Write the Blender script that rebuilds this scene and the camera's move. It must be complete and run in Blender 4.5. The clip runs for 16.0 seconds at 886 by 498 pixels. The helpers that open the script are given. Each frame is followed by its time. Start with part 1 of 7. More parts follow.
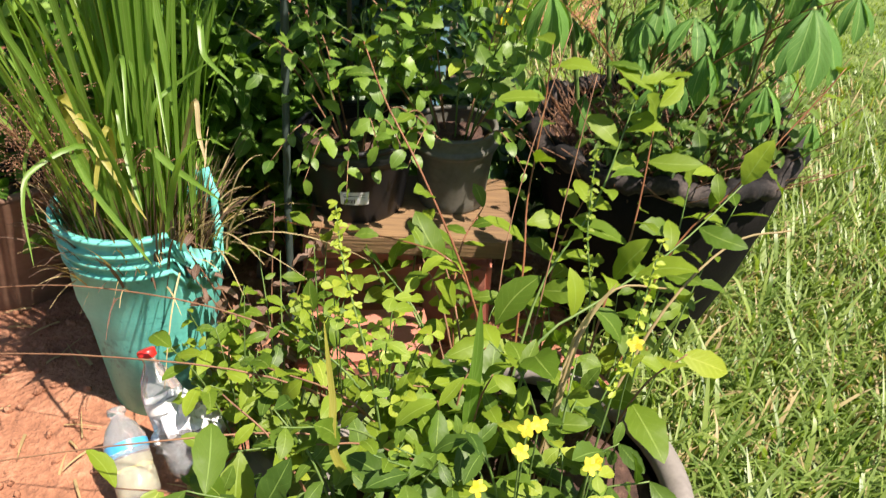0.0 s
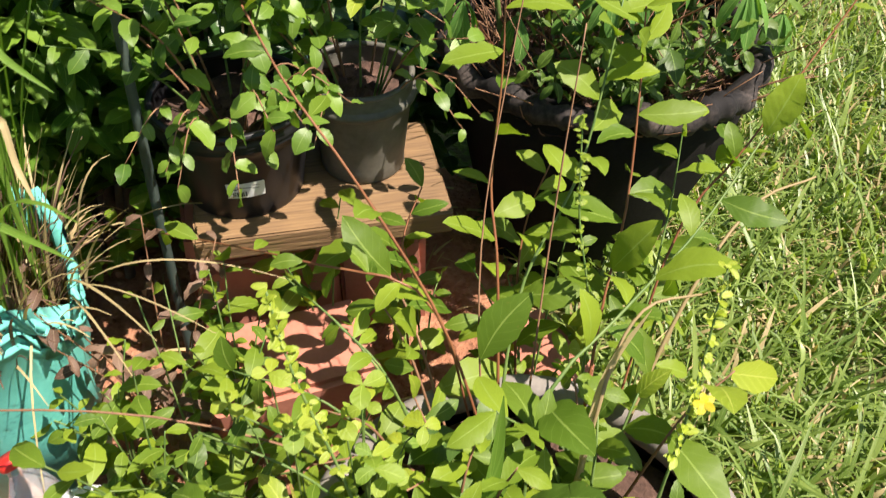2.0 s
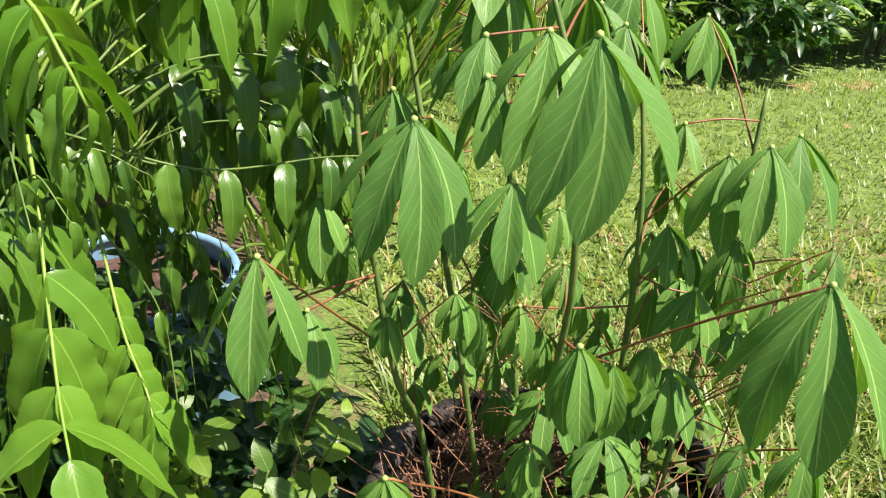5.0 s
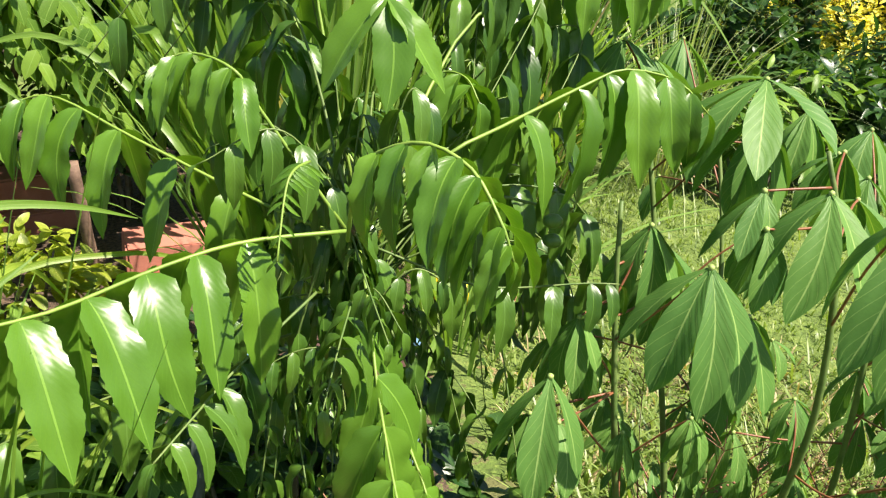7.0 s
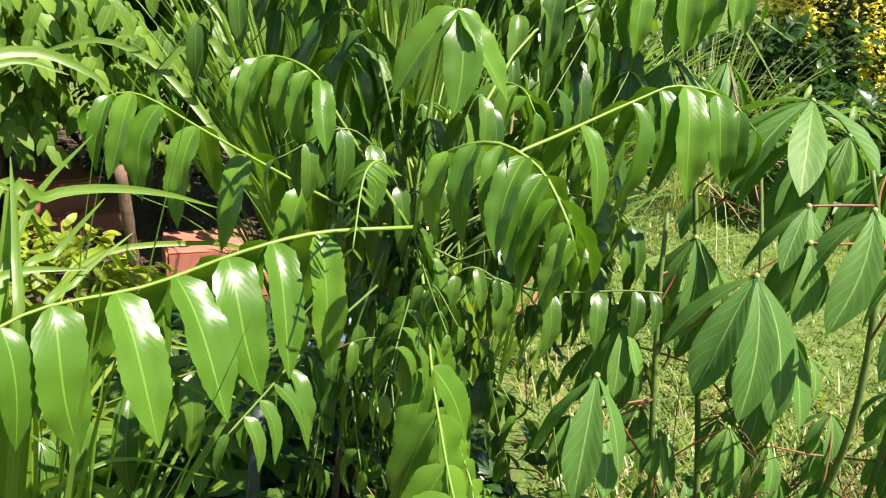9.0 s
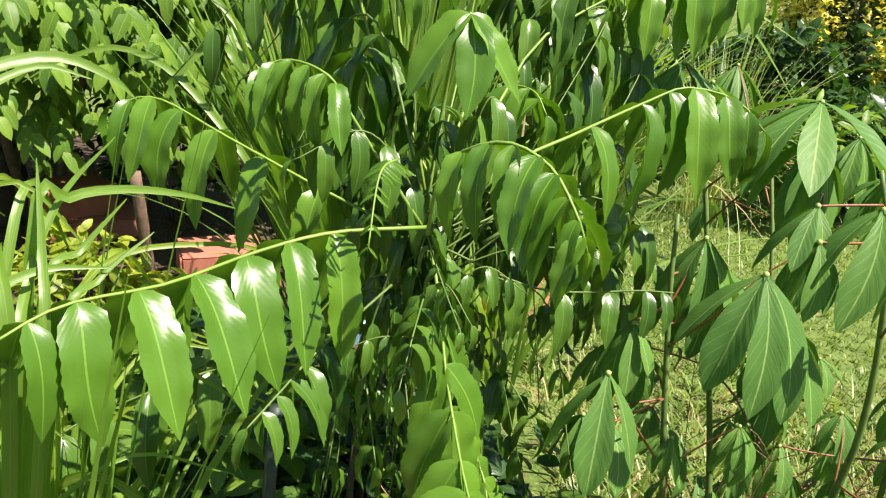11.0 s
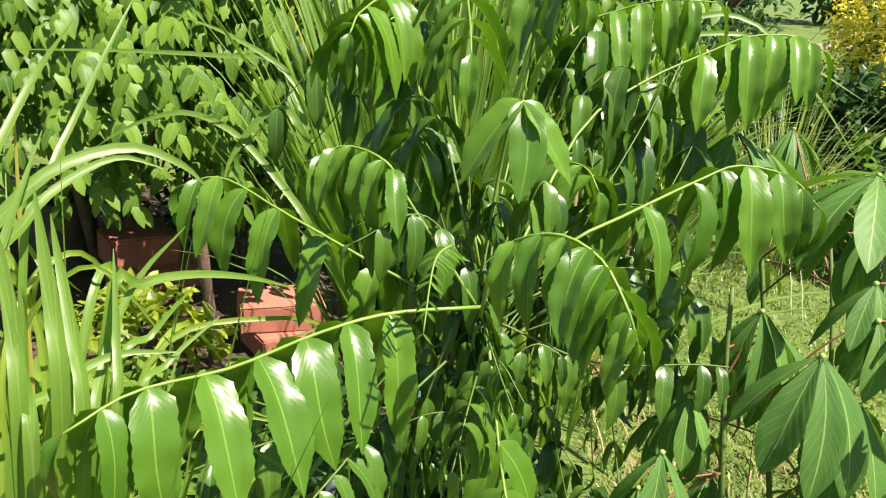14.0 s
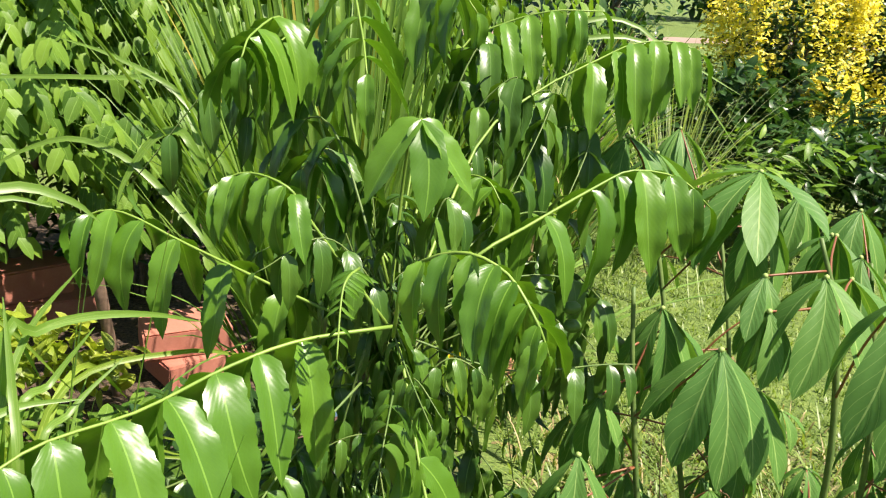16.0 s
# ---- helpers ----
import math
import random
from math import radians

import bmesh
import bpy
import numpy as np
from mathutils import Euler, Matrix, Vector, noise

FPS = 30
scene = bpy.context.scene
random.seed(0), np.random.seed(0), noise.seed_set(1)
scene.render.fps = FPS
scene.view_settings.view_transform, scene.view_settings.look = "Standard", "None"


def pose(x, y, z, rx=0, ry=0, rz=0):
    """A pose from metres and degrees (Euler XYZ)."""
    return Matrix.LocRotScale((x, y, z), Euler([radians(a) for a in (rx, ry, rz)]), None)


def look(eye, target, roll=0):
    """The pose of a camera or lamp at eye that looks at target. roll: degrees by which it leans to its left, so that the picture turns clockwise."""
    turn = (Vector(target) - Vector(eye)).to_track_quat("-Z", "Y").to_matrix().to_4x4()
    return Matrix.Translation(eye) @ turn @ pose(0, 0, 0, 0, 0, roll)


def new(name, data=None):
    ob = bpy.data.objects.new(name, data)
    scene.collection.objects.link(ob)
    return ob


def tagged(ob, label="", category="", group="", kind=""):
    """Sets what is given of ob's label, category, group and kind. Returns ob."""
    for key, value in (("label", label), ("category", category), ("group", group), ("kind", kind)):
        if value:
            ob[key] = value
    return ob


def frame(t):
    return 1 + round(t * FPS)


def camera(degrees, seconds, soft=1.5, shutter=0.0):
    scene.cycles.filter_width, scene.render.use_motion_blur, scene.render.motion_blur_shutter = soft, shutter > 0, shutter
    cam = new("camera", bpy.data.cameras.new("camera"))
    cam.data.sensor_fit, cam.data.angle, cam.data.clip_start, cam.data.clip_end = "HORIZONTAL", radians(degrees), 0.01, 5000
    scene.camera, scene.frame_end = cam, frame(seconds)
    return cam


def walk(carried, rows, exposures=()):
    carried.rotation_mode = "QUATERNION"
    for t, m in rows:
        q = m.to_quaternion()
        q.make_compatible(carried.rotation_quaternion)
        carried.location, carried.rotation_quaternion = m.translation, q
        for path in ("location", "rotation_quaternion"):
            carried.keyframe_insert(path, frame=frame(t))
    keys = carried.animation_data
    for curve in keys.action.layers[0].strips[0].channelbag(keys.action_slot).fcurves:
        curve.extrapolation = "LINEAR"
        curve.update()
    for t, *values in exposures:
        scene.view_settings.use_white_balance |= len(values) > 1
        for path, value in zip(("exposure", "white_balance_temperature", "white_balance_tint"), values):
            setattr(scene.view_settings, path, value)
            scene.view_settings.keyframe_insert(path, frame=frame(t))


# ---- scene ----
SUN_TO = Vector((0.47, -0.29, 1.0)).normalized()      # towards the sun
cam = camera(56.36, 16.0, soft=1.2, shutter=0.2)
PATH = [
    (0.0, pose(0.0000, 0.0000, 1.0800, 56.000, -2.000, 0.000)),
    (0.5, pose(-0.0520, 0.1196, 1.0389, 48.474, -2.052, -0.114)),
    (1.0, pose(-0.0938, 0.2273, 1.0086, 45.483, -2.567, -6.660)),
    (1.5, pose(-0.1000, 0.2794, 1.0181, 44.819, -2.061, -11.711)),
    (2.0, pose(-0.0743, 0.3229, 1.0523, 46.432, -1.190, -13.219)),
    (2.5, pose(-0.0115, 0.3898, 1.0878, 49.364, -1.085, -13.690)),
    (3.0, pose(0.0344, 0.4769, 1.1293, 52.971, -1.493, -13.814)),
    (3.5, pose(0.0724, 0.5379, 1.1583, 55.875, -1.972, -13.483)),
    (3.7, pose(0.0834, 0.5602, 1.1724, 57.081, -2.224, -13.177)),
    (5.8, pose(0.0344, 0.6335, 1.2399, 63.568, -3.564, -11.385)),
    (6.0, pose(0.0083, 0.6277, 1.2485, 64.091, -4.020, -10.074)),
    (6.5, pose(-0.0540, 0.6116, 1.2555, 65.507, -4.534, -6.637)),
    (7.0, pose(-0.0861, 0.6089, 1.2683, 66.877, -4.573, -4.670)),
    (7.5, pose(-0.0896, 0.6076, 1.2689, 67.549, -4.664, -4.104)),
    (8.0, pose(-0.0970, 0.5990, 1.2672, 67.717, -5.218, -3.491)),
    (8.5, pose(-0.1119, 0.5841, 1.2644, 67.902, -5.827, -2.451)),
    (11.0, pose(-0.1147, 0.5601, 1.2623, 68.454, -5.501, -1.497)),
    (11.5, pose(-0.1172, 0.5658, 1.2707, 68.741, -5.254, -0.965)),
    (12.0, pose(-0.1097, 0.5704, 1.2853, 69.471, -4.841, -0.356)),
    (12.5, pose(-0.1107, 0.5710, 1.2922, 70.167, -4.157, 0.624)),
    (13.0, pose(-0.1211, 0.5720, 1.2950, 70.560, -3.896, 1.901)),
    (13.5, pose(-0.1196, 0.5663, 1.2963, 70.833, -4.158, 2.369)),
    (14.0, pose(-0.1161, 0.5551, 1.2963, 71.050, -4.281, 2.179)),
    (14.5, pose(-0.1145, 0.5485, 1.3040, 71.563, -3.631, 0.508)),
    (15.0, pose(-0.1101, 0.5565, 1.3088, 71.930, -2.975, -2.045)),
    (15.5, pose(-0.1040, 0.5606, 1.3091, 71.877, -2.742, -3.986)),
    (16.0, pose(-0.1181, 0.5579, 1.3068, 71.884, -2.886, -5.190)),
]
EXPOSURE = [(0.0, 1.18), (0.6, 1.08), (1.5, 1.15), (3.0, 1.36), (3.7, 1.38), (6.0, 1.38), (8.0, 1.32), (16.0, 1.27)]
walk(cam, PATH, EXPOSURE)

# ---- world and sun ----
world = bpy.data.worlds.new("sky")
scene.world = world
world.use_nodes = True
wn = world.node_tree.nodes
sky = wn.new("ShaderNodeTexSky")
sky.sky_type, sky.sun_disc = "NISHITA", False
sky.sun_elevation = math.asin(SUN_TO.z)
sky.sun_rotation = math.atan2(SUN_TO.x, SUN_TO.y)
wn["Background"].inputs["Strength"].default_value = 0.06
world.node_tree.links.new(sky.outputs[0], wn["Background"].inputs["Color"])
sun = new("sun", bpy.data.lights.new("sun", "SUN"))
sun.data.energy, sun.data.angle, sun.data.color = 5.0, radians(0.55), (1.0, 0.875, 0.775)
sun.matrix_basis = look(SUN_TO * 30, (0, 0, 0))


# ---- materials ----
def base_material(name):
    m = bpy.data.materials.new(name)
    m.use_nodes = True
    nt = m.node_tree
    return m, nt, nt.nodes["Principled BSDF"], nt.nodes["Material Output"]


def noise_node(nt, scale, detail=4.0, coord="Object", rough=0.6):
    tc = nt.nodes.new("ShaderNodeTexCoord")
    n = nt.nodes.new("ShaderNodeTexNoise")
    n.inputs["Scale"].default_value, n.inputs["Detail"].default_value = scale, detail
    n.inputs["Roughness"].default_value = rough
    nt.links.new(tc.outputs[coord], n.inputs["Vector"])
    return n


def ramp(nt, source, stops):
    r = nt.nodes.new("ShaderNodeValToRGB")
    while len(r.color_ramp.elements) < len(stops):
        r.color_ramp.elements.new(0.5)
    for e, (p, c) in zip(r.color_ramp.elements, stops):
        e.position, e.color = p, (*c, 1)
    nt.links.new(source, r.inputs["Fac"])
    return r.outputs["Color"]


def mixed(nt, a, b, fac, mode="MIX"):
    n = nt.nodes.new("ShaderNodeMix")
    n.data_type, n.blend_type = "RGBA", mode
    for key, v in ((6, a), (7, b), (0, fac)):
        if isinstance(v, (int, float)):
            n.inputs[key].default_value = v
        elif isinstance(v, tuple):
            n.inputs[key].default_value = (*v, 1)
        else:
            nt.links.new(v, n.inputs[key])
    return n.outputs[2]


def mathed(nt, op, a, b=0.0, c=0.0):
    n = nt.nodes.new("ShaderNodeMath")
    n.operation = op
    for i, v in enumerate((a, b, c)):
        if isinstance(v, (int, float)):
            n.inputs[i].default_value = v
        else:
            nt.links.new(v, n.inputs[i])
    return n.outputs[0]


def bumped(nt, shader, height, strength=0.3, distance=0.01):
    b = nt.nodes.new("ShaderNodeBump")
    b.inputs["Strength"].default_value, b.inputs["Distance"].default_value = strength, distance
    nt.links.new(height, b.inputs["Height"])
    nt.links.new(b.outputs[0], shader.inputs["Normal"])


def leaf_material(name, dark, light, vein, rough=0.38, through_light=0.35, ribs=9.0, blotch=0.25, islands=False, spec=0.5, relief=0.0008, ribbing=0.42, age=0.5):
    """A leaf: colour that differs from leaf to leaf, a pale midrib, side veins, and light that passes through."""
    m, nt, p, out = base_material(name)
    if islands:
        rnd = nt.nodes.new("ShaderNodeNewGeometry").outputs["Random Per Island"]
    else:
        rnd = nt.nodes.new("ShaderNodeObjectInfo").outputs["Random"]
    n = noise_node(nt, 60.0, 3.0)
    col = mixed(nt, dark, light, rnd)
    col = mixed(nt, col, tuple(0.55 * v for v in dark), mathed(nt, "MULTIPLY", n.outputs["Fac"], blotch))
    uv = nt.nodes.new("ShaderNodeUVMap")
    sep = nt.nodes.new("ShaderNodeSeparateXYZ")
    nt.links.new(uv.outputs[0], sep.inputs[0])
    across = mathed(nt, "ABSOLUTE", mathed(nt, "SUBTRACT", sep.outputs[0], 0.5))
    mid = mathed(nt, "LESS_THAN", across, 0.022)
    slant = mathed(nt, "SUBTRACT", mathed(nt, "MULTIPLY", sep.outputs[1], ribs), mathed(nt, "MULTIPLY", across, ribs * 0.55))
    saw = mathed(nt, "ABSOLUTE", mathed(nt, "SUBTRACT", mathed(nt, "FRACT", slant), 0.5))
    side = mathed(nt, "MULTIPLY", mathed(nt, "LESS_THAN", saw, 0.032), ribbing)
    col = mixed(nt, col, vein, mathed(nt, "MAXIMUM", mathed(nt, "MULTIPLY", mid, 0.7), side))
    old = noise_node(nt, 9.0, 2.0)
    speck = mathed(nt, "GREATER_THAN", old.outputs["Fac"], 0.72)
    col = mixed(nt, col, (0.16, 0.15, 0.03), mathed(nt, "MULTIPLY", speck, age))
    nt.links.new(col, p.inputs["Base Color"])
    p.inputs["Roughness"].default_value = rough
    p.inputs["Specular IOR Level"].default_value = spec
    swell = mathed(nt, "SINE", mathed(nt, "MULTIPLY", slant, 6.2832))
    bumped(nt, p, mathed(nt, "ADD", mathed(nt, "MULTIPLY", swell, 0.28), mathed(nt, "MULTIPLY", n.outputs["Fac"], 0.5)), 0.35, relief)
    t = nt.nodes.new("ShaderNodeBsdfTranslucent")
    bright = nt.nodes.new("ShaderNodeHueSaturation")
    bright.inputs["Value"].default_value = 1.8
    nt.links.new(mixed(nt, col, (0.95, 1.0, 0.25), 0.9, "MULTIPLY"), bright.inputs["Color"])
    nt.links.new(bright.outputs[0], t.inputs["Color"])
    mix = nt.nodes.new("ShaderNodeMixShader")
    mix.inputs[0].default_value = through_light
    nt.links.new(p.outputs[0], mix.inputs[1])
    nt.links.new(t.outputs[0], mix.inputs[2])
    nt.links.new(mix.outputs[0], out.inputs["Surface"])
    return m


def surface_material(name, stops, scale=6.0, rough=0.7, fine=80.0, bump=0.3, depth=0.004, metal=0.0, spec=0.4, per_object=0.0, coord="Object"):
    """A plain solid surface with stains at a large scale and grain at a small one."""
    m, nt, p, _ = base_material(name)
    a, b = noise_node(nt, scale, 5.0, coord), noise_node(nt, fine, 4.0, coord)
    fac = mathed(nt, "ADD", mathed(nt, "MULTIPLY", a.outputs["Fac"], 0.7), mathed(nt, "MULTIPLY", b.outputs["Fac"], 0.3))
    col = ramp(nt, fac, stops)
    if per_object:
        rnd = nt.nodes.new("ShaderNodeObjectInfo").outputs["Random"]
        col = mixed(nt, col, tuple(0.5 * v for v in stops[0][1]), mathed(nt, "MULTIPLY", rnd, per_object))
    nt.links.new(col, p.inputs["Base Color"])
    p.inputs["Roughness"].default_value, p.inputs["Metallic"].default_value = rough, metal
    p.inputs["Specular IOR Level"].default_value = spec
    bumped(nt, p, fac, bump, depth)
    return m


PLUM = leaf_material("plum_leaf", (0.066, 0.165, 0.015), (0.128, 0.265, 0.023), (0.19, 0.35, 0.05), 0.33, 0.22, 15.0, 0.3, spec=0.5, relief=0.00018, ribbing=0.10, age=0.0)
# plum green darkened for the inner leaves: their shade is in the colour
PLUM_SHADED = leaf_material("shaded_plum_leaf", (0.036, 0.100, 0.013), (0.102, 0.208, 0.023), (0.13, 0.25, 0.05), 0.33, 0.15, 11.0, 0.3, spec=0.5, relief=0.0002, ribbing=0.07, age=0.1)
PLUM_FAR = leaf_material("plum_leaf_far", (0.055, 0.135, 0.017), (0.205, 0.340, 0.040), (0.22, 0.36, 0.08), 0.42, 0.28, 12.0, 0.3, islands=True, spec=0.28, age=0.2)
PLUM_STEM = surface_material("plum_stalk", [(0.3, (0.12, 0.22, 0.03)), (0.7, (0.24, 0.36, 0.06))], 12, 0.45)
CASSAVA = leaf_material("cassava_leaf", (0.075, 0.185, 0.036), (0.135, 0.275, 0.050), (0.32, 0.46, 0.14), 0.54, 0.20, 8.0, 0.35, spec=0.3, ribbing=0.34, age=0.0)
CASSAVA_TOP = surface_material("cassava_hub", [(0.3, (0.22, 0.33, 0.08)), (0.7, (0.36, 0.46, 0.14))], 30, 0.5)
RED_STALK = surface_material("red_stalk", [(0.3, (0.15, 0.05, 0.025)), (0.7, (0.27, 0.12, 0.05))], 15, 0.45)
GREEN_STALK = surface_material("green_stalk", [(0.3, (0.06, 0.13, 0.025)), (0.7, (0.16, 0.22, 0.06))], 20, 0.55)
BROWN_STALK = surface_material("brown_stalk", [(0.3, (0.14, 0.065, 0.035)), (0.7, (0.29, 0.16, 0.085))], 25, 0.65)
WEED = leaf_material("weed_leaf", (0.078, 0.148, 0.014), (0.240, 0.325, 0.026), (0.24, 0.33, 0.07), 0.5, 0.30, 7.0, 0.4, spec=0.25, relief=0.0003, ribbing=0.14, age=0.35)
WEED_DEEP = leaf_material("deep_green_weed_leaf", (0.045, 0.095, 0.014), (0.125, 0.205, 0.026), (0.2, 0.3, 0.07), 0.46, 0.28, 7.0, 0.4, spec=0.3, relief=0.0003, ribbing=0.12)
ROSE = leaf_material("rose_leaf", (0.07, 0.15, 0.022), (0.21, 0.33, 0.04), (0.22, 0.32, 0.08), 0.42, 0.32, 8.0, 0.3, spec=0.4, relief=0.00025, ribbing=0.12, age=0.3)
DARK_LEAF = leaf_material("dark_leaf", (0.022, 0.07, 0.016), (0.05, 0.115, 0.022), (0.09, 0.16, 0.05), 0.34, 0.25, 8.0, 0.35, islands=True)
GOLD_LEAF = leaf_material("gold_leaf", (0.62, 0.53, 0.05), (0.90, 0.84, 0.20), (0.75, 0.62, 0.12), 0.45, 0.3, 6.0, 0.25, islands=True)
LIME_LEAF = leaf_material("lime_leaf", (0.18, 0.26, 0.02), (0.35, 0.42, 0.04), (0.45, 0.5, 0.1), 0.45, 0.35, 6.0, 0.2)
CLOVER_LEAF = leaf_material("clover_leaf", (0.14, 0.24, 0.02), (0.36, 0.42, 0.03), (0.32, 0.42, 0.08), 0.6, 0.35, 5.0, 0.3, ribbing=0.1)
PETAL = leaf_material("yellow_petal", (0.62, 0.50, 0.03), (0.80, 0.68, 0.06), (0.8, 0.7, 0.1), 0.5, 0.35, 5.0, 0.1)
BLADE = leaf_material("broad_blade", (0.09, 0.19, 0.02), (0.20, 0.34, 0.05), (0.24, 0.36, 0.09), 0.40, 0.38, 1.0, 0.25, islands=True)
LEMON_BLADE = leaf_material("lemon_grass_blade", (0.10, 0.20, 0.032), (0.24, 0.39, 0.07), (0.2, 0.3, 0.1), 0.42, 0.30, 1.0, 0.25, islands=True)
BLADE_LIGHT = leaf_material("light_blade", (0.13, 0.23, 0.02), (0.27, 0.385, 0.045), (0.34, 0.46, 0.1), 0.45, 0.42, 1.0, 0.2)
BLADE_OLD = leaf_material("yellowed_blade", (0.30, 0.27, 0.04), (0.42, 0.40, 0.08), (0.45, 0.42, 0.14), 0.5, 0.35, 1.0, 0.3, islands=True)
LAWN_BLADE = leaf_material("lawn_blade", (0.090, 0.160, 0.026), (0.29, 0.380, 0.092), (0.3, 0.36, 0.13), 0.42, 0.34, 1.0, 0.3, islands=True)
PALE_BLADE = leaf_material("pale_fine_blade", (0.24, 0.31, 0.13), (0.46, 0.52, 0.27), (0.4, 0.46, 0.22), 0.5, 0.4, 1.0, 0.2, islands=True)
STRAW = leaf_material("dry_straw", (0.30, 0.22, 0.10), (0.55, 0.45, 0.24), (0.5, 0.42, 0.22), 0.6, 0.25, 1.0, 0.3, islands=True)
TURQUOISE = surface_material("turquoise_plastic", [(0.32, (0.03, 0.10, 0.09)), (0.42, (0.12, 0.47, 0.40)), (0.7, (0.19, 0.60, 0.51))], 9, 0.4, 140, 0.15, 0.001)
BLUE = surface_material("pale_blue_plastic", [(0.3, (0.07, 0.16, 0.24)), (0.7, (0.20, 0.34, 0.46))], 7, 0.45, 90, 0.15, 0.001)
BLACK = surface_material("black_plastic", [(0.3, (0.004, 0.004, 0.005)), (0.7, (0.014, 0.014, 0.015))], 9, 0.38, 120, 0.2, 0.001)
GREY_RUBBER = surface_material("weathered_rim", [(0.3, (0.13, 0.115, 0.10)), (0.7, (0.26, 0.235, 0.21))], 14, 0.75, 150, 0.3, 0.002)
BAG = surface_material("dark_grow_bag", [(0.3, (0.004, 0.0038, 0.0036)), (0.75, (0.016, 0.014, 0.013))], 8, 0.8, 200, 0.6, 0.004, spec=0.12)
BAG_ROLL = surface_material("dusty_bag_roll", [(0.42, (0.006, 0.005, 0.005)), (0.54, (0.04, 0.032, 0.028)), (0.72, (0.16, 0.127, 0.11))], 12, 0.85, 160, 0.6, 0.004)
OLIVE_POT = surface_material("dusty_grey_pot", [(0.3, (0.05, 0.05, 0.042)), (0.7, (0.14, 0.135, 0.11))], 8, 0.5, 120, 0.2, 0.001)
BROWN_POT = surface_material("dusty_brown_pot", [(0.3, (0.10, 0.055, 0.035)), (0.7, (0.24, 0.14, 0.09))], 8, 0.7, 120, 0.3, 0.002)
WHITE = surface_material("white_label", [(0.2, (0.62, 0.62, 0.60)), (0.8, (0.82, 0.82, 0.80))], 30, 0.45)
INK = surface_material("black_ink", [(0.2, (0.015, 0.015, 0.015)), (0.8, (0.03, 0.03, 0.03))], 30, 0.6)
POTTING = surface_material("potting_soil", [(0.35, (0.028, 0.016, 0.012)), (0.55, (0.085, 0.047, 0.034)), (0.72, (0.19, 0.115, 0.08))], 30, 0.95, 140, 0.9, 0.012)
TERRACOTTA = surface_material("red_block", [(0.3, (0.36, 0.13, 0.085)), (0.7, (0.50, 0.21, 0.145))], 10, 0.85, 150, 0.4, 0.003, per_object=0.25)
STAKE = surface_material("weathered_stake", [(0.3, (0.10, 0.065, 0.045)), (0.7, (0.24, 0.16, 0.11))], 30, 0.8, 120, 0.5, 0.003)
METAL_STAKE = surface_material("dark_green_stake", [(0.3, (0.02, 0.035, 0.03)), (0.7, (0.06, 0.08, 0.07))], 30, 0.5)
RED_CAP = surface_material("red_plastic", [(0.3, (0.45, 0.015, 0.012)), (0.7, (0.62, 0.03, 0.025))], 15, 0.35)
CREAM = surface_material("cream_contents", [(0.3, (0.45, 0.37, 0.16)), (0.7, (0.64, 0.56, 0.31))], 20, 0.4)
LABEL_BLUE = surface_material("blue_label", [(0.3, (0.04, 0.27, 0.50)), (0.7, (0.10, 0.42, 0.68))], 20, 0.4)
FRUIT = surface_material("green_fruit", [(0.3, (0.05, 0.12, 0.02)), (0.7, (0.10, 0.19, 0.03))], 40, 0.35)
YELLOW = surface_material("yellow_plastic", [(0.3, (0.62, 0.42, 0.01)), (0.7, (0.80, 0.58, 0.02))], 12, 0.4)
CONCRETE = surface_material("pale_path", [(0.3, (0.24, 0.17, 0.13)), (0.7, (0.34, 0.26, 0.21))], 0.8, 0.9, 30, 0.3, 0.01)
DEAD_LEAF = leaf_material("dead_leaf", (0.10, 0.055, 0.035), (0.24, 0.15, 0.10), (0.28, 0.2, 0.14), 0.65, 0.2, 7.0, 0.4)
BARK = surface_material("bark", [(0.3, (0.07, 0.055, 0.04)), (0.7, (0.18, 0.15, 0.11))], 20, 0.85, 90, 0.7, 0.004)


def wood_material():
    m, nt, p, _ = base_material("weathered_board")
    tc = nt.nodes.new("ShaderNodeTexCoord")
    mp = nt.nodes.new("ShaderNodeMapping")
    mp.inputs["Scale"].default_value = (4.0, 75.0, 75.0)
    nt.links.new(tc.outputs["Object"], mp.inputs[0])
    n = nt.nodes.new("ShaderNodeTexNoise")
    n.inputs["Scale"].default_value, n.inputs["Detail"].default_value = 3.0, 6.0
    nt.links.new(mp.outputs[0], n.inputs["Vector"])
    big = noise_node(nt, 9.0)
    col = ramp(nt, n.outputs["Fac"], [(0.25, (0.15, 0.085, 0.038)), (0.55, (0.26, 0.155, 0.065)), (0.8, (0.36, 0.23, 0.10))])
    col = mixed(nt, col, (0.09, 0.06, 0.04), mathed(nt, "MULTIPLY", big.outputs["Fac"], 0.65))
    nt.links.new(col, p.inputs["Base Color"])
    p.inputs["Roughness"].default_value = 0.8
    bumped(nt, p, n.outputs["Fac"], 0.5, 0.004)
    return m


WOOD = wood_material()


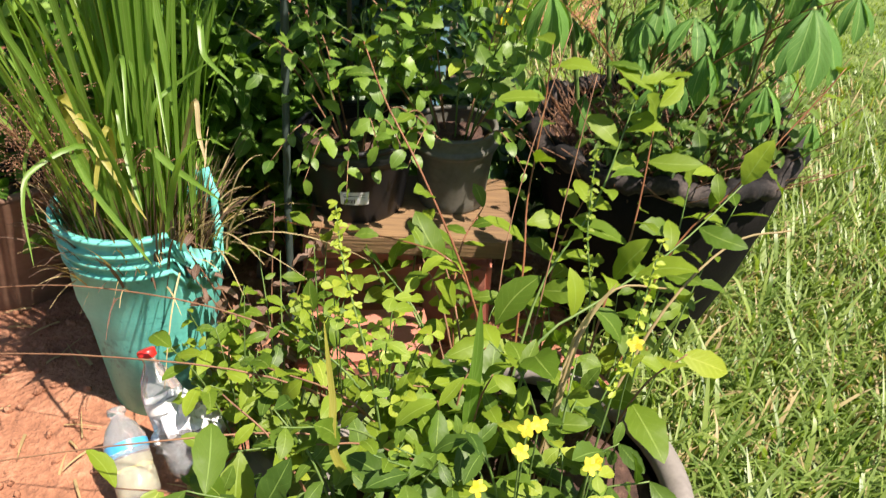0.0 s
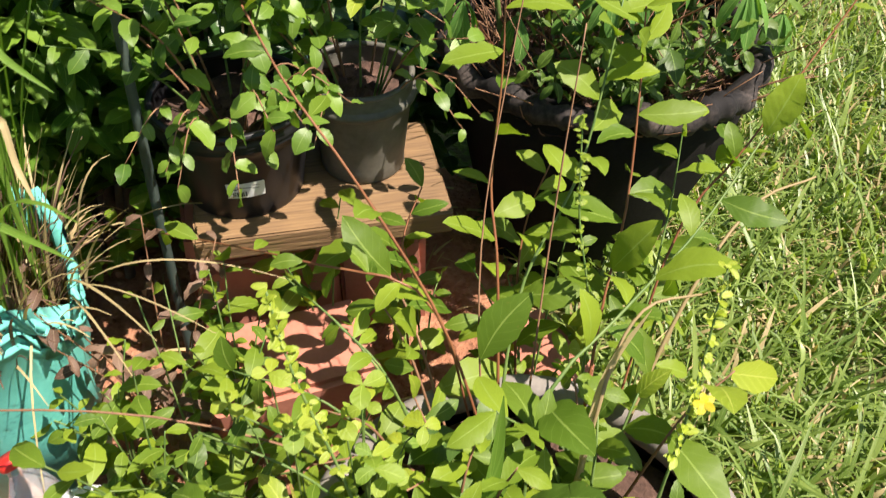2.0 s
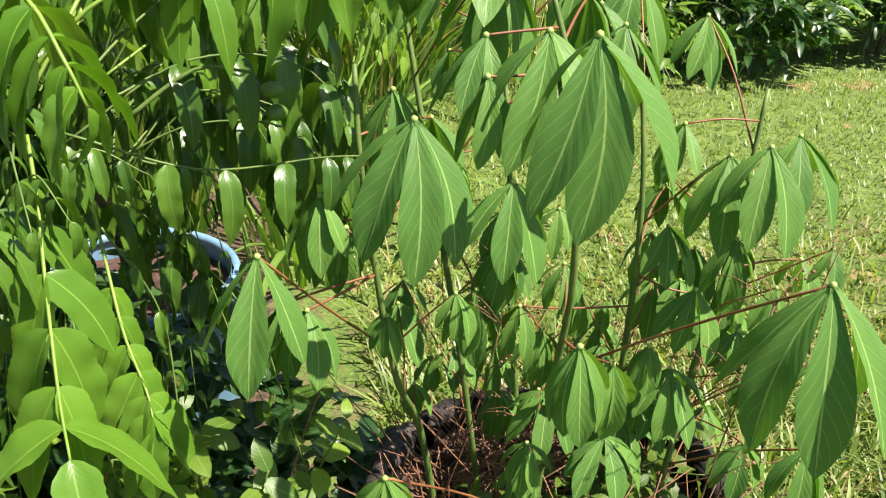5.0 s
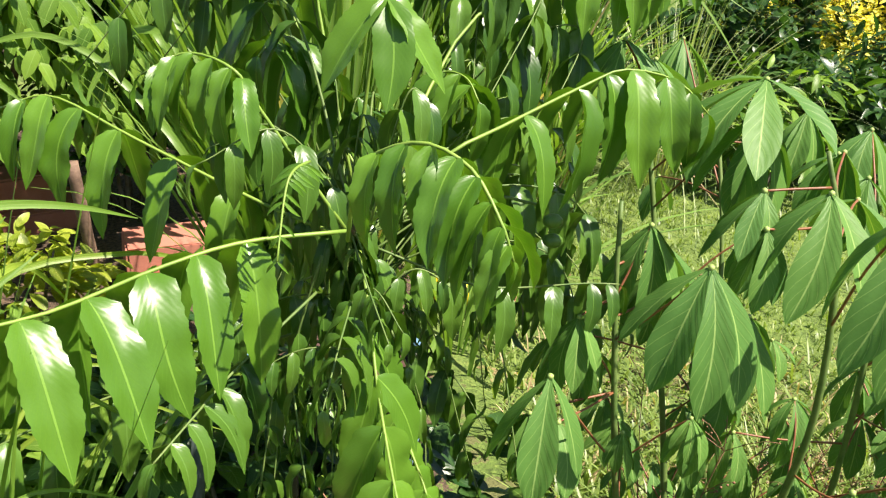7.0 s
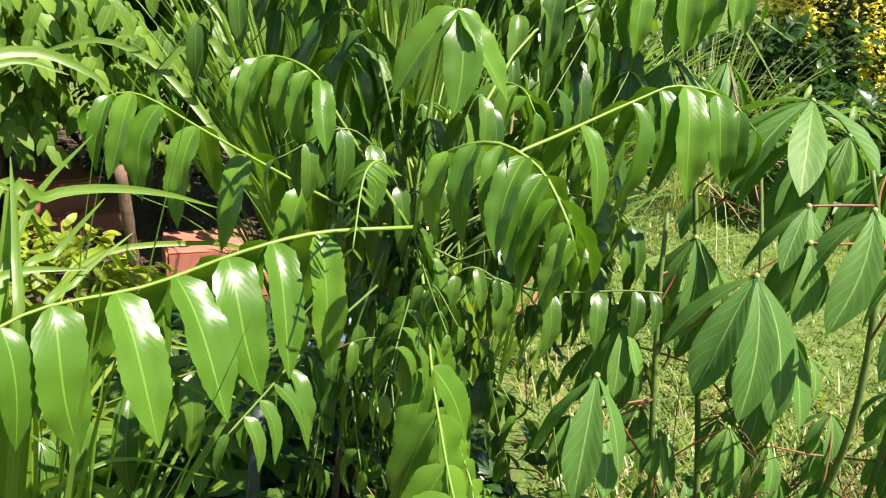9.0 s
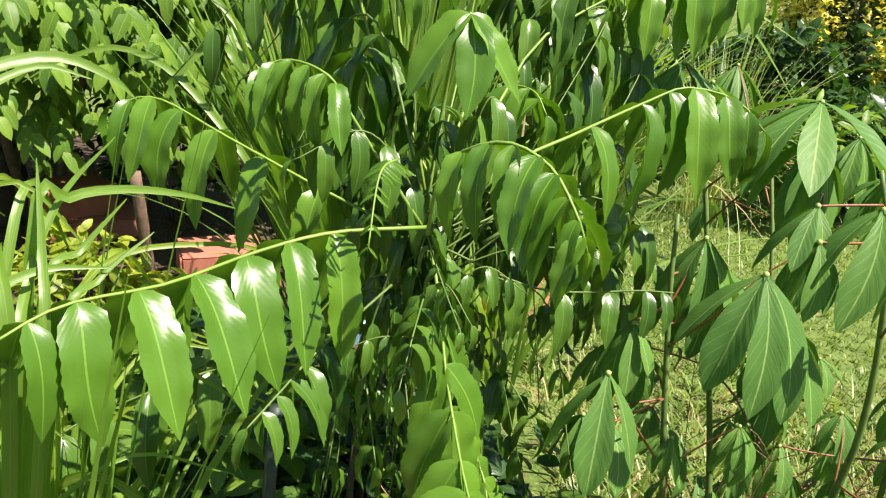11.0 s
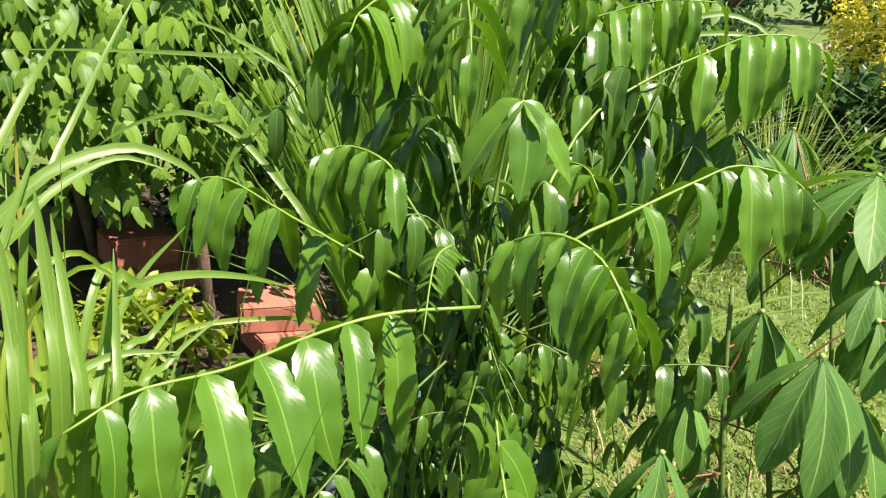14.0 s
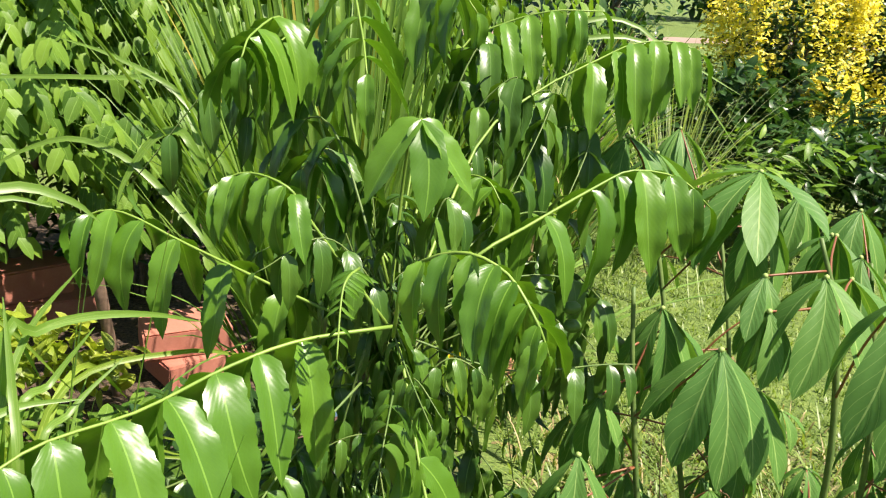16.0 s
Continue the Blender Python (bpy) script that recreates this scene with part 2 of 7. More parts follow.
def ground_material():
    """Red clay by the containers that gives way to turf with thatch and bare spots."""
    m, nt, p, _ = base_material("red_clay_and_turf")
    tc = nt.nodes.new("ShaderNodeTexCoord")
    sep = nt.nodes.new("ShaderNodeSeparateXYZ")
    nt.links.new(tc.outputs["Object"], sep.inputs[0])
    big, mid, fine = noise_node(nt, 2.2, 5), noise_node(nt, 14, 5), noise_node(nt, 90, 4)
    clay = ramp(nt, mathed(nt, "ADD", mathed(nt, "MULTIPLY", mid.outputs["Fac"], 0.6), mathed(nt, "MULTIPLY", fine.outputs["Fac"], 0.4)),
                [(0.32, (0.165, 0.070, 0.038)), (0.52, (0.33, 0.148, 0.080)), (0.7, (0.46, 0.245, 0.145))])
    turf = ramp(nt, mathed(nt, "ADD", mathed(nt, "MULTIPLY", mid.outputs["Fac"], 0.5), mathed(nt, "MULTIPLY", fine.outputs["Fac"], 0.5)),
                [(0.3, (0.038, 0.064, 0.011)), (0.5, (0.100, 0.158, 0.026)), (0.68, (0.20, 0.25, 0.056))])
    bare = mathed(nt, "MULTIPLY", mathed(nt, "GREATER_THAN", big.outputs["Fac"], 0.63), mathed(nt, "LESS_THAN", sep.outputs[1], 5.0))
    scrub = mathed(nt, "MULTIPLY", mathed(nt, "GREATER_THAN", mid.outputs["Fac"], 0.52), mathed(nt, "LESS_THAN", mathed(nt, "ADD", sep.outputs[1], mathed(nt, "MULTIPLY", big.outputs["Fac"], 4.0)), 4.6))
    turf = mixed(nt, turf, (0.10, 0.075, 0.04), mathed(nt, "MULTIPLY", scrub, 0.6))
    turf = mixed(nt, turf, (0.30, 0.19, 0.10), mathed(nt, "MULTIPLY", bare, 0.6))
    edge = mathed(nt, "ADD", sep.outputs[0], mathed(nt, "MULTIPLY", mathed(nt, "SUBTRACT", mid.outputs["Fac"], 0.5), 0.35))
    left = mathed(nt, "LESS_THAN", edge, 0.30)
    near = mathed(nt, "LESS_THAN", mathed(nt, "ADD", sep.outputs[1], mathed(nt, "MULTIPLY", big.outputs["Fac"], 0.5)), 1.75)
    yard = mathed(nt, "MULTIPLY", mathed(nt, "GREATER_THAN", mathed(nt, "ADD", sep.outputs[1], mathed(nt, "MULTIPLY", big.outputs["Fac"], 0.6)), 0.45),
                  mathed(nt, "GREATER_THAN", mathed(nt, "ADD", sep.outputs[0], mathed(nt, "MULTIPLY", big.outputs["Fac"], 0.8)), -1.3))
    near = mathed(nt, "MULTIPLY", near, yard)
    mulch = ramp(nt, fine.outputs["Fac"], [(0.3, (0.025, 0.018, 0.012)), (0.5, (0.075, 0.05, 0.03)), (0.7, (0.16, 0.11, 0.06))])
    bed = mathed(nt, "MULTIPLY", mathed(nt, "LESS_THAN", edge, 0.12), mathed(nt, "LESS_THAN", sep.outputs[1], 5.0))
    wander = mathed(nt, "MULTIPLY", big.outputs["Fac"], 1.6)
    bed = mathed(nt, "MULTIPLY", bed, mathed(nt, "GREATER_THAN", mathed(nt, "ADD", sep.outputs[1], wander), 2.1))
    bed = mathed(nt, "MULTIPLY", bed, mathed(nt, "GREATER_THAN", mathed(nt, "ADD", sep.outputs[0], wander), -2.2))
    col = mixed(nt, turf, mulch, bed)
    col = mixed(nt, col, clay, mathed(nt, "MULTIPLY", left, near))
    dx, dy = mathed(nt, "SUBTRACT", sep.outputs[0], 0.50), mathed(nt, "SUBTRACT", sep.outputs[1], 3.55)
    d2 = mathed(nt, "ADD", mathed(nt, "MULTIPLY", mathed(nt, "MULTIPLY", dx, dx), 5.0), mathed(nt, "MULTIPLY", dy, dy))
    patch = mathed(nt, "LESS_THAN", mathed(nt, "ADD", d2, mathed(nt, "MULTIPLY", mid.outputs["Fac"], 0.25)), 0.36)
    col = mixed(nt, col, clay, mathed(nt, "MULTIPLY", patch, 0.85))
    nt.links.new(col, p.inputs["Base Color"])
    p.inputs["Roughness"].default_value = 0.95
    bumped(nt, p, mathed(nt, "ADD", mid.outputs["Fac"], mathed(nt, "MULTIPLY", fine.outputs["Fac"], 0.4)), 0.8, 0.03)
    return m


GROUND = ground_material()


def glass_material(name, tint, rough=0.12):
    m, nt, p, _ = base_material(name)
    p.inputs["Base Color"].default_value = (*tint, 1)
    p.inputs["Transmission Weight"].default_value = 0.85
    p.inputs["Roughness"].default_value = rough
    p.inputs["IOR"].default_value = 1.35
    n = noise_node(nt, 40, 3)
    bumped(nt, p, n.outputs["Fac"], 0.4, 0.003)
    return m


def film_material():
    m, nt, p, _ = base_material("crinkled_clear_film")
    a, b = noise_node(nt, 26, 4), noise_node(nt, 9, 3)
    nt.links.new(ramp(nt, b.outputs["Fac"], [(0.4, (0.62, 0.62, 0.64)), (0.6, (0.86, 0.86, 0.88))]), p.inputs["Base Color"])
    p.inputs["Roughness"].default_value = 0.22
    nt.links.new(mathed(nt, "MULTIPLY", mathed(nt, "GREATER_THAN", b.outputs["Fac"], 0.52), 0.75), p.inputs["Transmission Weight"])
    p.inputs["IOR"].default_value = 1.2
    bumped(nt, p, a.outputs["Fac"], 0.7, 0.008)
    return m


FILM = film_material()
CLEAR = glass_material("clear_bottle_plastic", (0.9, 0.93, 0.95))

# ---- building helpers ----
WORLD_OF = {}


def place(ob, parent, m):
    WORLD_OF[ob.name] = m
    if parent is not None:
        ob.parent = parent
        ob.matrix_basis = WORLD_OF[parent.name].inverted() @ m
    else:
        ob.matrix_basis = m
    return ob


def thing(name, at, label, category, group="", kind=""):
    """An Empty at a thing's base, which parents its parts."""
    return tagged(place(new(name), None, Matrix.Translation(at)), label, category, group, kind)


def finish(mesh, materials, smooth=True):
    for m in materials if isinstance(materials, (list, tuple)) else [materials]:
        mesh.materials.append(m)
    if smooth:
        mesh.polygons.foreach_set("use_smooth", [True] * len(mesh.polygons))
    mesh.update()
    return mesh


def part(name, bm, material, parent, label="", m=None, smooth=True):
    """Links a bmesh (built in world places, or about the origin with m) as one mesh object under a thing or a part."""
    mesh = bpy.data.meshes.new(name)
    at = m if m is not None else (WORLD_OF[parent.name].copy() if parent is not None else Matrix.Identity(4))
    if m is None:
        bm.transform(at.inverted())
    bm.to_mesh(mesh)
    bm.free()
    finish(mesh, material, smooth)
    ob = place(new(name, mesh), parent, at)
    return tagged(ob, label)


def shared(name, mesh, parent, m, label=""):
    return tagged(place(new(name, mesh), parent, m), label)


def aim(base, along, up):
    """A frame at base whose y runs along and whose z is the way nearest to up."""
    y = Vector(along).normalized()
    x = y.cross(Vector(up))
    if x.length < 1e-4:
        x = y.cross(Vector((1, 0.1, 0)))
    x.normalize()
    z = x.cross(y)
    return Matrix(((x.x, y.x, z.x, base[0]), (x.y, y.y, z.y, base[1]), (x.z, y.z, z.z, base[2]), (0, 0, 0, 1)))


def spline(points, n):
    """n + 1 places on a smooth line through the given points."""
    p = [Vector(q) for q in points]
    p = [p[0] * 2 - p[1], *p, p[-1] * 2 - p[-2]]
    out = []
    spans = len(p) - 3
    for i in range(n + 1):
        u = i / n * spans
        k = min(int(u), spans - 1)
        t = u - k
        a, b, c, d = p[k:k + 4]
        out.append(0.5 * ((2 * b) + (c - a) * t + (2 * a - 5 * b + 4 * c - d) * t * t + (3 * b - a - 3 * c + d) * t ** 3))
    return out


def tube(bm, points, r0, r1, sides=6, n=10, lump=0.0):
    """A tapering stalk along a smooth line, with closed ends."""
    line = spline(points, n)
    rings = []
    for i, q in enumerate(line):
        d = (line[min(i + 1, n)] - line[max(i - 1, 0)]).normalized()
        x = d.cross(Vector((0.31, 0.2, 0.93)))
        x.normalize()
        y = d.cross(x)
        r = r0 + (r1 - r0) * i / n
        r *= 1 + lump * random.uniform(-1, 1)
        rings.append([bm.verts.new(q + (x * math.cos(a) + y * math.sin(a)) * r) for a in [math.tau * k / sides for k in range(sides)]])
    for a, b in zip(rings, rings[1:]):
        for k in range(sides):
            bm.faces.new((a[k], a[(k + 1) % sides], b[(k + 1) % sides], b[k]))
    bm.faces.new(rings[0][::-1])
    bm.faces.new(rings[-1])
    return line


def lathe(bm, profile, centre=(0, 0, 0), sides=40, wobble=0.0, squash=(1, 1), seed=0):
    """A turned wall from (radius, height) pairs, run round once; the profile is closed by its own thickness."""
    rnd = random.Random(seed)
    ph = [rnd.uniform(0, 6.28) for _ in range(4)]
    rings = []
    for r, z in profile:
        ring = []
        for k in range(sides):
            a = math.tau * k / sides
            rr = r * (1 + wobble * (math.sin(2 * a + ph[0] + z * 3) + 0.6 * math.sin(5 * a + ph[1] + z * 9) + 0.4 * math.sin(11 * a + ph[2] - z * 14)))
            ring.append(bm.verts.new((centre[0] + rr * math.cos(a) * squash[0], centre[1] + rr * math.sin(a) * squash[1], centre[2] + z)))
        rings.append(ring)
    for a, b in zip(rings, rings[1:]):
        for k in range(sides):
            bm.faces.new((a[k], a[(k + 1) % sides], b[(k + 1) % sides], b[k]))
    return rings


def cap(bm, ring, flip=False):
    bm.faces.new(ring[::-1] if flip else ring)


SHAPES = {
    "lance": lambda t: math.sin(math.pi * min(1, t * 0.97 + 0.03) ** 0.78) ** 0.85,
    "lobe": lambda t: (0.10 + 0.90 * math.sin(math.pi * 0.5 * min(1, t / 0.62)) ** 1.3) if t < 0.62 else max(0.0, math.cos(math.pi * 0.5 * (t - 0.62) / 0.38)) ** 0.85,
    "plum": lambda t: min(1.0, (t / 0.15) ** 0.60 + 0.03) * (1.0 if t < 0.52 else max(0.0, math.cos(math.pi * 0.5 * (t - 0.52) / 0.48)) ** 1.0) * (0.92 + 0.08 * math.sin(math.pi * t)),
    "oval": lambda t: math.sin(math.pi * min(1, t * 0.96 + 0.04) ** 0.85) ** 0.72,
    "obovate": lambda t: (0.06 + 0.94 * math.sin(math.pi * 0.5 * min(1.0, t / 0.60)) ** 1.1) if t < 0.60 else max(0.0, math.cos(math.pi * 0.5 * (t - 0.60) / 0.40)) ** 0.6,
    "ovate": lambda t: (0.04 + 0.96 * math.sin(math.pi * 0.5 * min(1.0, t / 0.50)) ** 1.0) if t < 0.50 else max(0.0, math.cos(math.pi * 0.5 * (t - 0.50) / 0.50)) ** 0.8,
    "round": lambda t: math.sin(math.pi * min(1, t * 0.93 + 0.07)) ** 0.55,
    "blade": lambda t: min(1.0, 0.55 + t * 1.6) * (1 - t ** 2.4),
}


def leaf_arrays(length, width, shape, fold=0.35, bend=0.5, segs=10, tooth=0.05, wave=0.0, twist=0.0, rnd=random, curl=0.0, early=0.0, cols=(-1, 0, 1), puff=0.0):
    """Vertices, faces and uv of one leaf from the origin along y, bent down along its length (early: mostly near its base), its halves raised by fold (radians) and swollen by puff."""
    v, f, uv = [], [], []
    y = z = 0.0
    ang = 0.0
    step = length / segs
    f_shape = SHAPES[shape]
    phase = rnd.uniform(0, 6.28)
    sickle = rnd.uniform(-0.07, 0.07) * length if wave else 0.0
    turns = [(1 - i / segs) ** early for i in range(segs + 1)]
    whole = sum(turns[:segs])
    for i in range(segs + 1):
        t = i / segs
        w = 0.5 * width * f_shape(t)
        tw = twist * t
        for s in cols:
            ww = w * (1 + (tooth * (1 if i % 2 else -1) if abs(s) == 1 and 0 < i < segs else 0))
            dx = s * ww * math.cos(fold)
            dz = abs(s) * ww * math.sin(fold) + s * wave * 0.45 * w * math.sin(t * 8.0 + phase) + wave * 0.45 * w * s * s * math.sin(t * 21.0 + 2.0 * phase + s) - abs(s) * curl * ww * t
            dz += puff * w * 4 * abs(s) * (1 - abs(s))
            n = (-math.sin(ang), math.cos(ang))
            x2, d2 = dx * math.cos(tw) - dz * math.sin(tw), dx * math.sin(tw) + dz * math.cos(tw)
            v.append((x2 + sickle * math.sin(math.pi * t), y + n[0] * d2, z + n[1] * d2))
            uv.append((0.5 + 0.5 * s, t))
        ang -= bend * turns[i] / whole
        y += step * math.cos(ang)
        z += step * math.sin(ang)
    c = len(cols)
    for i in range(segs):
        for k in range(c - 1):
            a = i * c + k
            f.append((a, a + 1, a + c + 1, a + c))
    return np.array(v), f, np.array(uv)


def mesh_of(name, v, f, uv, materials, smooth=True):
    mesh = bpy.data.meshes.new(name)
    mesh.from_pydata([tuple(q) for q in v], [], f)
    layer = mesh.uv_layers.new(name="UVMap")
    loops = np.empty(len(mesh.loops), dtype=np.int32)
    mesh.loops.foreach_get("vertex_index", loops)
    layer.data.foreach_set("uv", np.asarray(uv, dtype=np.float32)[loops].ravel())
    return finish(mesh, materials, smooth)


def leaf_set(name, count, material, length, width, shape, seed=1, **k):
    """A few leaf meshes of one kind, each a little different, one long in its unit."""
    rnd = random.Random(seed)
    out = []
    for _ in range(count):
        kk = dict(k)
        kk["fold"] = k.get("fold", 0.3) * rnd.uniform(0.5, 1.5)
        kk["bend"] = k.get("bend", 0.5) * (rnd.uniform(0.75, 1.25) if "early" in k else rnd.uniform(0.5, 1.5))
        kk["twist"] = rnd.uniform(-0.22, 0.22)
        kk["wave"] = k.get("wave", 0.1) * rnd.uniform(0.4, 1.5)
        v, f, uv = leaf_arrays(length, width * rnd.uniform(0.88, 1.12), shape, rnd=rnd, **kk)
        out.append(mesh_of(name, v, f, uv, material))
    return out


class Pile:
    """Many small leaves or blades gathered into one mesh."""

    def __init__(self):
        self.v, self.f, self.uv, self.n = [], [], [], 0

    def add(self, v, f, uv, m=None):
        if m is not None:
            a = np.array(m)
            v = v @ a[:3, :3].T + a[:3, 3]
        self.v.append(v)
        self.uv.append(uv)
        self.f += [tuple(i + self.n for i in q) for q in f]
        self.n += len(v)

    def mesh(self, name, material):
        return mesh_of(name, np.concatenate(self.v), self.f, np.concatenate(self.uv), material)


def ground_height(x, y):
    """A low bank of clay under the containers that falls to the lawn."""
    s = min(1.0, max(0.0, (0.85 - x) / 0.6))
    near = min(1.0, max(0.0, (3.2 - y) / 1.6))
    bank = 0.10 * s * s * (3 - 2 * s) * (near * near * (3 - 2 * near))
    r = math.hypot(x, y)
    return bank + (0.012 * math.sin(3.1 * x + 0.7) * math.cos(2.7 * y) if r < 8 else 0.0) + (0.006 * noise.noise((x * 9, y * 9, 0)) if r < 3 else 0.0)

# ---- ground ----
def axis_lines(near, far, fine, coarse):
    a = list(np.arange(-near, near + 1e-6, fine))
    out, s, q = [], fine, near
    while q < far:
        s *= coarse
        q += s
        out.append(q)
    return [-q for q in out[::-1]] + a + out


xs, ys = axis_lines(3.2, 400.0, 0.08, 1.25), [y + 2.2 for y in axis_lines(3.4, 400.0, 0.08, 1.25)]
gv = [(x, y, ground_height(x, y)) for y in ys for x in xs]
gw = len(xs)
gf = [(j * gw + i, j * gw + i + 1, (j + 1) * gw + i + 1, (j + 1) * gw + i) for j in range(len(ys) - 1) for i in range(gw - 1)]
gm = bpy.data.meshes.new("ground")
gm.from_pydata(gv, [], gf)
finish(gm, GROUND)
ground = tagged(place(new("ground", gm), None, Matrix.Identity(4)), "red clay ground that runs into a sunlit grass lawn", "ground", kind="structure")

# a pale path that crosses the far lawn
pv = []
for i in range(41):
    x = -30 + 2.0 * i
    y = 21.5 + 0.12 * x
    pv += [(x, y, 0.006), (x, y + 2.4, 0.006), (x, y, -0.10), (x, y + 2.4, -0.10)]
pf = []
for i in range(40):
    a = i * 4
    pf += [(a, a + 4, a + 5, a + 1), (a, a + 2, a + 6, a + 4), (a + 1, a + 5, a + 7, a + 3)]
pm = bpy.data.meshes.new("path")
pm.from_pydata(pv, [], pf)
finish(pm, CONCRETE, False)
tagged(place(new("path", pm), None, Matrix.Identity(4)), "pale bare path across the far lawn", "path", kind="structure")


# ---- lawn grass ----
def blade_strip(root, tip, width, lift, segs=3, facing=None):
    """A grass blade from root to tip that arches up by lift."""
    root, tip = np.array(root), np.array(tip)
    d = tip - root
    s = np.cross(d, (0, 0, 1.0)) if facing is None else np.array(facing)
    ln = np.linalg.norm(s)
    s = s / ln if ln > 1e-6 else np.array((1.0, 0, 0))
    v, uv = [], []
    for i in range(segs + 1):
        t = i / segs
        p = root + d * t
        p = p + np.array((0, 0, lift * 4 * t * (1 - t)))
        w = width * 0.5 * (1 - t ** 2.2) + 0.0004
        v += [p - s * w, p + s * w]
        uv += [(0.0, t), (1.0, t)]
    f = [(2 * i, 2 * i + 1, 2 * i + 3, 2 * i + 2) for i in range(segs)]
    return np.array(v), f, np.array(uv)


def lawn_patch(name, count, where, size, material, seed, label):
    rnd = random.Random(seed)
    pile = Pile()
    for _ in range(count):
        x, y = where(rnd)
        if x < 0.62 and y < 3.3 and rnd.random() < (0.62 - x) * 2.6:
            continue
        z = ground_height(x, y)
        h = size * rnd.uniform(0.45, 1.25)
        a = rnd.uniform(0, math.tau)
        lean = rnd.uniform(0.25, 1.2) * h
        v, f, uv = blade_strip((x, y, z - 0.004), (x + lean * math.cos(a), y + lean * math.sin(a), z + h * rnd.uniform(0.35, 0.95)),
                               rnd.choice((0.003, 0.004, 0.005, 0.008)) * (1 + size * 3) * 0.8, h * rnd.uniform(0.05, 0.30), 3)
        pile.add(v, f, uv)
    ob = place(new(name, pile.mesh(name, material)), None, Matrix.Identity(4))
    return tagged(ob, label, "grass", kind="stuff")


def near_lawn(r):
    """Tufts with bare gaps between them."""
    while True:
        x, y = 0.30 + 2.6 * r.random() ** 1.8, -0.2 + 3.2 * (r.random() + r.random()) / 2
        if noise.noise((x * 7.0, y * 7.0, 3.0)) + 0.5 * noise.noise((x * 19.0, y * 19.0, 5.0)) > r.uniform(-0.75, 0.15):
            return x, y


def mid_lawn(r):
    y = 1.0 + 3.6 * r.random() ** 0.8
    return 0.1 + r.random() ** 1.4 * (2.0 + 0.75 * y), y


def far_lawn(r):
    y = 2.6 + 10.0 * r.random() ** 1.4
    return -0.5 + r.random() ** 1.3 * (3.0 + 0.9 * y), y


lawn_patch("lawn_grass", 19000, near_lawn, 0.080, LAWN_BLADE, 3, "long ragged green lawn grass in sun")
lawn_patch("lawn_grass", 26000, mid_lawn, 0.040, LAWN_BLADE, 4, "short green lawn grass behind the pots")
lawn_patch("lawn_grass", 26000, far_lawn, 0.038, LAWN_BLADE, 5, "sunlit lawn grass of the open garden")
lawn_patch("lawn_grass", 4200, lambda r: (0.34 + 1.3 * r.random() ** 1.6, 0.3 + 2.0 * r.random()), 0.15, LAWN_BLADE, 8, "tall uncut grass tufts beside the planters")
lawn_patch("dry_grass", 6500, near_lawn, 0.075, STRAW, 6, "dry straw lying between the lawn blades")


def litter(r):
    return -0.75 + 1.3 * r.random(), 0.55 + 0.9 * r.random()


lit = random.Random(77)
pile = Pile()
for _ in range(260):
    x, y = litter(lit)
    z = ground_height(x, y) + 0.004
    a = lit.uniform(0, 6.28)
    l = lit.uniform(0.02, 0.07)
    v, f, uv = blade_strip((x, y, z), (x + l * math.cos(a), y + l * math.sin(a), z + 0.004), lit.uniform(0.0015, 0.006), 0.003, 3)
    pile.add(v, f, uv)
tagged(place(new("straw_litter", pile.mesh("straw_litter", STRAW)), None, Matrix.Identity(4)), "dry straw and leaf bits on red clay", "litter", kind="stuff")


# clods of clay
clod = random.Random(88)
bm = bmesh.new()
for _ in range(420):
    x, y = -0.95 + 1.1 * clod.random(), 0.45 + 1.0 * clod.random()
    r = clod.uniform(0.0025, 0.009)
    bmesh.ops.create_icosphere(bm, subdivisions=1, radius=r, matrix=Matrix.Translation((x, y, ground_height(x, y) + r * 0.3)) @ Euler((clod.random() * 3, clod.random() * 3, 0)).to_matrix().to_4x4() @ Matrix.Diagonal((1.3, 1.0, 0.7, 1)))
tagged(part("clay_clods", bm, GROUND, None, m=Matrix.Identity(4)), "small red clods of clay on the ground", "clods", kind="stuff")


# ---- containers ----
def soil_disc(parent, centre, radius, seed, label="dark crumbly potting soil", name="soil"):
    bm = bmesh.new()
    rnd = random.Random(seed)
    rings = []
    for j in range(7):
        r = radius * (1 - j / 7)
        n = 28
        rings.append([bm.verts.new((centre[0] + r * math.cos(math.tau * k / n), centre[1] + r * math.sin(math.tau * k / n),
                                    centre[2] + rnd.uniform(-0.006, 0.008) + 0.012 * j / 7)) for k in range(n)])
    for a, b in zip(rings, rings[1:]):
        for k in range(28):
            bm.faces.new((a[k], a[(k + 1) % 28], b[(k + 1) % 28], b[k]))
    bm.faces.new(rings[-1])
    return part(name, bm, POTTING, parent, label)


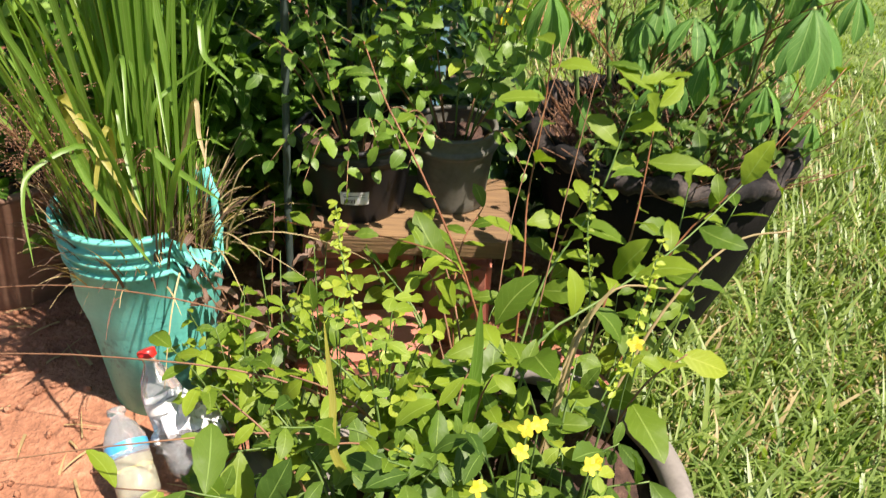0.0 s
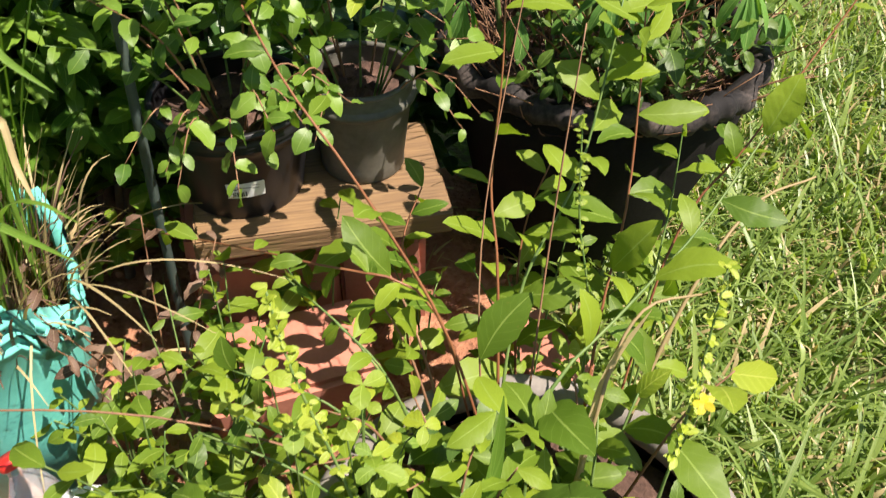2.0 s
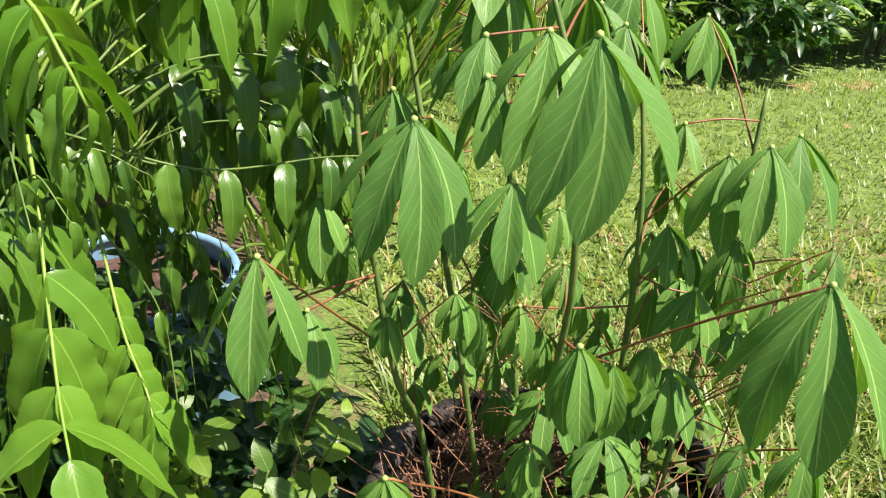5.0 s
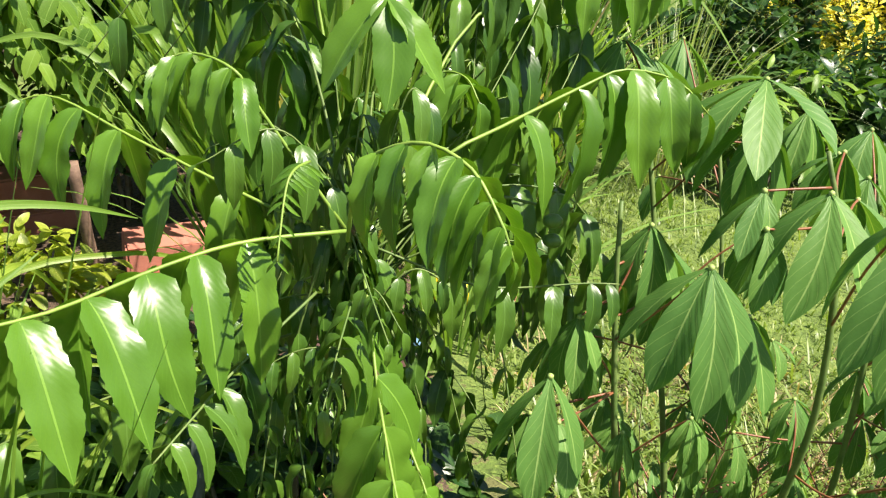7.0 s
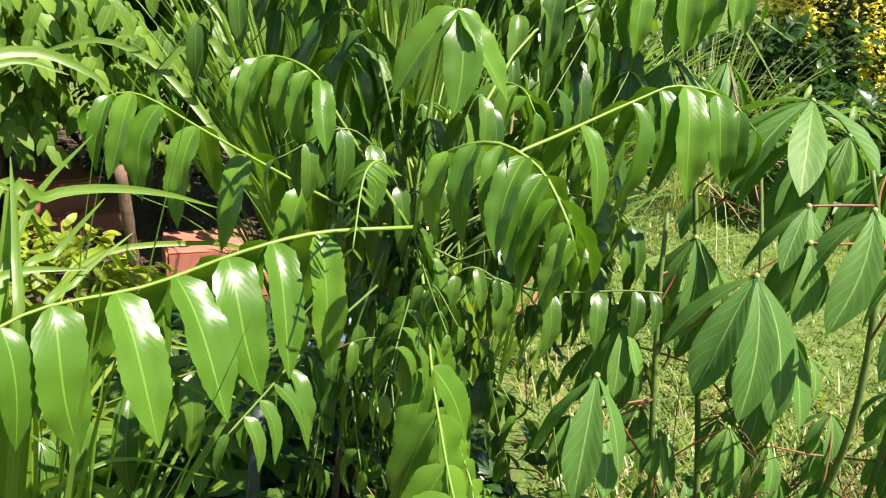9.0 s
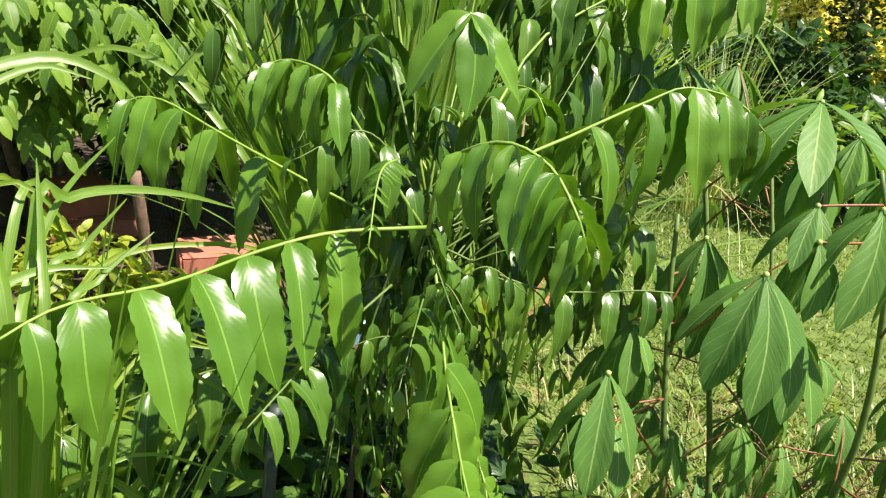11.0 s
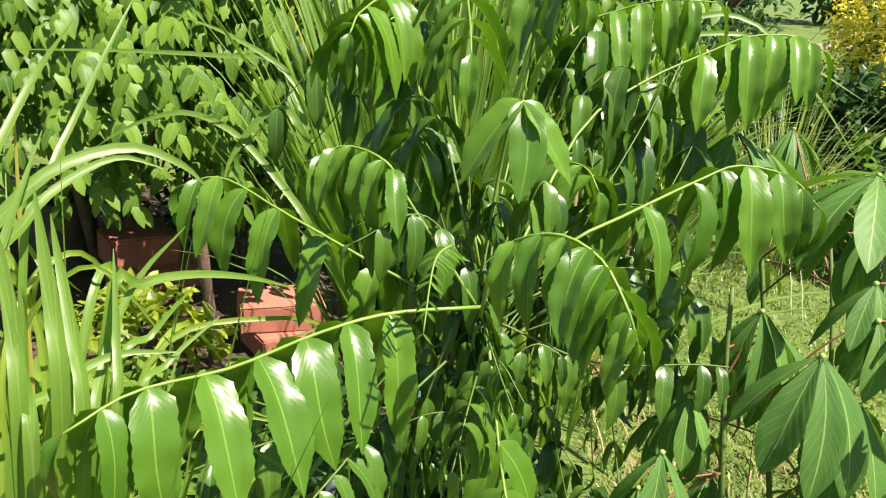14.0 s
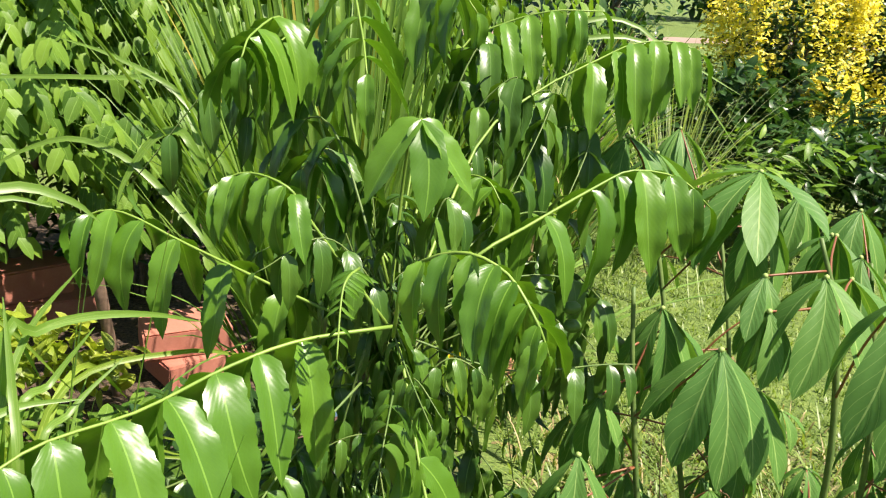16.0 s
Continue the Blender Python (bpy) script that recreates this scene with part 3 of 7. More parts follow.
def round_pot(name, at, r_top, r_base, height, material, label, category, lip=0.006, wall=0.003, fill=0.035, wobble=0.002, bands=(), seed=0, group="", lean=(0, 0), rim_label="", rim_material=None, squash=(1, 1)):
    """A tapering pot with a rolled lip, a real wall and soil in it."""
    pot = thing(name, at, label, category, group)
    bm = bmesh.new()
    prof = [(r_base * 0.2, 0.0), (r_base, 0.0), (r_base + 0.002, 0.004)]
    for i in range(1, 9):
        t = i / 8
        r, z = r_base + (r_top - r_base) * t, height * t
        prof.append((r, z * 0.97))
        for b in bands:
            if (i - 1) / 8 < b <= t:
                prof += [(r + 0.0005, height * b - 0.006), (r + 0.005, height * b - 0.003), (r + 0.005, height * b + 0.003), (r + 0.0005, height * b + 0.006)]
    prof.sort(key=lambda q: q[1])
    lathe(bm, prof, at, 48, wobble, squash, seed)
    inner = [(r_top - wall, height * 0.97), (r_base + (r_top - r_base) * 0.5, height * 0.5), (r_base * 0.9, height * 0.12)]
    lathe(bm, inner, at, 48, wobble, squash, seed)
    part("wall", bm, material, pot)
    bm = bmesh.new()
    lp = [(r_top - wall + lip * math.cos(a), height * 0.985 + lip * math.sin(a)) for a in [math.tau * k / 10 for k in range(11)]]
    lathe(bm, lp, at, 48, wobble, squash, seed)
    part("rim", bm, rim_material or material, pot, rim_label)
    soil_disc(pot, (at[0], at[1], at[2] + height - fill), (r_top - wall) * 0.97 * min(squash), seed + 5)
    return pot


# the wide tub in front
tub_z = ground_height(0.1, 0.63)
tub = round_pot("planter_tub", (0.095, 0.635, tub_z), 0.215, 0.20, 0.33 - tub_z, BLACK, "wide black planter tub with a weathered grey rim, full of weeds", "planter",
                lip=0.017, wall=0.014, fill=0.04, wobble=0.004, seed=2, rim_label="thick weathered grey rim", rim_material=GREY_RUBBER)


# the grow bag of the cassava
def grow_bag(at, r, height):
    bag = thing("grow_bag", at, "dark fabric grow bag with a dusty rolled-down edge, planted with cassava", "planter")
    bm = bmesh.new()
    lathe(bm, [(r * 0.2, 0.0), (r * 0.60, 0.0), (r * 0.64, 0.02), (r * 0.78, height * 0.35), (r * 0.92, height * 0.7), (r * 0.99, height),
               (r * 0.95, height), (r * 0.91, height * 0.75), (r * 0.8, height * 0.5)], at, 56, 0.012, (1, 1), 4)
    for v in bm.verts:
        n = noise.noise(v.co * 9.0) * 0.016 + noise.noise(v.co * 28.0) * 0.005
        v.co += Vector((v.co.x - at[0], v.co.y - at[1], 0)).normalized() * n
    part("wall", bm, BAG, bag)
    bm = bmesh.new()
    rnd = random.Random(9)
    n, sides = 150, 10
    rings = []
    for i in range(n):
        a = math.tau * i / n
        fat = 0.017 + 0.009 * noise.noise((4 * math.cos(a), 4 * math.sin(a), 0)) + 0.006 * noise.noise((14 * math.cos(a), 14 * math.sin(a), 3)) + rnd.uniform(-0.002, 0.002)
        up = 0.022 * noise.noise((2.6 * math.cos(a), 2.6 * math.sin(a), 8.0)) + 0.006 * noise.noise((9 * math.cos(a), 9 * math.sin(a), 2.0))
        rr = r * (1 + 0.035 * noise.noise((2.2 * math.cos(a), 2.2 * math.sin(a), 4.0)) + 0.02 * noise.noise((7 * math.cos(a), 7 * math.sin(a), 1.0)))
        rings.append([bm.verts.new((at[0] + (rr + fat * math.cos(b)) * math.cos(a), at[1] + (rr + fat * math.cos(b)) * math.sin(a),
                                    at[2] + height - 0.012 + up + fat * 1.1 * math.sin(b))) for b in [math.tau * k / sides for k in range(sides)]])
    for i in range(n):
        a, b = rings[i], rings[(i + 1) % n]
        for k in range(sides):
            bm.faces.new((a[k], b[k], b[(k + 1) % sides], a[(k + 1) % sides]))
    part("rolled_edge", bm, BAG_ROLL, bag, "dusty wrinkled rolled edge")
    soil_disc(bag, (at[0], at[1], at[2] + height - 0.05), r * 0.95, 12)
    return bag


bag_z = ground_height(0.41, 1.32)
BAG_TOP = 0.466
bag = grow_bag((0.41, 1.325, bag_z), 0.225, BAG_TOP - bag_z)


# ---- the board on its blocks, with the two nursery pots ----
def block_bm(size, bevel=0.006, seed=0, rough=0.003):
    bm = bmesh.new()
    bmesh.ops.create_cube(bm, size=1.0)
    bmesh.ops.scale(bm, vec=size, verts=bm.verts)
    bmesh.ops.bevel(bm, geom=list(bm.edges), offset=bevel, segments=2, affect="EDGES")
    rnd = random.Random(seed)
    for v in bm.verts:
        v.co += Vector([rnd.uniform(-rough, rough) for _ in range(3)])
    return bm


def block(at, size, turn, label, seed, group="red garden blocks", tilt=0.0, name="garden_block", material=None):
    bm = block_bm(size, 0.007, seed)
    ob = part(name, bm, material or TERRACOTTA, None, m=pose(at[0], at[1], at[2], tilt, 0, turn), smooth=False)
    return tagged(ob, label, "block", group)


bz = ground_height(-0.05, 1.15)
block((-0.115, 1.205, bz + 0.09), (0.20, 0.12, 0.18), 4, "rough red garden block under a wooden board", 1)
block((0.055, 1.205, bz + 0.09), (0.12, 0.11, 0.18), -6, "rough red garden block under a wooden board", 2)
block((-0.10, 1.040, bz + 0.060), (0.22, 0.13, 0.115), 8, "flat red garden block lying in front of the board", 3, tilt=6)
block((0.245, 1.005, bz + 0.03), (0.10, 0.13, 0.08), 20, "broken red block between the pots", 4)
board_top = 0.362
bm = block_bm((0.325, 0.205, 0.036), 0.003, 5, 0.0012)
board = part("wooden_board", bm, WOOD, None, m=pose(-0.024, 1.197, board_top - 0.018, 0, 0.3, -1.0), smooth=False)
tagged(board, "weathered plank lying flat on red blocks", "board")
for at, size in (((-0.115, 1.205, (bz + 0.18 + board_top - 0.036) / 2), (0.19, 0.11, board_top - 0.036 - bz - 0.18)), ((0.055, 1.205, (bz + 0.18 + board_top - 0.036) / 2), (0.11, 0.10, board_top - 0.036 - bz - 0.18))):
    if size[2] > 0.012:
        block(at, size, 2, "thin red block shimming up the board", int(at[0] * 100), name="garden_block")

pot_a = round_pot("nursery_pot", (-0.118, 1.205, board_top), 0.098, 0.074, 0.138, BLACK, "black plastic nursery pot with a white price label", "plant pot", lip=0.0045, fill=0.03, bands=(0.86,), seed=11, group="nursery pots")
pot_b = round_pot("nursery_pot", (0.040, 1.222, board_top), 0.070, 0.054, 0.140, OLIVE_POT, "dusty grey-green nursery pot on the board", "plant pot", lip=0.004, fill=0.03, bands=(0.8,), seed=12, group="nursery pots")


def pot_label(pot, at, r_top, r_base, height):
    bm = bmesh.new()
    bars = bmesh.new()
    a0, a1, z0, z1 = radians(256), radians(287), 0.29, 0.47
    lo, hi = [], []
    for i in range(9):
        a = a0 + (a1 - a0) * i / 8
        for z, row in ((z0, lo), (z1, hi)):
            r = r_base + (r_top - r_base) * z + 0.0012
            row.append(bm.verts.new((at[0] + r * math.cos(a), at[1] + r * math.sin(a), at[2] + height * z)))
    for i in range(8):
        bm.faces.new((lo[i], lo[i + 1], hi[i + 1], hi[i]))
    lab = part("label", bm, WHITE, pot, "white paper price label")
    for k in range(7):
        a = a0 + (a1 - a0) * (0.14 + 0.055 * k)
        q = []
        for da, z in ((0, 0.315), (0.012 if k % 2 else 0.02, 0.315), (0.012 if k % 2 else 0.02, 0.37), (0, 0.37)):
            r = r_base + (r_top - r_base) * z + 0.0022
            q.append(bars.verts.new((at[0] + r * math.cos(a + da), at[1] + r * math.sin(a + da), at[2] + height * z)))
        bars.faces.new(q)
    for k in range(3):
        z = 0.395 + 0.018 * k
        q = []
        for u, zz in ((0.12, z), (0.85 - 0.2 * (k % 2), z), (0.85 - 0.2 * (k % 2), z + 0.008), (0.12, z + 0.008)):
            a = a0 + (a1 - a0) * u
            r = r_base + (r_top - r_base) * zz + 0.0024
            q.append(bars.verts.new((at[0] + r * math.cos(a), at[1] + r * math.sin(a), at[2] + height * zz)))
        bars.faces.new(q)
    part("print", bars, INK, lab)


pot_label(pot_a, (-0.118, 1.205, board_top), 0.098, 0.074, 0.138)

# a leaning stake behind the bucket
stake = thing("garden_stake", (-0.232, 1.115, ground_height(-0.23, 1.1)), "thin dark green plastic garden stake", "stake")
bm = bmesh.new()
tube(bm, [(-0.232, 1.115, bz - 0.02), (-0.222, 1.14, 0.45), (-0.205, 1.18, 0.86)], 0.0065, 0.006, 8, 8)
part("pole", bm, METAL_STAKE, stake)


# ---- the turquoise bucket ----
def bucket():
    at = (-0.425, 1.028, ground_height(-0.4, 1.0))
    h, rt, rb = 0.458 - at[2], 0.110, 0.086
    b = thing("bucket", at, "torn turquoise plastic bucket full of broad grass", "bucket")
    bm = bmesh.new()
    prof = [(rb * 0.2, 0), (rb, 0), (rb + (rt - rb) * 0.4, h * 0.4), (rb + (rt - rb) * 0.74, h * 0.74)]
    for k in range(3):
        z = 0.80 + 0.055 * k
        r = rb + (rt - rb) * z
        prof += [(r, h * z), (r + 0.006, h * (z + 0.006)), (r + 0.006, h * (z + 0.020)), (r, h * (z + 0.026))]
    prof += [(rt, h * 0.97), (rt + 0.007, h * 0.985), (rt + 0.006, h), (rt - 0.003, h), (rt - 0.004, h * 0.6), (rb, h * 0.3)]
    rings = lathe(bm, prof, at, 64, 0.004, (1, 1), 21)
    # the broken side: a notch beside a tall shard
    rnd = random.Random(5)
    for ring, (r, z) in zip(rings, prof):
        for v in ring:
            a = math.degrees(math.atan2(v.co.y - at[1], v.co.x - at[0]))
            if z > h * 0.55:
                if 22 < a < 48:
                    v.co.z += (0.022 * (1 - abs(a - 34) / 14)) * (z / h - 0.5) * 2
                elif -48 < a <= 22:
                    dip = 0.085 * math.sin(math.pi * (a + 48) / 70) ** 0.7 + 0.028 * rnd.uniform(-1, 1)
                    v.co.z -= dip * (z / h - 0.55) * 2.2
                    v.co.x += rnd.uniform(-0.004, 0.006)
    part("wall", bm, TURQUOISE, b)
    soil_disc(b, (at[0], at[1], at[2] + h * 0.62), rt * 0.86, 31)
    return b, at, h


bucket_thing, BUCKET_AT, BUCKET_H = bucket()

# dark round planter beside the bucket, and one behind
lp_z = ground_height(-0.80, 1.36)
round_pot("round_planter", (-0.80, 1.34, lp_z), 0.20, 0.15, 0.25, BROWN_POT, "dusty brown round planter on red clay", "planter", lip=0.008, wall=0.008, fill=0.07, seed=41)
round_pot("round_planter", (-1.25, 2.05, ground_height(-1.25, 2.05)), 0.20, 0.15, 0.30, TERRACOTTA, "clay-coloured round planter in the shade of grass", "planter", lip=0.012, wall=0.012, fill=0.05, seed=42)

# blue drum that holds the plum sapling
drum_at = (-0.11, 1.80, ground_height(-0.11, 1.80))
drum = round_pot("blue_drum", drum_at, 0.150, 0.13, 0.47, BLUE, "pale blue plastic drum holding a plum sapling", "planter", lip=0.008, wall=0.006, fill=0.04, bands=(0.35, 0.7), seed=51, wobble=0.003)

# grey pots by the far blocks
round_pot("grey_pot", (-1.72, 3.72, ground_height(-1.72, 3.72)), 0.125, 0.105, 0.31, OLIVE_POT, "grey plastic pot standing beside red blocks", "plant pot", lip=0.006, fill=0.03, bands=(0.9,), seed=61)
for at, size, turn, lab, sd in (
    ((-0.690, 3.165, 0.125), (0.28, 0.20, 0.095), 20, "red garden block stacked on another block", 71),
    ((-0.655, 3.150, 0.04), (0.28, 0.21, 0.085), 36, "red garden block under another block", 72),
    ((-1.375, 3.66, 0.125), (0.27, 0.20, 0.125), 38, "red garden block in dappled shade", 73),
    ((-1.32, 3.66, 0.04), (0.36, 0.26, 0.085), 30, "red garden block under another block", 75)):
    z = ground_height(at[0], at[1]) + size[2] / 2 + (0.083 if at[2] > 0.1 else 0.0)
    block((at[0], at[1], z), size, turn, lab, sd)
st = thing("wooden_stake", (-0.865, 3.0, ground_height(-0.865, 3.0)), "rough brown wooden stake in front of red blocks", "stake")
bm = bmesh.new()
tube(bm, [(-0.862, 2.985, -0.02), (-0.87, 2.95, 0.22), (-0.885, 2.91, 0.50)], 0.021, 0.017, 8, 10, 0.10)
part("post", bm, STAKE, st)


# ---- bottles and the white bag in front of the bucket ----
def bottle(at, along, length, radius, cap_mat, fill_mat, label_mat, label, seed):
    m = aim(at, along, (0.2, -0.3, 1))
    turn = m @ Matrix.Rotation(radians(-90), 4, "X")
    b = tagged(place(new("plastic_bottle"), None, turn), label, "bottle", "empty bottles")
    bm = bmesh.new()
    prof = [(radius * 0.3, 0.004), (radius * 0.85, 0.0), (radius, 0.012), (radius, length * 0.3), (radius * 0.93, length * 0.34), (radius, length * 0.38), (radius, length * 0.66),
            (radius * 0.75, length * 0.80), (radius * 0.34, length * 0.90), (radius * 0.34, length * 0.95)]
    lathe(bm, prof, (0, 0, 0), 28, 0.01, (1, 1), seed)
    part("body", bm, CLEAR, b, "crumpled clear body", m=turn)
    if fill_mat:
        bm = bmesh.new()
        rr = lathe(bm, [(radius * 0.92, 0.008), (radius * 0.95, 0.02), (radius * 0.95, length * 0.46)], (0, 0, 0), 24, 0.01, (1, 1), seed)
        cap(bm, rr[0], True)
        cap(bm, rr[-1])
        part("filling", bm, fill_mat, b, "cream coloured contents", m=turn)
    if label_mat:
        bm = bmesh.new()
        lathe(bm, [(radius * 1.015, length * 0.53), (radius * 1.02, length * 0.57), (radius * 1.015, length * 0.62)], (0, 0, 0), 28, 0.01, (1, 1), seed)
        part("label", bm, label_mat, b, "wrapped label", m=turn)
    bm = bmesh.new()
    rr = lathe(bm, [(radius * 0.44, length * 0.945), (radius * 0.46, length * 0.955), (radius * 0.46, length * 1.0), (radius * 0.40, length * 1.01)], (0, 0, 0), 20)
    cap(bm, rr[-1])
    part("cap", bm, cap_mat, b, "screw cap", m=turn)
    return b


def crumpled_bag(at, size, seed, material, label):
    bm = bmesh.new()
    bmesh.ops.create_icosphere(bm, subdivisions=4, radius=1.0)
    for v in bm.verts:
        n = v.co.normalized()
        c = noise.noise(n * 2.2 + Vector((seed, 0, 0))) * 0.45 + abs(noise.noise(n * 5 + Vector((0, seed, 0)))) * 0.40 - 0.1
        v.co = Vector((n.x * size[0], n.y * size[1], n.z * size[2])) * (1 + c)
        v.co.z = max(v.co.z, -size[2] * 0.8)
    ob = part("plastic_bag", bm, material, None, m=Matrix.Translation(at), smooth=False)
    return tagged(ob, label, "bag")


gz = ground_height(-0.35, 0.76)
crumpled_bag((-0.335, 0.835, gz + 0.085), (0.046, 0.042, 0.066), 3, FILM, "crumpled clear and white plastic bag on red clay")
bottle((-0.383, 0.752, gz + 0.034), (-0.20, 0.36, 0.30), 0.135, 0.029, CLEAR, CREAM, LABEL_BLUE, "clear bottle with cream contents and a blue band", 4)
bottle((-0.325, 0.800, gz + 0.045), (-0.16, 0.19, 0.42), 0.185, 0.028, RED_CAP, None, WHITE, "clear bottle with a red cap leaning on a bag", 5)
bottle((-0.315, 0.745, gz + 0.026), (0.6, 0.35, 0.22), 0.14, 0.024, RED_CAP, None, RED_CAP, "small crushed bottle with a red label", 6)
bm = bmesh.new()
lathe(bm, [(0.05, 0.0), (0.075, 0.0), (0.085, 0.12), (0.089, 0.125), (0.085, 0.13), (0.081, 0.12), (0.07, 0.01)], (0, 0, 0), 32)
small_pot = part("empty_pot", bm, BLACK, None, m=pose(-0.225, 0.715, gz + 0.084, 78, 0, 35))
tagged(small_pot, "empty black plastic pot lying on its side", "plant pot")


# ---- plant builders ----
def frond(tree, points, count, length, meshes, stalk=PLUM_STEM, r=0.0016, hang=28.0, start=0.22, label="arching compound leaf", size_end=0.72, drop=1.0, seed=0):
    """A compound leaf: a stalk along the points, with pairs of leaflets that hang from it and one at its end."""
    rnd = random.Random(seed)
    bm = bmesh.new()
    line = tube(bm, points, r * 1.05, r * 0.55, 6, 18)
    fr = part("compound_leaf", bm, stalk, tree, label)
    n = len(line) - 1
    down = Vector((0, 0, -1))
    for k in range(count + 1):
        u = start + (1 - start) * k / count
        i = min(int(u * n), n - 1)
        q = line[i].lerp(line[i + 1], u * n - i)
        d = (line[i + 1] - line[max(i - 1, 0)]).normalized()
        side = d.cross(Vector((0, 0, 1)))
        if side.length < 0.2:
            side = Vector((1, 0.0, 0))
        side.normalize()
        size = length * (0.80 + 0.35 * math.sin(math.pi * min(1, 0.15 + 0.8 * k / count))) * (1 - (1 - size_end) * k / count)
        ends = (-1, 1) if k < count else (0,)
        for s in ends:
            a = radians(hang + 36 + rnd.uniform(-9, 9))
            way = side * s * math.sin(a) + down * math.cos(a) * drop + d * (0.06 if s else 0.9) + Vector([rnd.uniform(-0.09, 0.09) for _ in range(3)])
            up = (side * s if s else d) * math.cos(a) + Vector((0, 0, math.sin(a) + 0.12)) + Vector([rnd.uniform(-0.12, 0.12) for _ in range(3)])
            if size_end > 1 and d.z < -0.45:
                way = side * s * 0.42 + Vector((0.0, -0.22, -0.72 if s else -0.95)) + Vector([rnd.uniform(-0.12, 0.12) for _ in range(3)])
                up = side * s * 0.55 + Vector((0.0, -0.55, 0.62)) + Vector([rnd.uniform(-0.2, 0.2) for _ in range(3)])
            m = aim(q, way, up) @ Matrix.Scale(size * rnd.uniform(0.96, 1.16), 4)
            shared("leaflet", rnd.choice(PLUM_STRAIGHT if size_end > 1 else meshes), fr, m)
    return fr


def hand_leaf(plant, hub, stem_at, length, lobes, meshes, seed, out=None, droop=66.0, r=0.0011, name="leaf"):
    """A cassava leaf: a red stalk from the stem to a hub, from which lobes hang like the ribs of an umbrella."""
    rnd = random.Random(seed)
    hub, stem_at = Vector(hub), Vector(stem_at)
    flat = Vector((hub.x - stem_at.x, hub.y - stem_at.y, 0)) if out is None else Vector((out[0], out[1], 0))
    if flat.length < 1e-3:
        flat = Vector((0.3, -1, 0))
    flat.normalize()
    mid = stem_at.lerp(hub, 0.55) + Vector((rnd.uniform(-0.006, 0.006), 0, rnd.uniform(-0.004, 0.008)))
    bm = bmesh.new()
    tube(bm, [stem_at, mid, hub], r * 1.2, r, 6, 8)
    pet = part("petiole", bm, RED_STALK, plant, "thin red leaf stalk")
    bm = bmesh.new()
    bmesh.ops.create_icosphere(bm, subdivisions=1, radius=r * 2.7)
    hubm = Matrix.Translation(hub)
    lf = part(name, bm, CASSAVA_TOP, plant, "drooping hand-shaped leaf", m=hubm)
    for k in range(lobes):
        az = (k - (lobes - 1) / 2) * (240.0 / lobes) + rnd.uniform(-9, 9)
        w = flat.copy()
        w.rotate(Euler((0, 0, radians(az))))
        a = radians(droop - 10 - 18 * abs(az) / 125.0 + rnd.uniform(-8, 8))
        way = w * math.cos(a) + Vector((0, 0, -math.sin(a)))
        up = w * math.sin(a) + Vector((0, 0, math.cos(a)))
        size = length * (1 - 0.30 * abs(az) / 125.0) * rnd.uniform(0.92, 1.06)
        shared("lobe", rnd.choice(meshes), lf, aim(hub, way, up) @ Matrix.Scale(size, 4))
    return lf


def leafy_stem(plant, points, count, length, meshes, stalk, r, seed, start=0.1, spread=75.0, droop=0.1, name="stem", label="", pairs=False, size_end=0.7):
    """A stalk with single leaves set round it."""
    rnd = random.Random(seed)
    bm = bmesh.new()
    line = tube(bm, points, r, r * 0.45, 6, 14)
    st_ob = part(name, bm, stalk, plant, label)
    n = len(line) - 1
    az = rnd.uniform(0, 6.28)
    for k in range(count):
        u = start + (1 - start) * (k + rnd.uniform(-0.2, 0.2)) / max(1, count - 1)
        u = min(1.0, max(0.0, u))
        i = min(int(u * n), n - 1)
        q = line[i].lerp(line[i + 1], u * n - i)
        d = (line[i + 1] - line[i]).normalized()
        x = d.cross(Vector((0.2, 0.9, 0.3))).normalized()
        y = d.cross(x)
        for s in range(2 if pairs else 1):
            az += 2.4 if not pairs else math.pi
            w = x * math.cos(az) + y * math.sin(az)
            a = radians(spread * rnd.uniform(0.7, 1.2))
            way = d * math.cos(a) + w * math.sin(a) + Vector((0, 0, -droop)) + Vector((0, -0.12, 0))
            up = Vector((0.15, -0.25, 1.0)) + w * 0.25 + Vector([rnd.uniform(-0.4, 0.4) for _ in range(3)])
            size = length * rnd.uniform(0.6, 1.15) * (1 - (1 - size_end) * u)
            shared("leaf", rnd.choice(meshes), st_ob, aim(q, way, up) @ Matrix.Scale(size, 4))
        if pairs:
            az += 1.6
    return st_ob


FIVE = (-1, -0.5, 0, 0.5, 1)
PLUM_LEAVES = leaf_set("leaflet", 12, PLUM, 1.0, 0.295, "plum", 3, fold=0.42, bend=0.95, segs=24, tooth=0.035, wave=0.15, early=1.6, cols=FIVE, puff=0.10)
PLUM_STRAIGHT = leaf_set("leaflet", 6, PLUM, 1.0, 0.37, "plum", 23, fold=0.30, bend=0.40, segs=28, tooth=0.025, wave=0.15, early=1.0, cols=FIVE, puff=0.10)
# small leaflets of the lower crown, in the green darkened to stand for shade
PLUM_SMALL = leaf_set("leaflet", 8, PLUM_SHADED, 1.0, 0.30, "plum", 13, fold=0.40, bend=0.95, segs=14, tooth=0.03, wave=0.16, early=1.2, cols=FIVE, puff=0.08)
CASSAVA_LOBES = leaf_set("lobe", 8, CASSAVA, 1.0, 0.315, "lobe", 5, fold=0.30, bend=0.55, segs=14, tooth=0.0, wave=0.08, early=0.8, cols=FIVE, puff=0.08)
WEED_LEAVES = leaf_set("leaf", 9, WEED, 1.0, 0.47, "ovate", 7, fold=0.28, bend=0.6, segs=10, tooth=0.04, wave=0.24)
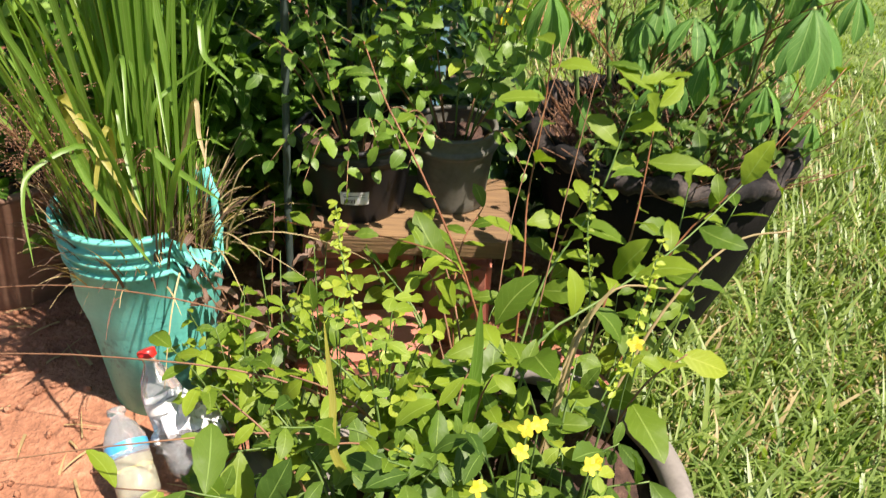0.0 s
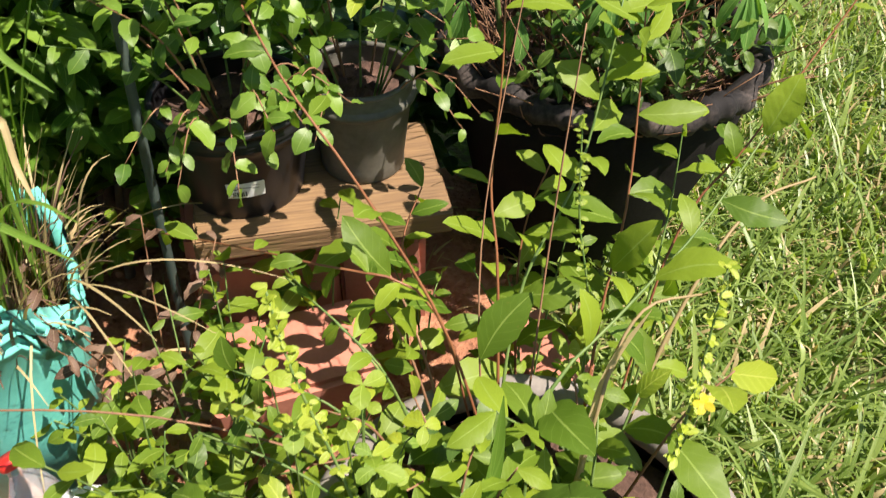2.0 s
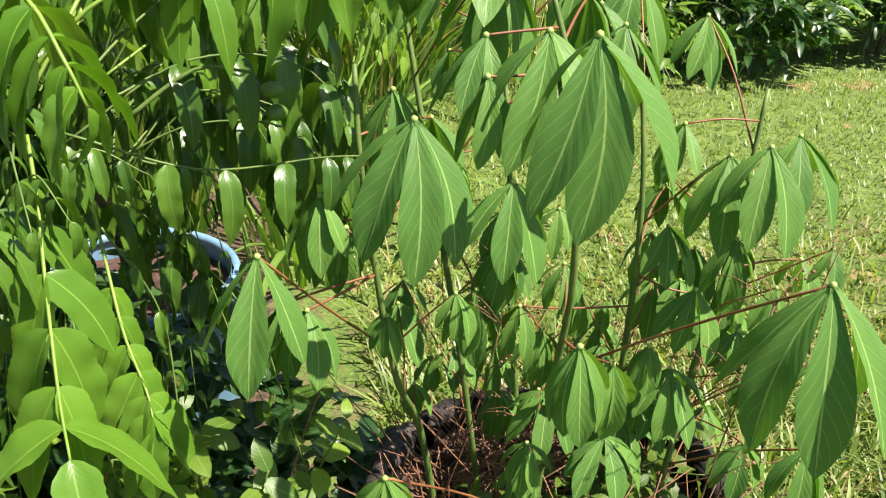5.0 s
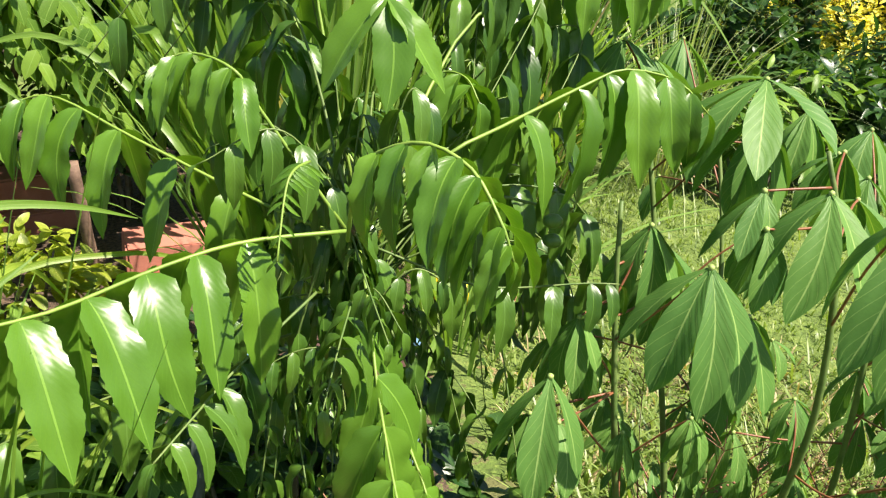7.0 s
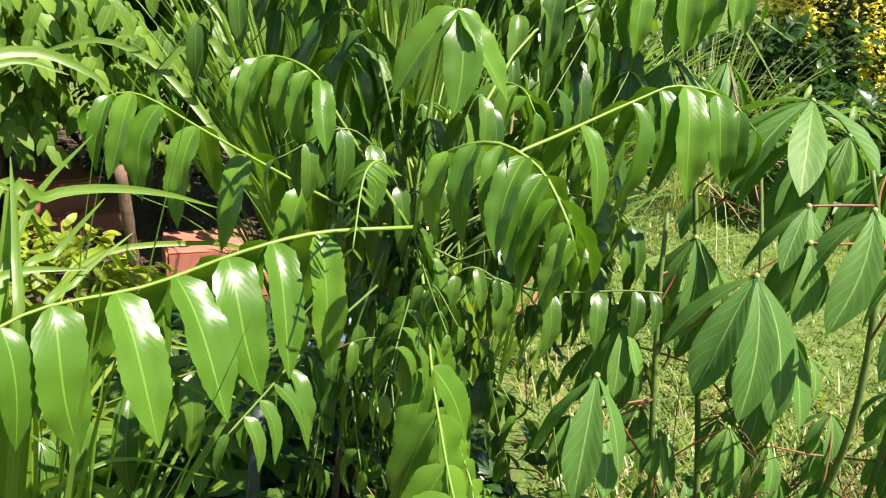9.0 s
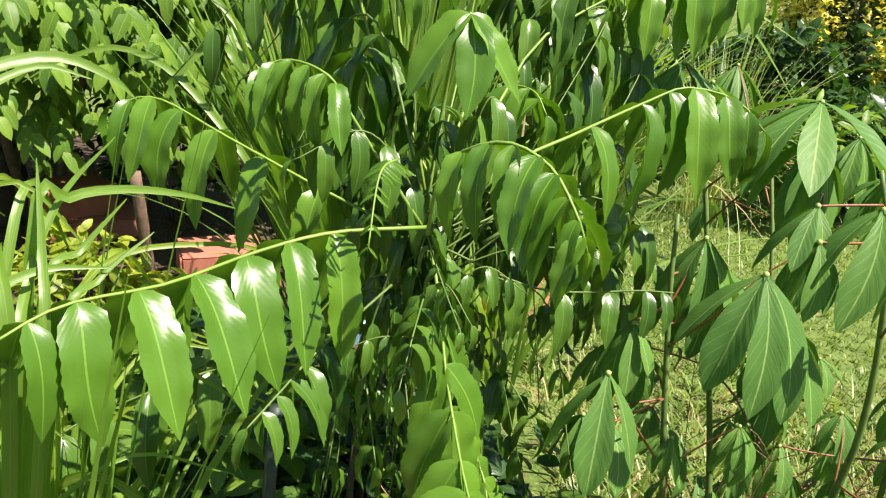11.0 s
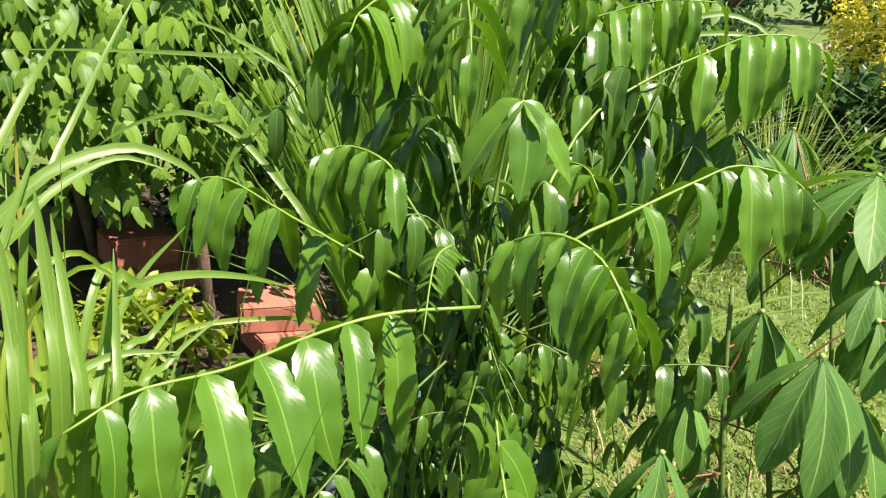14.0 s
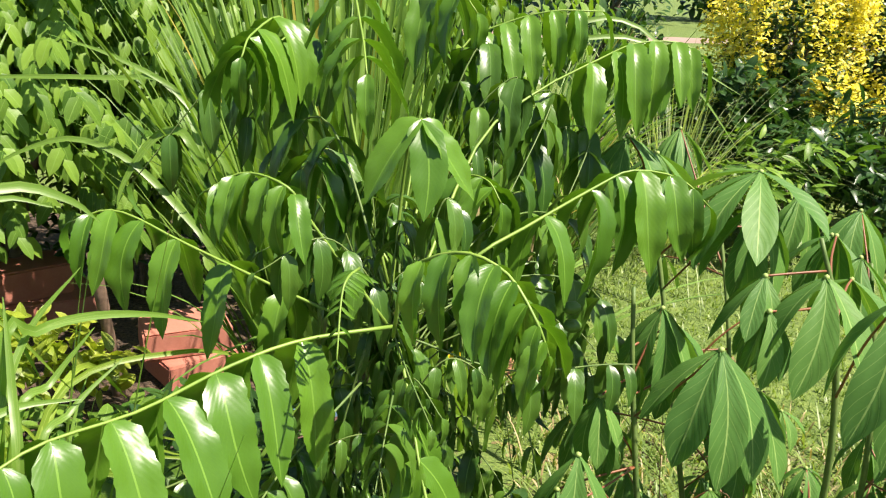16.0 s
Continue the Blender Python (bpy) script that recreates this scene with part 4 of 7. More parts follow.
DEEP_LEAVES = leaf_set("leaf", 7, WEED_DEEP, 1.0, 0.46, "ovate", 37, fold=0.28, bend=0.6, segs=10, tooth=0.05, wave=0.24)
ROSE_LEAVES = leaf_set("leaf", 6, ROSE, 1.0, 0.56, "oval", 8, fold=0.2, bend=0.6, segs=9, tooth=0.04, wave=0.2)
LIME_LEAVES = leaf_set("leaf", 5, LIME_LEAF, 1.0, 0.50, "oval", 9, fold=0.2, bend=0.6, segs=7, tooth=0.05, wave=0.15)
PETALS = leaf_set("petal", 4, PETAL, 1.0, 0.62, "round", 10, fold=0.1, bend=0.5, segs=6, tooth=0.0, wave=0.15)


def three_leaf(tree, points, ways):
    """A short stalk that ends in a few large leaflets hanging together."""
    bm = bmesh.new()
    line = tube(bm, points, 0.0019, 0.0012, 6, 14)
    fr = part("compound_leaf", bm, PLUM_STEM, tree, "stalk ending in three large hanging leaflets")
    for k, (x, y, z, size) in enumerate(ways):
        way = Vector((x, y, z))
        up = Vector((x * 0.3, -0.5, 1.0))
        shared("leaflet", PLUM_STRAIGHT[k % 6], fr, aim(line[-1], way, up) @ Matrix.Scale(size, 4))
    return fr


def young_frond(tree, points, pairs, length, meshes):
    """A young compound leaf: narrow leaflets set like a feather along a short stalk."""
    bm = bmesh.new()
    line = tube(bm, points, 0.0011, 0.0006, 6, 18)
    fr = part("compound_leaf", bm, PLUM_STEM, tree, "young compound leaf with narrow folded leaflets")
    for k in range(pairs):
        q = line[2 + int(16 * k / (pairs - 1))]
        for s in (-1, 1):
            way = Vector((0.85 * s, -0.12, -0.35 - 0.45 * k / pairs))
            up = Vector((0.2 * s, -1.0, 0.7))
            shared("leaflet", meshes[k % len(meshes)], fr, aim(q, way, up) @ Matrix.Scale(length * (1.05 - 0.45 * k / pairs), 4))
    return fr


# ---- the plum sapling ----
plum = thing("plum_sapling", (-0.11, 1.78, drum_at[2] + 0.44), "young plum sapling with glossy drooping compound leaves in a blue drum", "tree")
CROWN = Vector((-0.088, 1.20, 1.03))
bm = bmesh.new()
tube(bm, [(-0.11, 1.78, drum_at[2] + 0.41), (-0.11, 1.66, 0.72), (-0.10, 1.42, 0.90), CROWN], 0.011, 0.0035, 8, 14, 0.05)
part("trunk", bm, BARK, plum, "slim grey-green trunk")
YOUNG_LEAVES = leaf_set("leaflet", 4, PLUM, 1.0, 0.20, "lance", 4, fold=0.45, bend=0.6, segs=8, tooth=0.0, wave=0.05)
frond(plum, [(-0.09, 1.166, 1.041), (-0.16, 1.138, 1.041), (-0.21, 1.104, 1.035), (-0.257, 1.049, 1.031), (-0.304, 1.002, 1.034), (-0.333, 0.966, 1.023)], 7, 0.098, PLUM_LEAVES, start=0.2, seed=1, hang=24.0)
frond(plum, [(-0.092, 1.184, 1.033), (-0.156, 1.192, 1.119), (-0.174, 1.19, 1.147), (-0.21, 1.213, 1.152), (-0.243, 1.217, 1.134)], 6, 0.060, PLUM_LEAVES, start=0.42, seed=2, hang=22.0)
frond(plum, [(-0.096, 1.201, 1.022), (-0.161, 1.227, 1.037), (-0.267, 1.269, 1.072), (-0.335, 1.297, 1.094), (-0.377, 1.303, 1.081)], 6, 0.085, PLUM_LEAVES, start=0.3, seed=3, hang=24.0)
frond(plum, [(-0.091, 1.126, 1.05), (-0.085, 1.095, 1.111), (-0.054, 1.062, 1.139), (-0.025, 1.044, 1.132), (-0.008, 1.021, 1.109), (-0.0, 1.014, 1.089)], 8, 0.059, PLUM_LEAVES, start=0.28, seed=4, hang=26.0)
frond(plum, [(-0.08, 1.185, 1.036), (-0.023, 1.185, 1.095), (0.02, 1.212, 1.112), (0.094, 1.264, 1.137), (0.131, 1.279, 1.149), (0.18, 1.288, 1.14), (0.208, 1.28, 1.116)], 6, 0.094, PLUM_LEAVES, start=0.38, seed=5, hang=22.0)
frond(plum, [(-0.074, 1.226, 1.03), (-0.003, 1.372, 1.147), (0.062, 1.431, 1.194), (0.138, 1.456, 1.232), (0.179, 1.462, 1.25), (0.226, 1.464, 1.253), (0.254, 1.46, 1.241)], 6, 0.092, PLUM_LEAVES, start=0.48, seed=6, hang=22.0)
frond(plum, [(-0.088, 1.306, 1.02), (-0.13, 1.384, 1.185), (-0.131, 1.401, 1.297), (-0.119, 1.304, 1.26), (-0.114, 1.251, 1.229)], 5, 0.085, PLUM_LEAVES, start=0.5, seed=8, hang=30.0)
frond(plum, [(-0.082, 1.226, 0.999), (-0.073, 1.185, 0.968), (-0.065, 1.134, 0.929), (-0.052, 1.067, 0.892), (-0.042, 1.027, 0.874)], 6, 0.055, PLUM_LEAVES, size_end=1.65, start=0.2, seed=9, hang=20.0)
frond(plum, [(-0.063, 1.301, 0.931), (-0.049, 1.255, 0.868), (-0.036, 1.211, 0.834), (-0.019, 1.171, 0.807), (-0.014, 1.149, 0.789)], 6, 0.050, PLUM_LEAVES, size_end=1.55, start=0.3, seed=10, hang=18.0)
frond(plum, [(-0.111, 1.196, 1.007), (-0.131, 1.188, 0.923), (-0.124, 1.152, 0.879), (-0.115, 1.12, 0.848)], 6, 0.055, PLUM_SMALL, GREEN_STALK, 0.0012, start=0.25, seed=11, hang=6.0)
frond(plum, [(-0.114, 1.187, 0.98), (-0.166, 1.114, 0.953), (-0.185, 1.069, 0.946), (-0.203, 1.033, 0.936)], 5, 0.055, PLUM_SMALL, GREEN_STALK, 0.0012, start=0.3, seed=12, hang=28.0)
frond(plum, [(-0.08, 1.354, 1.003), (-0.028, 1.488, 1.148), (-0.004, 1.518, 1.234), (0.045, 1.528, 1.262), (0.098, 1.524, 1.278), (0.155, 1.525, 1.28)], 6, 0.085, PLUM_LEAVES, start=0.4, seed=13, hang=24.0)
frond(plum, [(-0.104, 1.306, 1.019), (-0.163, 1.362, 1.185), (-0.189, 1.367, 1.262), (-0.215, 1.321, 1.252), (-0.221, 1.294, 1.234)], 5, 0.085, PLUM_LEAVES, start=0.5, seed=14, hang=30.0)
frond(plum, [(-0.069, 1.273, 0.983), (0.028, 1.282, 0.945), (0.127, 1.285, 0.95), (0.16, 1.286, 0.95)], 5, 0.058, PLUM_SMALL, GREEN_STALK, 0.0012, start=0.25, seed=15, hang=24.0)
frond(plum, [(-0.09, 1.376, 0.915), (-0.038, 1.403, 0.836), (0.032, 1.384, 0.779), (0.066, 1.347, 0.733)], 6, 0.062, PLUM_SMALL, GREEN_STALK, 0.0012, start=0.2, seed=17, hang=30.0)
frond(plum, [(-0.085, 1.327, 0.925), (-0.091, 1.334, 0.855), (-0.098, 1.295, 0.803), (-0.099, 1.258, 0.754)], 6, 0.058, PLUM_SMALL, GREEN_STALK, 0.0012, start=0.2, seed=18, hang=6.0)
frond(plum, [(-0.089, 1.365, 1.035), (-0.154, 1.454, 1.144), (-0.176, 1.464, 1.237), (-0.194, 1.434, 1.243), (-0.218, 1.395, 1.221)], 4, 0.092, PLUM_LEAVES, start=0.36, seed=40, hang=26.0, r=0.0013)
frond(plum, [(-0.075, 1.413, 1.021), (-0.048, 1.518, 1.174), (-0.041, 1.538, 1.292), (-0.02, 1.511, 1.305), (0.005, 1.479, 1.273)], 4, 0.092, PLUM_LEAVES, start=0.36, seed=41, hang=26.0, r=0.0013)
frond(plum, [(-0.084, 1.312, 1.036), (-0.122, 1.351, 1.09), (-0.142, 1.347, 1.14), (-0.157, 1.318, 1.15), (-0.17, 1.293, 1.138)], 4, 0.092, PLUM_LEAVES, start=0.36, seed=42, hang=26.0, r=0.0013)
frond(plum, [(-0.073, 1.312, 1.036), (-0.033, 1.355, 1.097), (-0.015, 1.343, 1.124), (0.004, 1.322, 1.125), (0.015, 1.306, 1.108)], 4, 0.092, PLUM_LEAVES, start=0.36, seed=43, hang=26.0, r=0.0013)
frond(plum, [(-0.053, 1.459, 1.001), (0.046, 1.57, 1.105), (0.09, 1.588, 1.155), (0.128, 1.567, 1.154)], 5, 0.092, PLUM_LEAVES, start=0.36, seed=44, hang=26.0, r=0.0013)
frond(plum, [(-0.054, 1.402, 0.988), (0.01, 1.468, 1.024), (0.062, 1.504, 1.066), (0.108, 1.506, 1.07)], 5, 0.092, PLUM_LEAVES, start=0.36, seed=45, hang=26.0, r=0.0013)
young_frond(plum, [(-0.117, 1.124, 1.105), (-0.125, 1.098, 1.107), (-0.129, 1.084, 1.097), (-0.131, 1.057, 1.064)], 12, 0.019, YOUNG_LEAVES)
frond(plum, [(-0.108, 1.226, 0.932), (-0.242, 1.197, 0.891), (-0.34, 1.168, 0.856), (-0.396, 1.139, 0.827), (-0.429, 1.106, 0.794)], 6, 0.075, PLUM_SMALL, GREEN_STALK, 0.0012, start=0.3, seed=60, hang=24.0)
three_leaf(plum, [(-0.089, 1.256, 1.027), (-0.081, 1.26, 1.132), (-0.077, 1.237, 1.186), (-0.071, 1.205, 1.201)], [(-0.72, -0.30, -0.66, 0.082), (0.04, -0.60, -0.80, 0.082), (0.72, -0.18, -0.66, 0.080), (0.28, 0.5, -0.6, 0.07)])

# more leaves round the crown, lower and behind, with shade painted into their green
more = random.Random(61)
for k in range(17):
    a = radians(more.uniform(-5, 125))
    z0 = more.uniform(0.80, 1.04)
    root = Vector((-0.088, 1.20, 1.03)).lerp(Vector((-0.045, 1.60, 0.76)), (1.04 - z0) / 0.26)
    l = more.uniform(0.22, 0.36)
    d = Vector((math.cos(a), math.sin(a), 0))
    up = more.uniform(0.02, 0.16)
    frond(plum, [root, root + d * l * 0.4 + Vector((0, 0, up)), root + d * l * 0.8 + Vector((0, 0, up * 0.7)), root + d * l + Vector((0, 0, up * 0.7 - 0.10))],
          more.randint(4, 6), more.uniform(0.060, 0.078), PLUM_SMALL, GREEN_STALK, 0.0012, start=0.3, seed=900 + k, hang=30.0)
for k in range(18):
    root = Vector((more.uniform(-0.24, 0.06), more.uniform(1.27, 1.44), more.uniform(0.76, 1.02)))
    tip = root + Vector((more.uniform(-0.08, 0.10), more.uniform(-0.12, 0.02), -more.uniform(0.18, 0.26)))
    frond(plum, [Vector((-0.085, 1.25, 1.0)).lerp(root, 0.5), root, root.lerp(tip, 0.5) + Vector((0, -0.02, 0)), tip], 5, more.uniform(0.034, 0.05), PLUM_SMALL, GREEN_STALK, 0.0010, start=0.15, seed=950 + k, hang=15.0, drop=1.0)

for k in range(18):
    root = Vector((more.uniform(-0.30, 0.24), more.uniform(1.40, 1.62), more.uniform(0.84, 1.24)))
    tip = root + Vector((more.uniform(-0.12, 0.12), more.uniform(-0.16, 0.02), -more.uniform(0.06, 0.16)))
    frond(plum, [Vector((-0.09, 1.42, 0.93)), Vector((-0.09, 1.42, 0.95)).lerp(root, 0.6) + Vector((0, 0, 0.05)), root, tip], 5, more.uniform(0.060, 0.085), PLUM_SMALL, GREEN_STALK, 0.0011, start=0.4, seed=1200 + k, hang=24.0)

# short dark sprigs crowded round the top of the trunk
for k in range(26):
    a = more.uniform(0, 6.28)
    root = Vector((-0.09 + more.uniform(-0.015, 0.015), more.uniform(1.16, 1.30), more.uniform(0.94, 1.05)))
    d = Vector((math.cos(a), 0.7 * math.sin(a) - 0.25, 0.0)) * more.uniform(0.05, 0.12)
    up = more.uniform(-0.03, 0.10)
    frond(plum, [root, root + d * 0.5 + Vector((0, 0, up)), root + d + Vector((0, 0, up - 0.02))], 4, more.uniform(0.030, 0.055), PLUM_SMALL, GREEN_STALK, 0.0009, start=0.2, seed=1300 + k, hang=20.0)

# two small green fruits on a bare twig
bm = bmesh.new()
tube(bm, [(-0.03, 1.30, 0.98), (0.03, 1.31, 1.02), (0.075, 1.30, 1.02)], 0.0022, 0.0015, 6, 8)
twig = part("fruit_twig", bm, GREEN_STALK, plum, "thin green fruit twig")
for q, r in (((0.090, 1.291, 1.008), 0.0075), ((0.093, 1.293, 0.988), 0.0075)):
    bm = bmesh.new()
    bmesh.ops.create_uvsphere(bm, u_segments=16, v_segments=10, radius=r)
    bmesh.ops.scale(bm, vec=(1.25, 1, 0.92), verts=bm.verts)
    part("fruit", bm, FRUIT, twig, "small round green fruit", m=Matrix.Translation(q))

# ---- cassava in the grow bag ----
STEMS = [[(0.350, 1.250, 0.40), (0.343, 1.235, 0.70), (0.340, 1.215, 0.86), (0.320, 1.22, 1.02), (0.30, 1.24, 1.10)],
         [(0.270, 1.330, 0.40), (0.235, 1.33, 0.60), (0.195, 1.29, 0.72), (0.165, 1.30, 0.92), (0.16, 1.32, 1.02)],
         [(0.330, 1.360, 0.40), (0.290, 1.38, 0.66), (0.255, 1.41, 0.86), (0.23, 1.45, 1.02), (0.22, 1.50, 1.10)],
         [(0.470, 1.330, 0.40), (0.465, 1.325, 0.68), (0.455, 1.33, 0.88), (0.45, 1.38, 1.03)],
         [(0.520, 1.290, 0.40), (0.540, 1.30, 0.66), (0.565, 1.32, 0.82), (0.585, 1.35, 0.98)],
         [(0.405, 1.430, 0.40), (0.375, 1.47, 0.68), (0.37, 1.52, 0.88), (0.36, 1.60, 1.05)]]
cassavas = []
for i, pts in enumerate(STEMS):
    c = thing("cassava_plant", pts[0], ("tall", "slender", "slender", "upright", "leaning", "far")[i] + " cassava plant with red leaf stalks in the grow bag", "plant", "cassava in the bag")
    bm = bmesh.new()
    tube(bm, pts, 0.0046, 0.0022, 8, 20, 0.06)
    part("stem", bm, GREEN_STALK, c, "knobbly green-brown stem")
    cassavas.append((c, spline(pts, 30)))


def cassava_leaf(hub, length, lobes, seed, out=None, droop=66.0):
    """Hangs a leaf on the stem that passes nearest to it."""
    h = Vector(hub)
    best = None
    for c, line in cassavas:
        for q in line:
            flat = math.hypot(q.x - h.x, q.y - h.y)
            d = flat + 0.9 * abs(q.z - h.z + 0.035 + 0.8 * flat)
            if best is None or d < best[0]:
                best = (d, c, q)
    hand_leaf(best[1], hub, best[2], length, lobes, CASSAVA_LOBES, seed, out, droop)


# big leaves that face the way the garden is entered from
for k, (hub, ln, lobes, out, droop) in enumerate((
    ((0.070, 1.153, 0.931), 0.112, 3, (-0.3, -1), 62), ((0.286, 1.070, 0.889), 0.085, 5, (0.2, -1), 66), ((0.434, 1.022, 0.955), 0.145, 5, (-0.2, -1), 62),
    ((0.486, 1.120, 0.807), 0.095, 3, (0.0, -1), 78), ((0.156, 1.105, 0.754), 0.098, 5, (-0.1, -1), 70), ((0.243, 1.220, 0.558), 0.062, 5, (0.0, -1), 64),
    ((0.382, 1.108, 0.674), 0.078, 5, (0.0, -1), 72), ((0.472, 1.096, 0.635), 0.076, 5, (0.0, -1), 60), ((0.464, 1.000, 0.775), 0.100, 5, (0.1, -1), 60),
    ((0.313, 1.321, 0.903), 0.110, 5, (0.5, -1), 58), ((0.179, 1.151, 1.030), 0.120, 5, (-0.2, -1), 60))):
    cassava_leaf(hub, ln, lobes, 100 + k, out, droop)
for k, (hub, ln, lobes, out, droop) in enumerate((
    ((0.194, 1.321, 0.997), 0.115, 5, (-0.1, -1), 66), ((0.273, 1.080, 1.104), 0.125, 5, (-0.2, -1), 62), ((0.287, 1.199, 1.077), 0.110, 5, (-0.6, -1), 48),
    ((0.284, 1.335, 1.106), 0.120, 5, (0.0, -1), 66), ((0.551, 1.433, 1.035), 0.085, 5, (0.3, -1), 55), ((0.493, 1.259, 0.805), 0.080, 5, (0.1, -1), 60),
    ((0.447, 1.247, 0.750), 0.060, 5, (0.1, -1), 70), ((0.231, 1.494, 1.124), 0.115, 5, (0.0, -1), 60), ((0.523, 1.238, 0.963), 0.110, 5, (0.3, -1), 62),
    ((0.515, 1.284, 0.937), 0.100, 5, (-0.5, -1), 58), ((0.444, 1.539, 1.067), 0.105, 5, (0.2, -1), 60))):
    cassava_leaf(hub, ln, lobes, 120 + k, out, droop)
for k, (hub, ln, lobes, out, droop) in enumerate((
    ((0.423, 1.360, 1.043), 0.110, 5, (0.0, -1), 60), ((0.422, 1.420, 1.050), 0.100, 5, (-0.6, -1), 55), ((0.485, 1.471, 1.066), 0.110, 5, (0.5, -1), 52),
    ((0.614, 1.320, 0.940), 0.105, 5, (0.6, -1), 58), ((0.343, 1.715, 1.118), 0.110, 5, (0.2, -1), 56), ((0.289, 1.351, 1.136), 0.135, 5, (-0.9, -0.5), 38),
    ((0.155, 1.156, 0.618), 0.060, 5, (0.0, -1), 66), ((0.325, 1.239, 0.625), 0.060, 5, (0.0, -1), 60), ((0.340, 1.162, 0.608), 0.065, 5, (-0.3, -1), 50),
    ((0.476, 1.277, 0.648), 0.055, 7, (0.0, -1), 25), ((0.550, 1.117, 0.714), 0.085, 5, (0.4, -1), 62), ((0.565, 1.313, 0.829), 0.095, 5, (0.1, -1), 64), ((0.189, 1.48, 1.145), 0.105, 5, (-0.4, -1), 50), ((0.15, 1.302, 0.874), 0.070, 5, (0.0, -1), 66), ((0.337, 1.398, 0.964), 0.080, 5, (0.2, -1), 66))):
    cassava_leaf(hub, ln, lobes, 140 + k, out, droop)
crnd = random.Random(19)
for k in range(26):
    c, line = cassavas[k % 6]
    q = line[crnd.randrange(10, 30)]
    a = crnd.uniform(0, 6.28)
    d = crnd.uniform(0.06, 0.13)
    hub = (q.x + d * math.cos(a), q.y + 0.03 + d * math.sin(a), q.z + crnd.uniform(-0.02, 0.05))
    if hub[1] < 1.12:
        continue
    hand_leaf(c, hub, q, crnd.uniform(0.07, 0.105), 5, CASSAVA_LOBES, 200 + k, None, crnd.uniform(52, 70))

for k in range(46):
    a, r = crnd.uniform(0, 6.28), crnd.uniform(0.06, 0.27)
    hub = Vector((0.41 + r * math.cos(a), 1.315 + r * math.sin(a) * 0.9, crnd.uniform(0.52, 0.86)))
    if math.hypot(hub.x - 0.2, hub.y - 1.0) < 0.12:
        continue
    near_stem = min(((math.hypot(q.x - hub.x, q.y - hub.y) + abs(q.z - hub.z + 0.08), i, q) for i, (c, line) in enumerate(cassavas) for q in line), key=lambda e: e[0])
    if near_stem[0] > 0.22:
        continue
    hand_leaf(cassavas[near_stem[1]][0], hub, near_stem[2], crnd.uniform(0.05, 0.088), 5, CASSAVA_LOBES, 260 + k, (crnd.uniform(-0.8, 0.8), -1), crnd.uniform(45, 70), 0.0009)
for w, (cx, cy) in enumerate(((0.31, 1.23), (0.37, 1.19), (0.44, 1.18), (0.52, 1.24), (0.42, 1.32), (0.50, 1.36))):
    plant = thing("bag_weed", (cx, cy, 0.405), "small leafy weed on the soil of the grow bag", "plant", "weeds of the bag")
    for s in range(7):
        a = crnd.uniform(0, 6.28)
        b = Vector((cx, cy, 0.40))
        tip = b + Vector((0.10 * math.cos(a), 0.09 * math.sin(a) - 0.02, crnd.uniform(0.07, 0.20)))
        leafy_stem(plant, [b, b.lerp(tip, 0.5) + Vector((0, 0, 0.03)), tip], 9, crnd.uniform(0.035, 0.058), DEEP_LEAVES, GREEN_STALK, 0.0014, 1500 + 10 * w + s, 0.2, 72, 0.05)

# dry brushwood round the cassava stems
brush = random.Random(23)
bm = bmesh.new()
for _ in range(540):
    a, r = brush.uniform(0, 6.28), 0.20 * math.sqrt(brush.random())
    p = Vector((0.41 + r * math.cos(a), 1.325 + r * math.sin(a), 0.405))
    b = brush.uniform(0, 6.28)
    l = brush.uniform(0.05, 0.20)
    tip = p + Vector((l * 0.8 * math.cos(b), l * 0.8 * math.sin(b), l * brush.uniform(0.3, 1.1)))
    tube(bm, [p, p.lerp(tip, 0.5) + Vector([brush.uniform(-0.012, 0.012) for _ in range(3)]), tip], 0.0012, 0.0006, 4, 3)
tagged(part("brushwood", bm, BROWN_STALK, None, m=Matrix.Identity(4)), "dry reddish brown twigs on the soil of the grow bag", "twigs", kind="stuff")

# thin reddish seed heads in the bag, the bucket and the clay
def seed_head(base, height, lean, seed):
    rnd = random.Random(seed)
    bm = bmesh.new()
    top = Vector(base) + Vector((lean[0], lean[1], height))
    line = tube(bm, [base, Vector(base).lerp(top, 0.5) + Vector((lean[0] * 0.2, 0, 0.02)), top], 0.0011, 0.0006, 4, 10)
    for k in range(16):
        q = line[rnd.randrange(5, 11)]
        tip = q + Vector((rnd.uniform(-0.045, 0.045), rnd.uniform(-0.045, 0.045), rnd.uniform(0.0, 0.05)))
        tube(bm, [q, q.lerp(tip, 0.6) + Vector((0, 0, 0.006)), tip], 0.0005, 0.0004, 3, 3)
        for u in (0.6, 0.8, 1.0):
            m = Matrix.Translation(q.lerp(tip, u))
            bmesh.ops.create_icosphere(bm, subdivisions=1, radius=rnd.uniform(0.0010, 0.0017), matrix=m)
    ob = part("seed_head", bm, BROWN_STALK, None, m=Matrix.Identity(4))
    return tagged(ob, "thin dry seed head with tiny reddish beads", "grass", "dry seed heads")


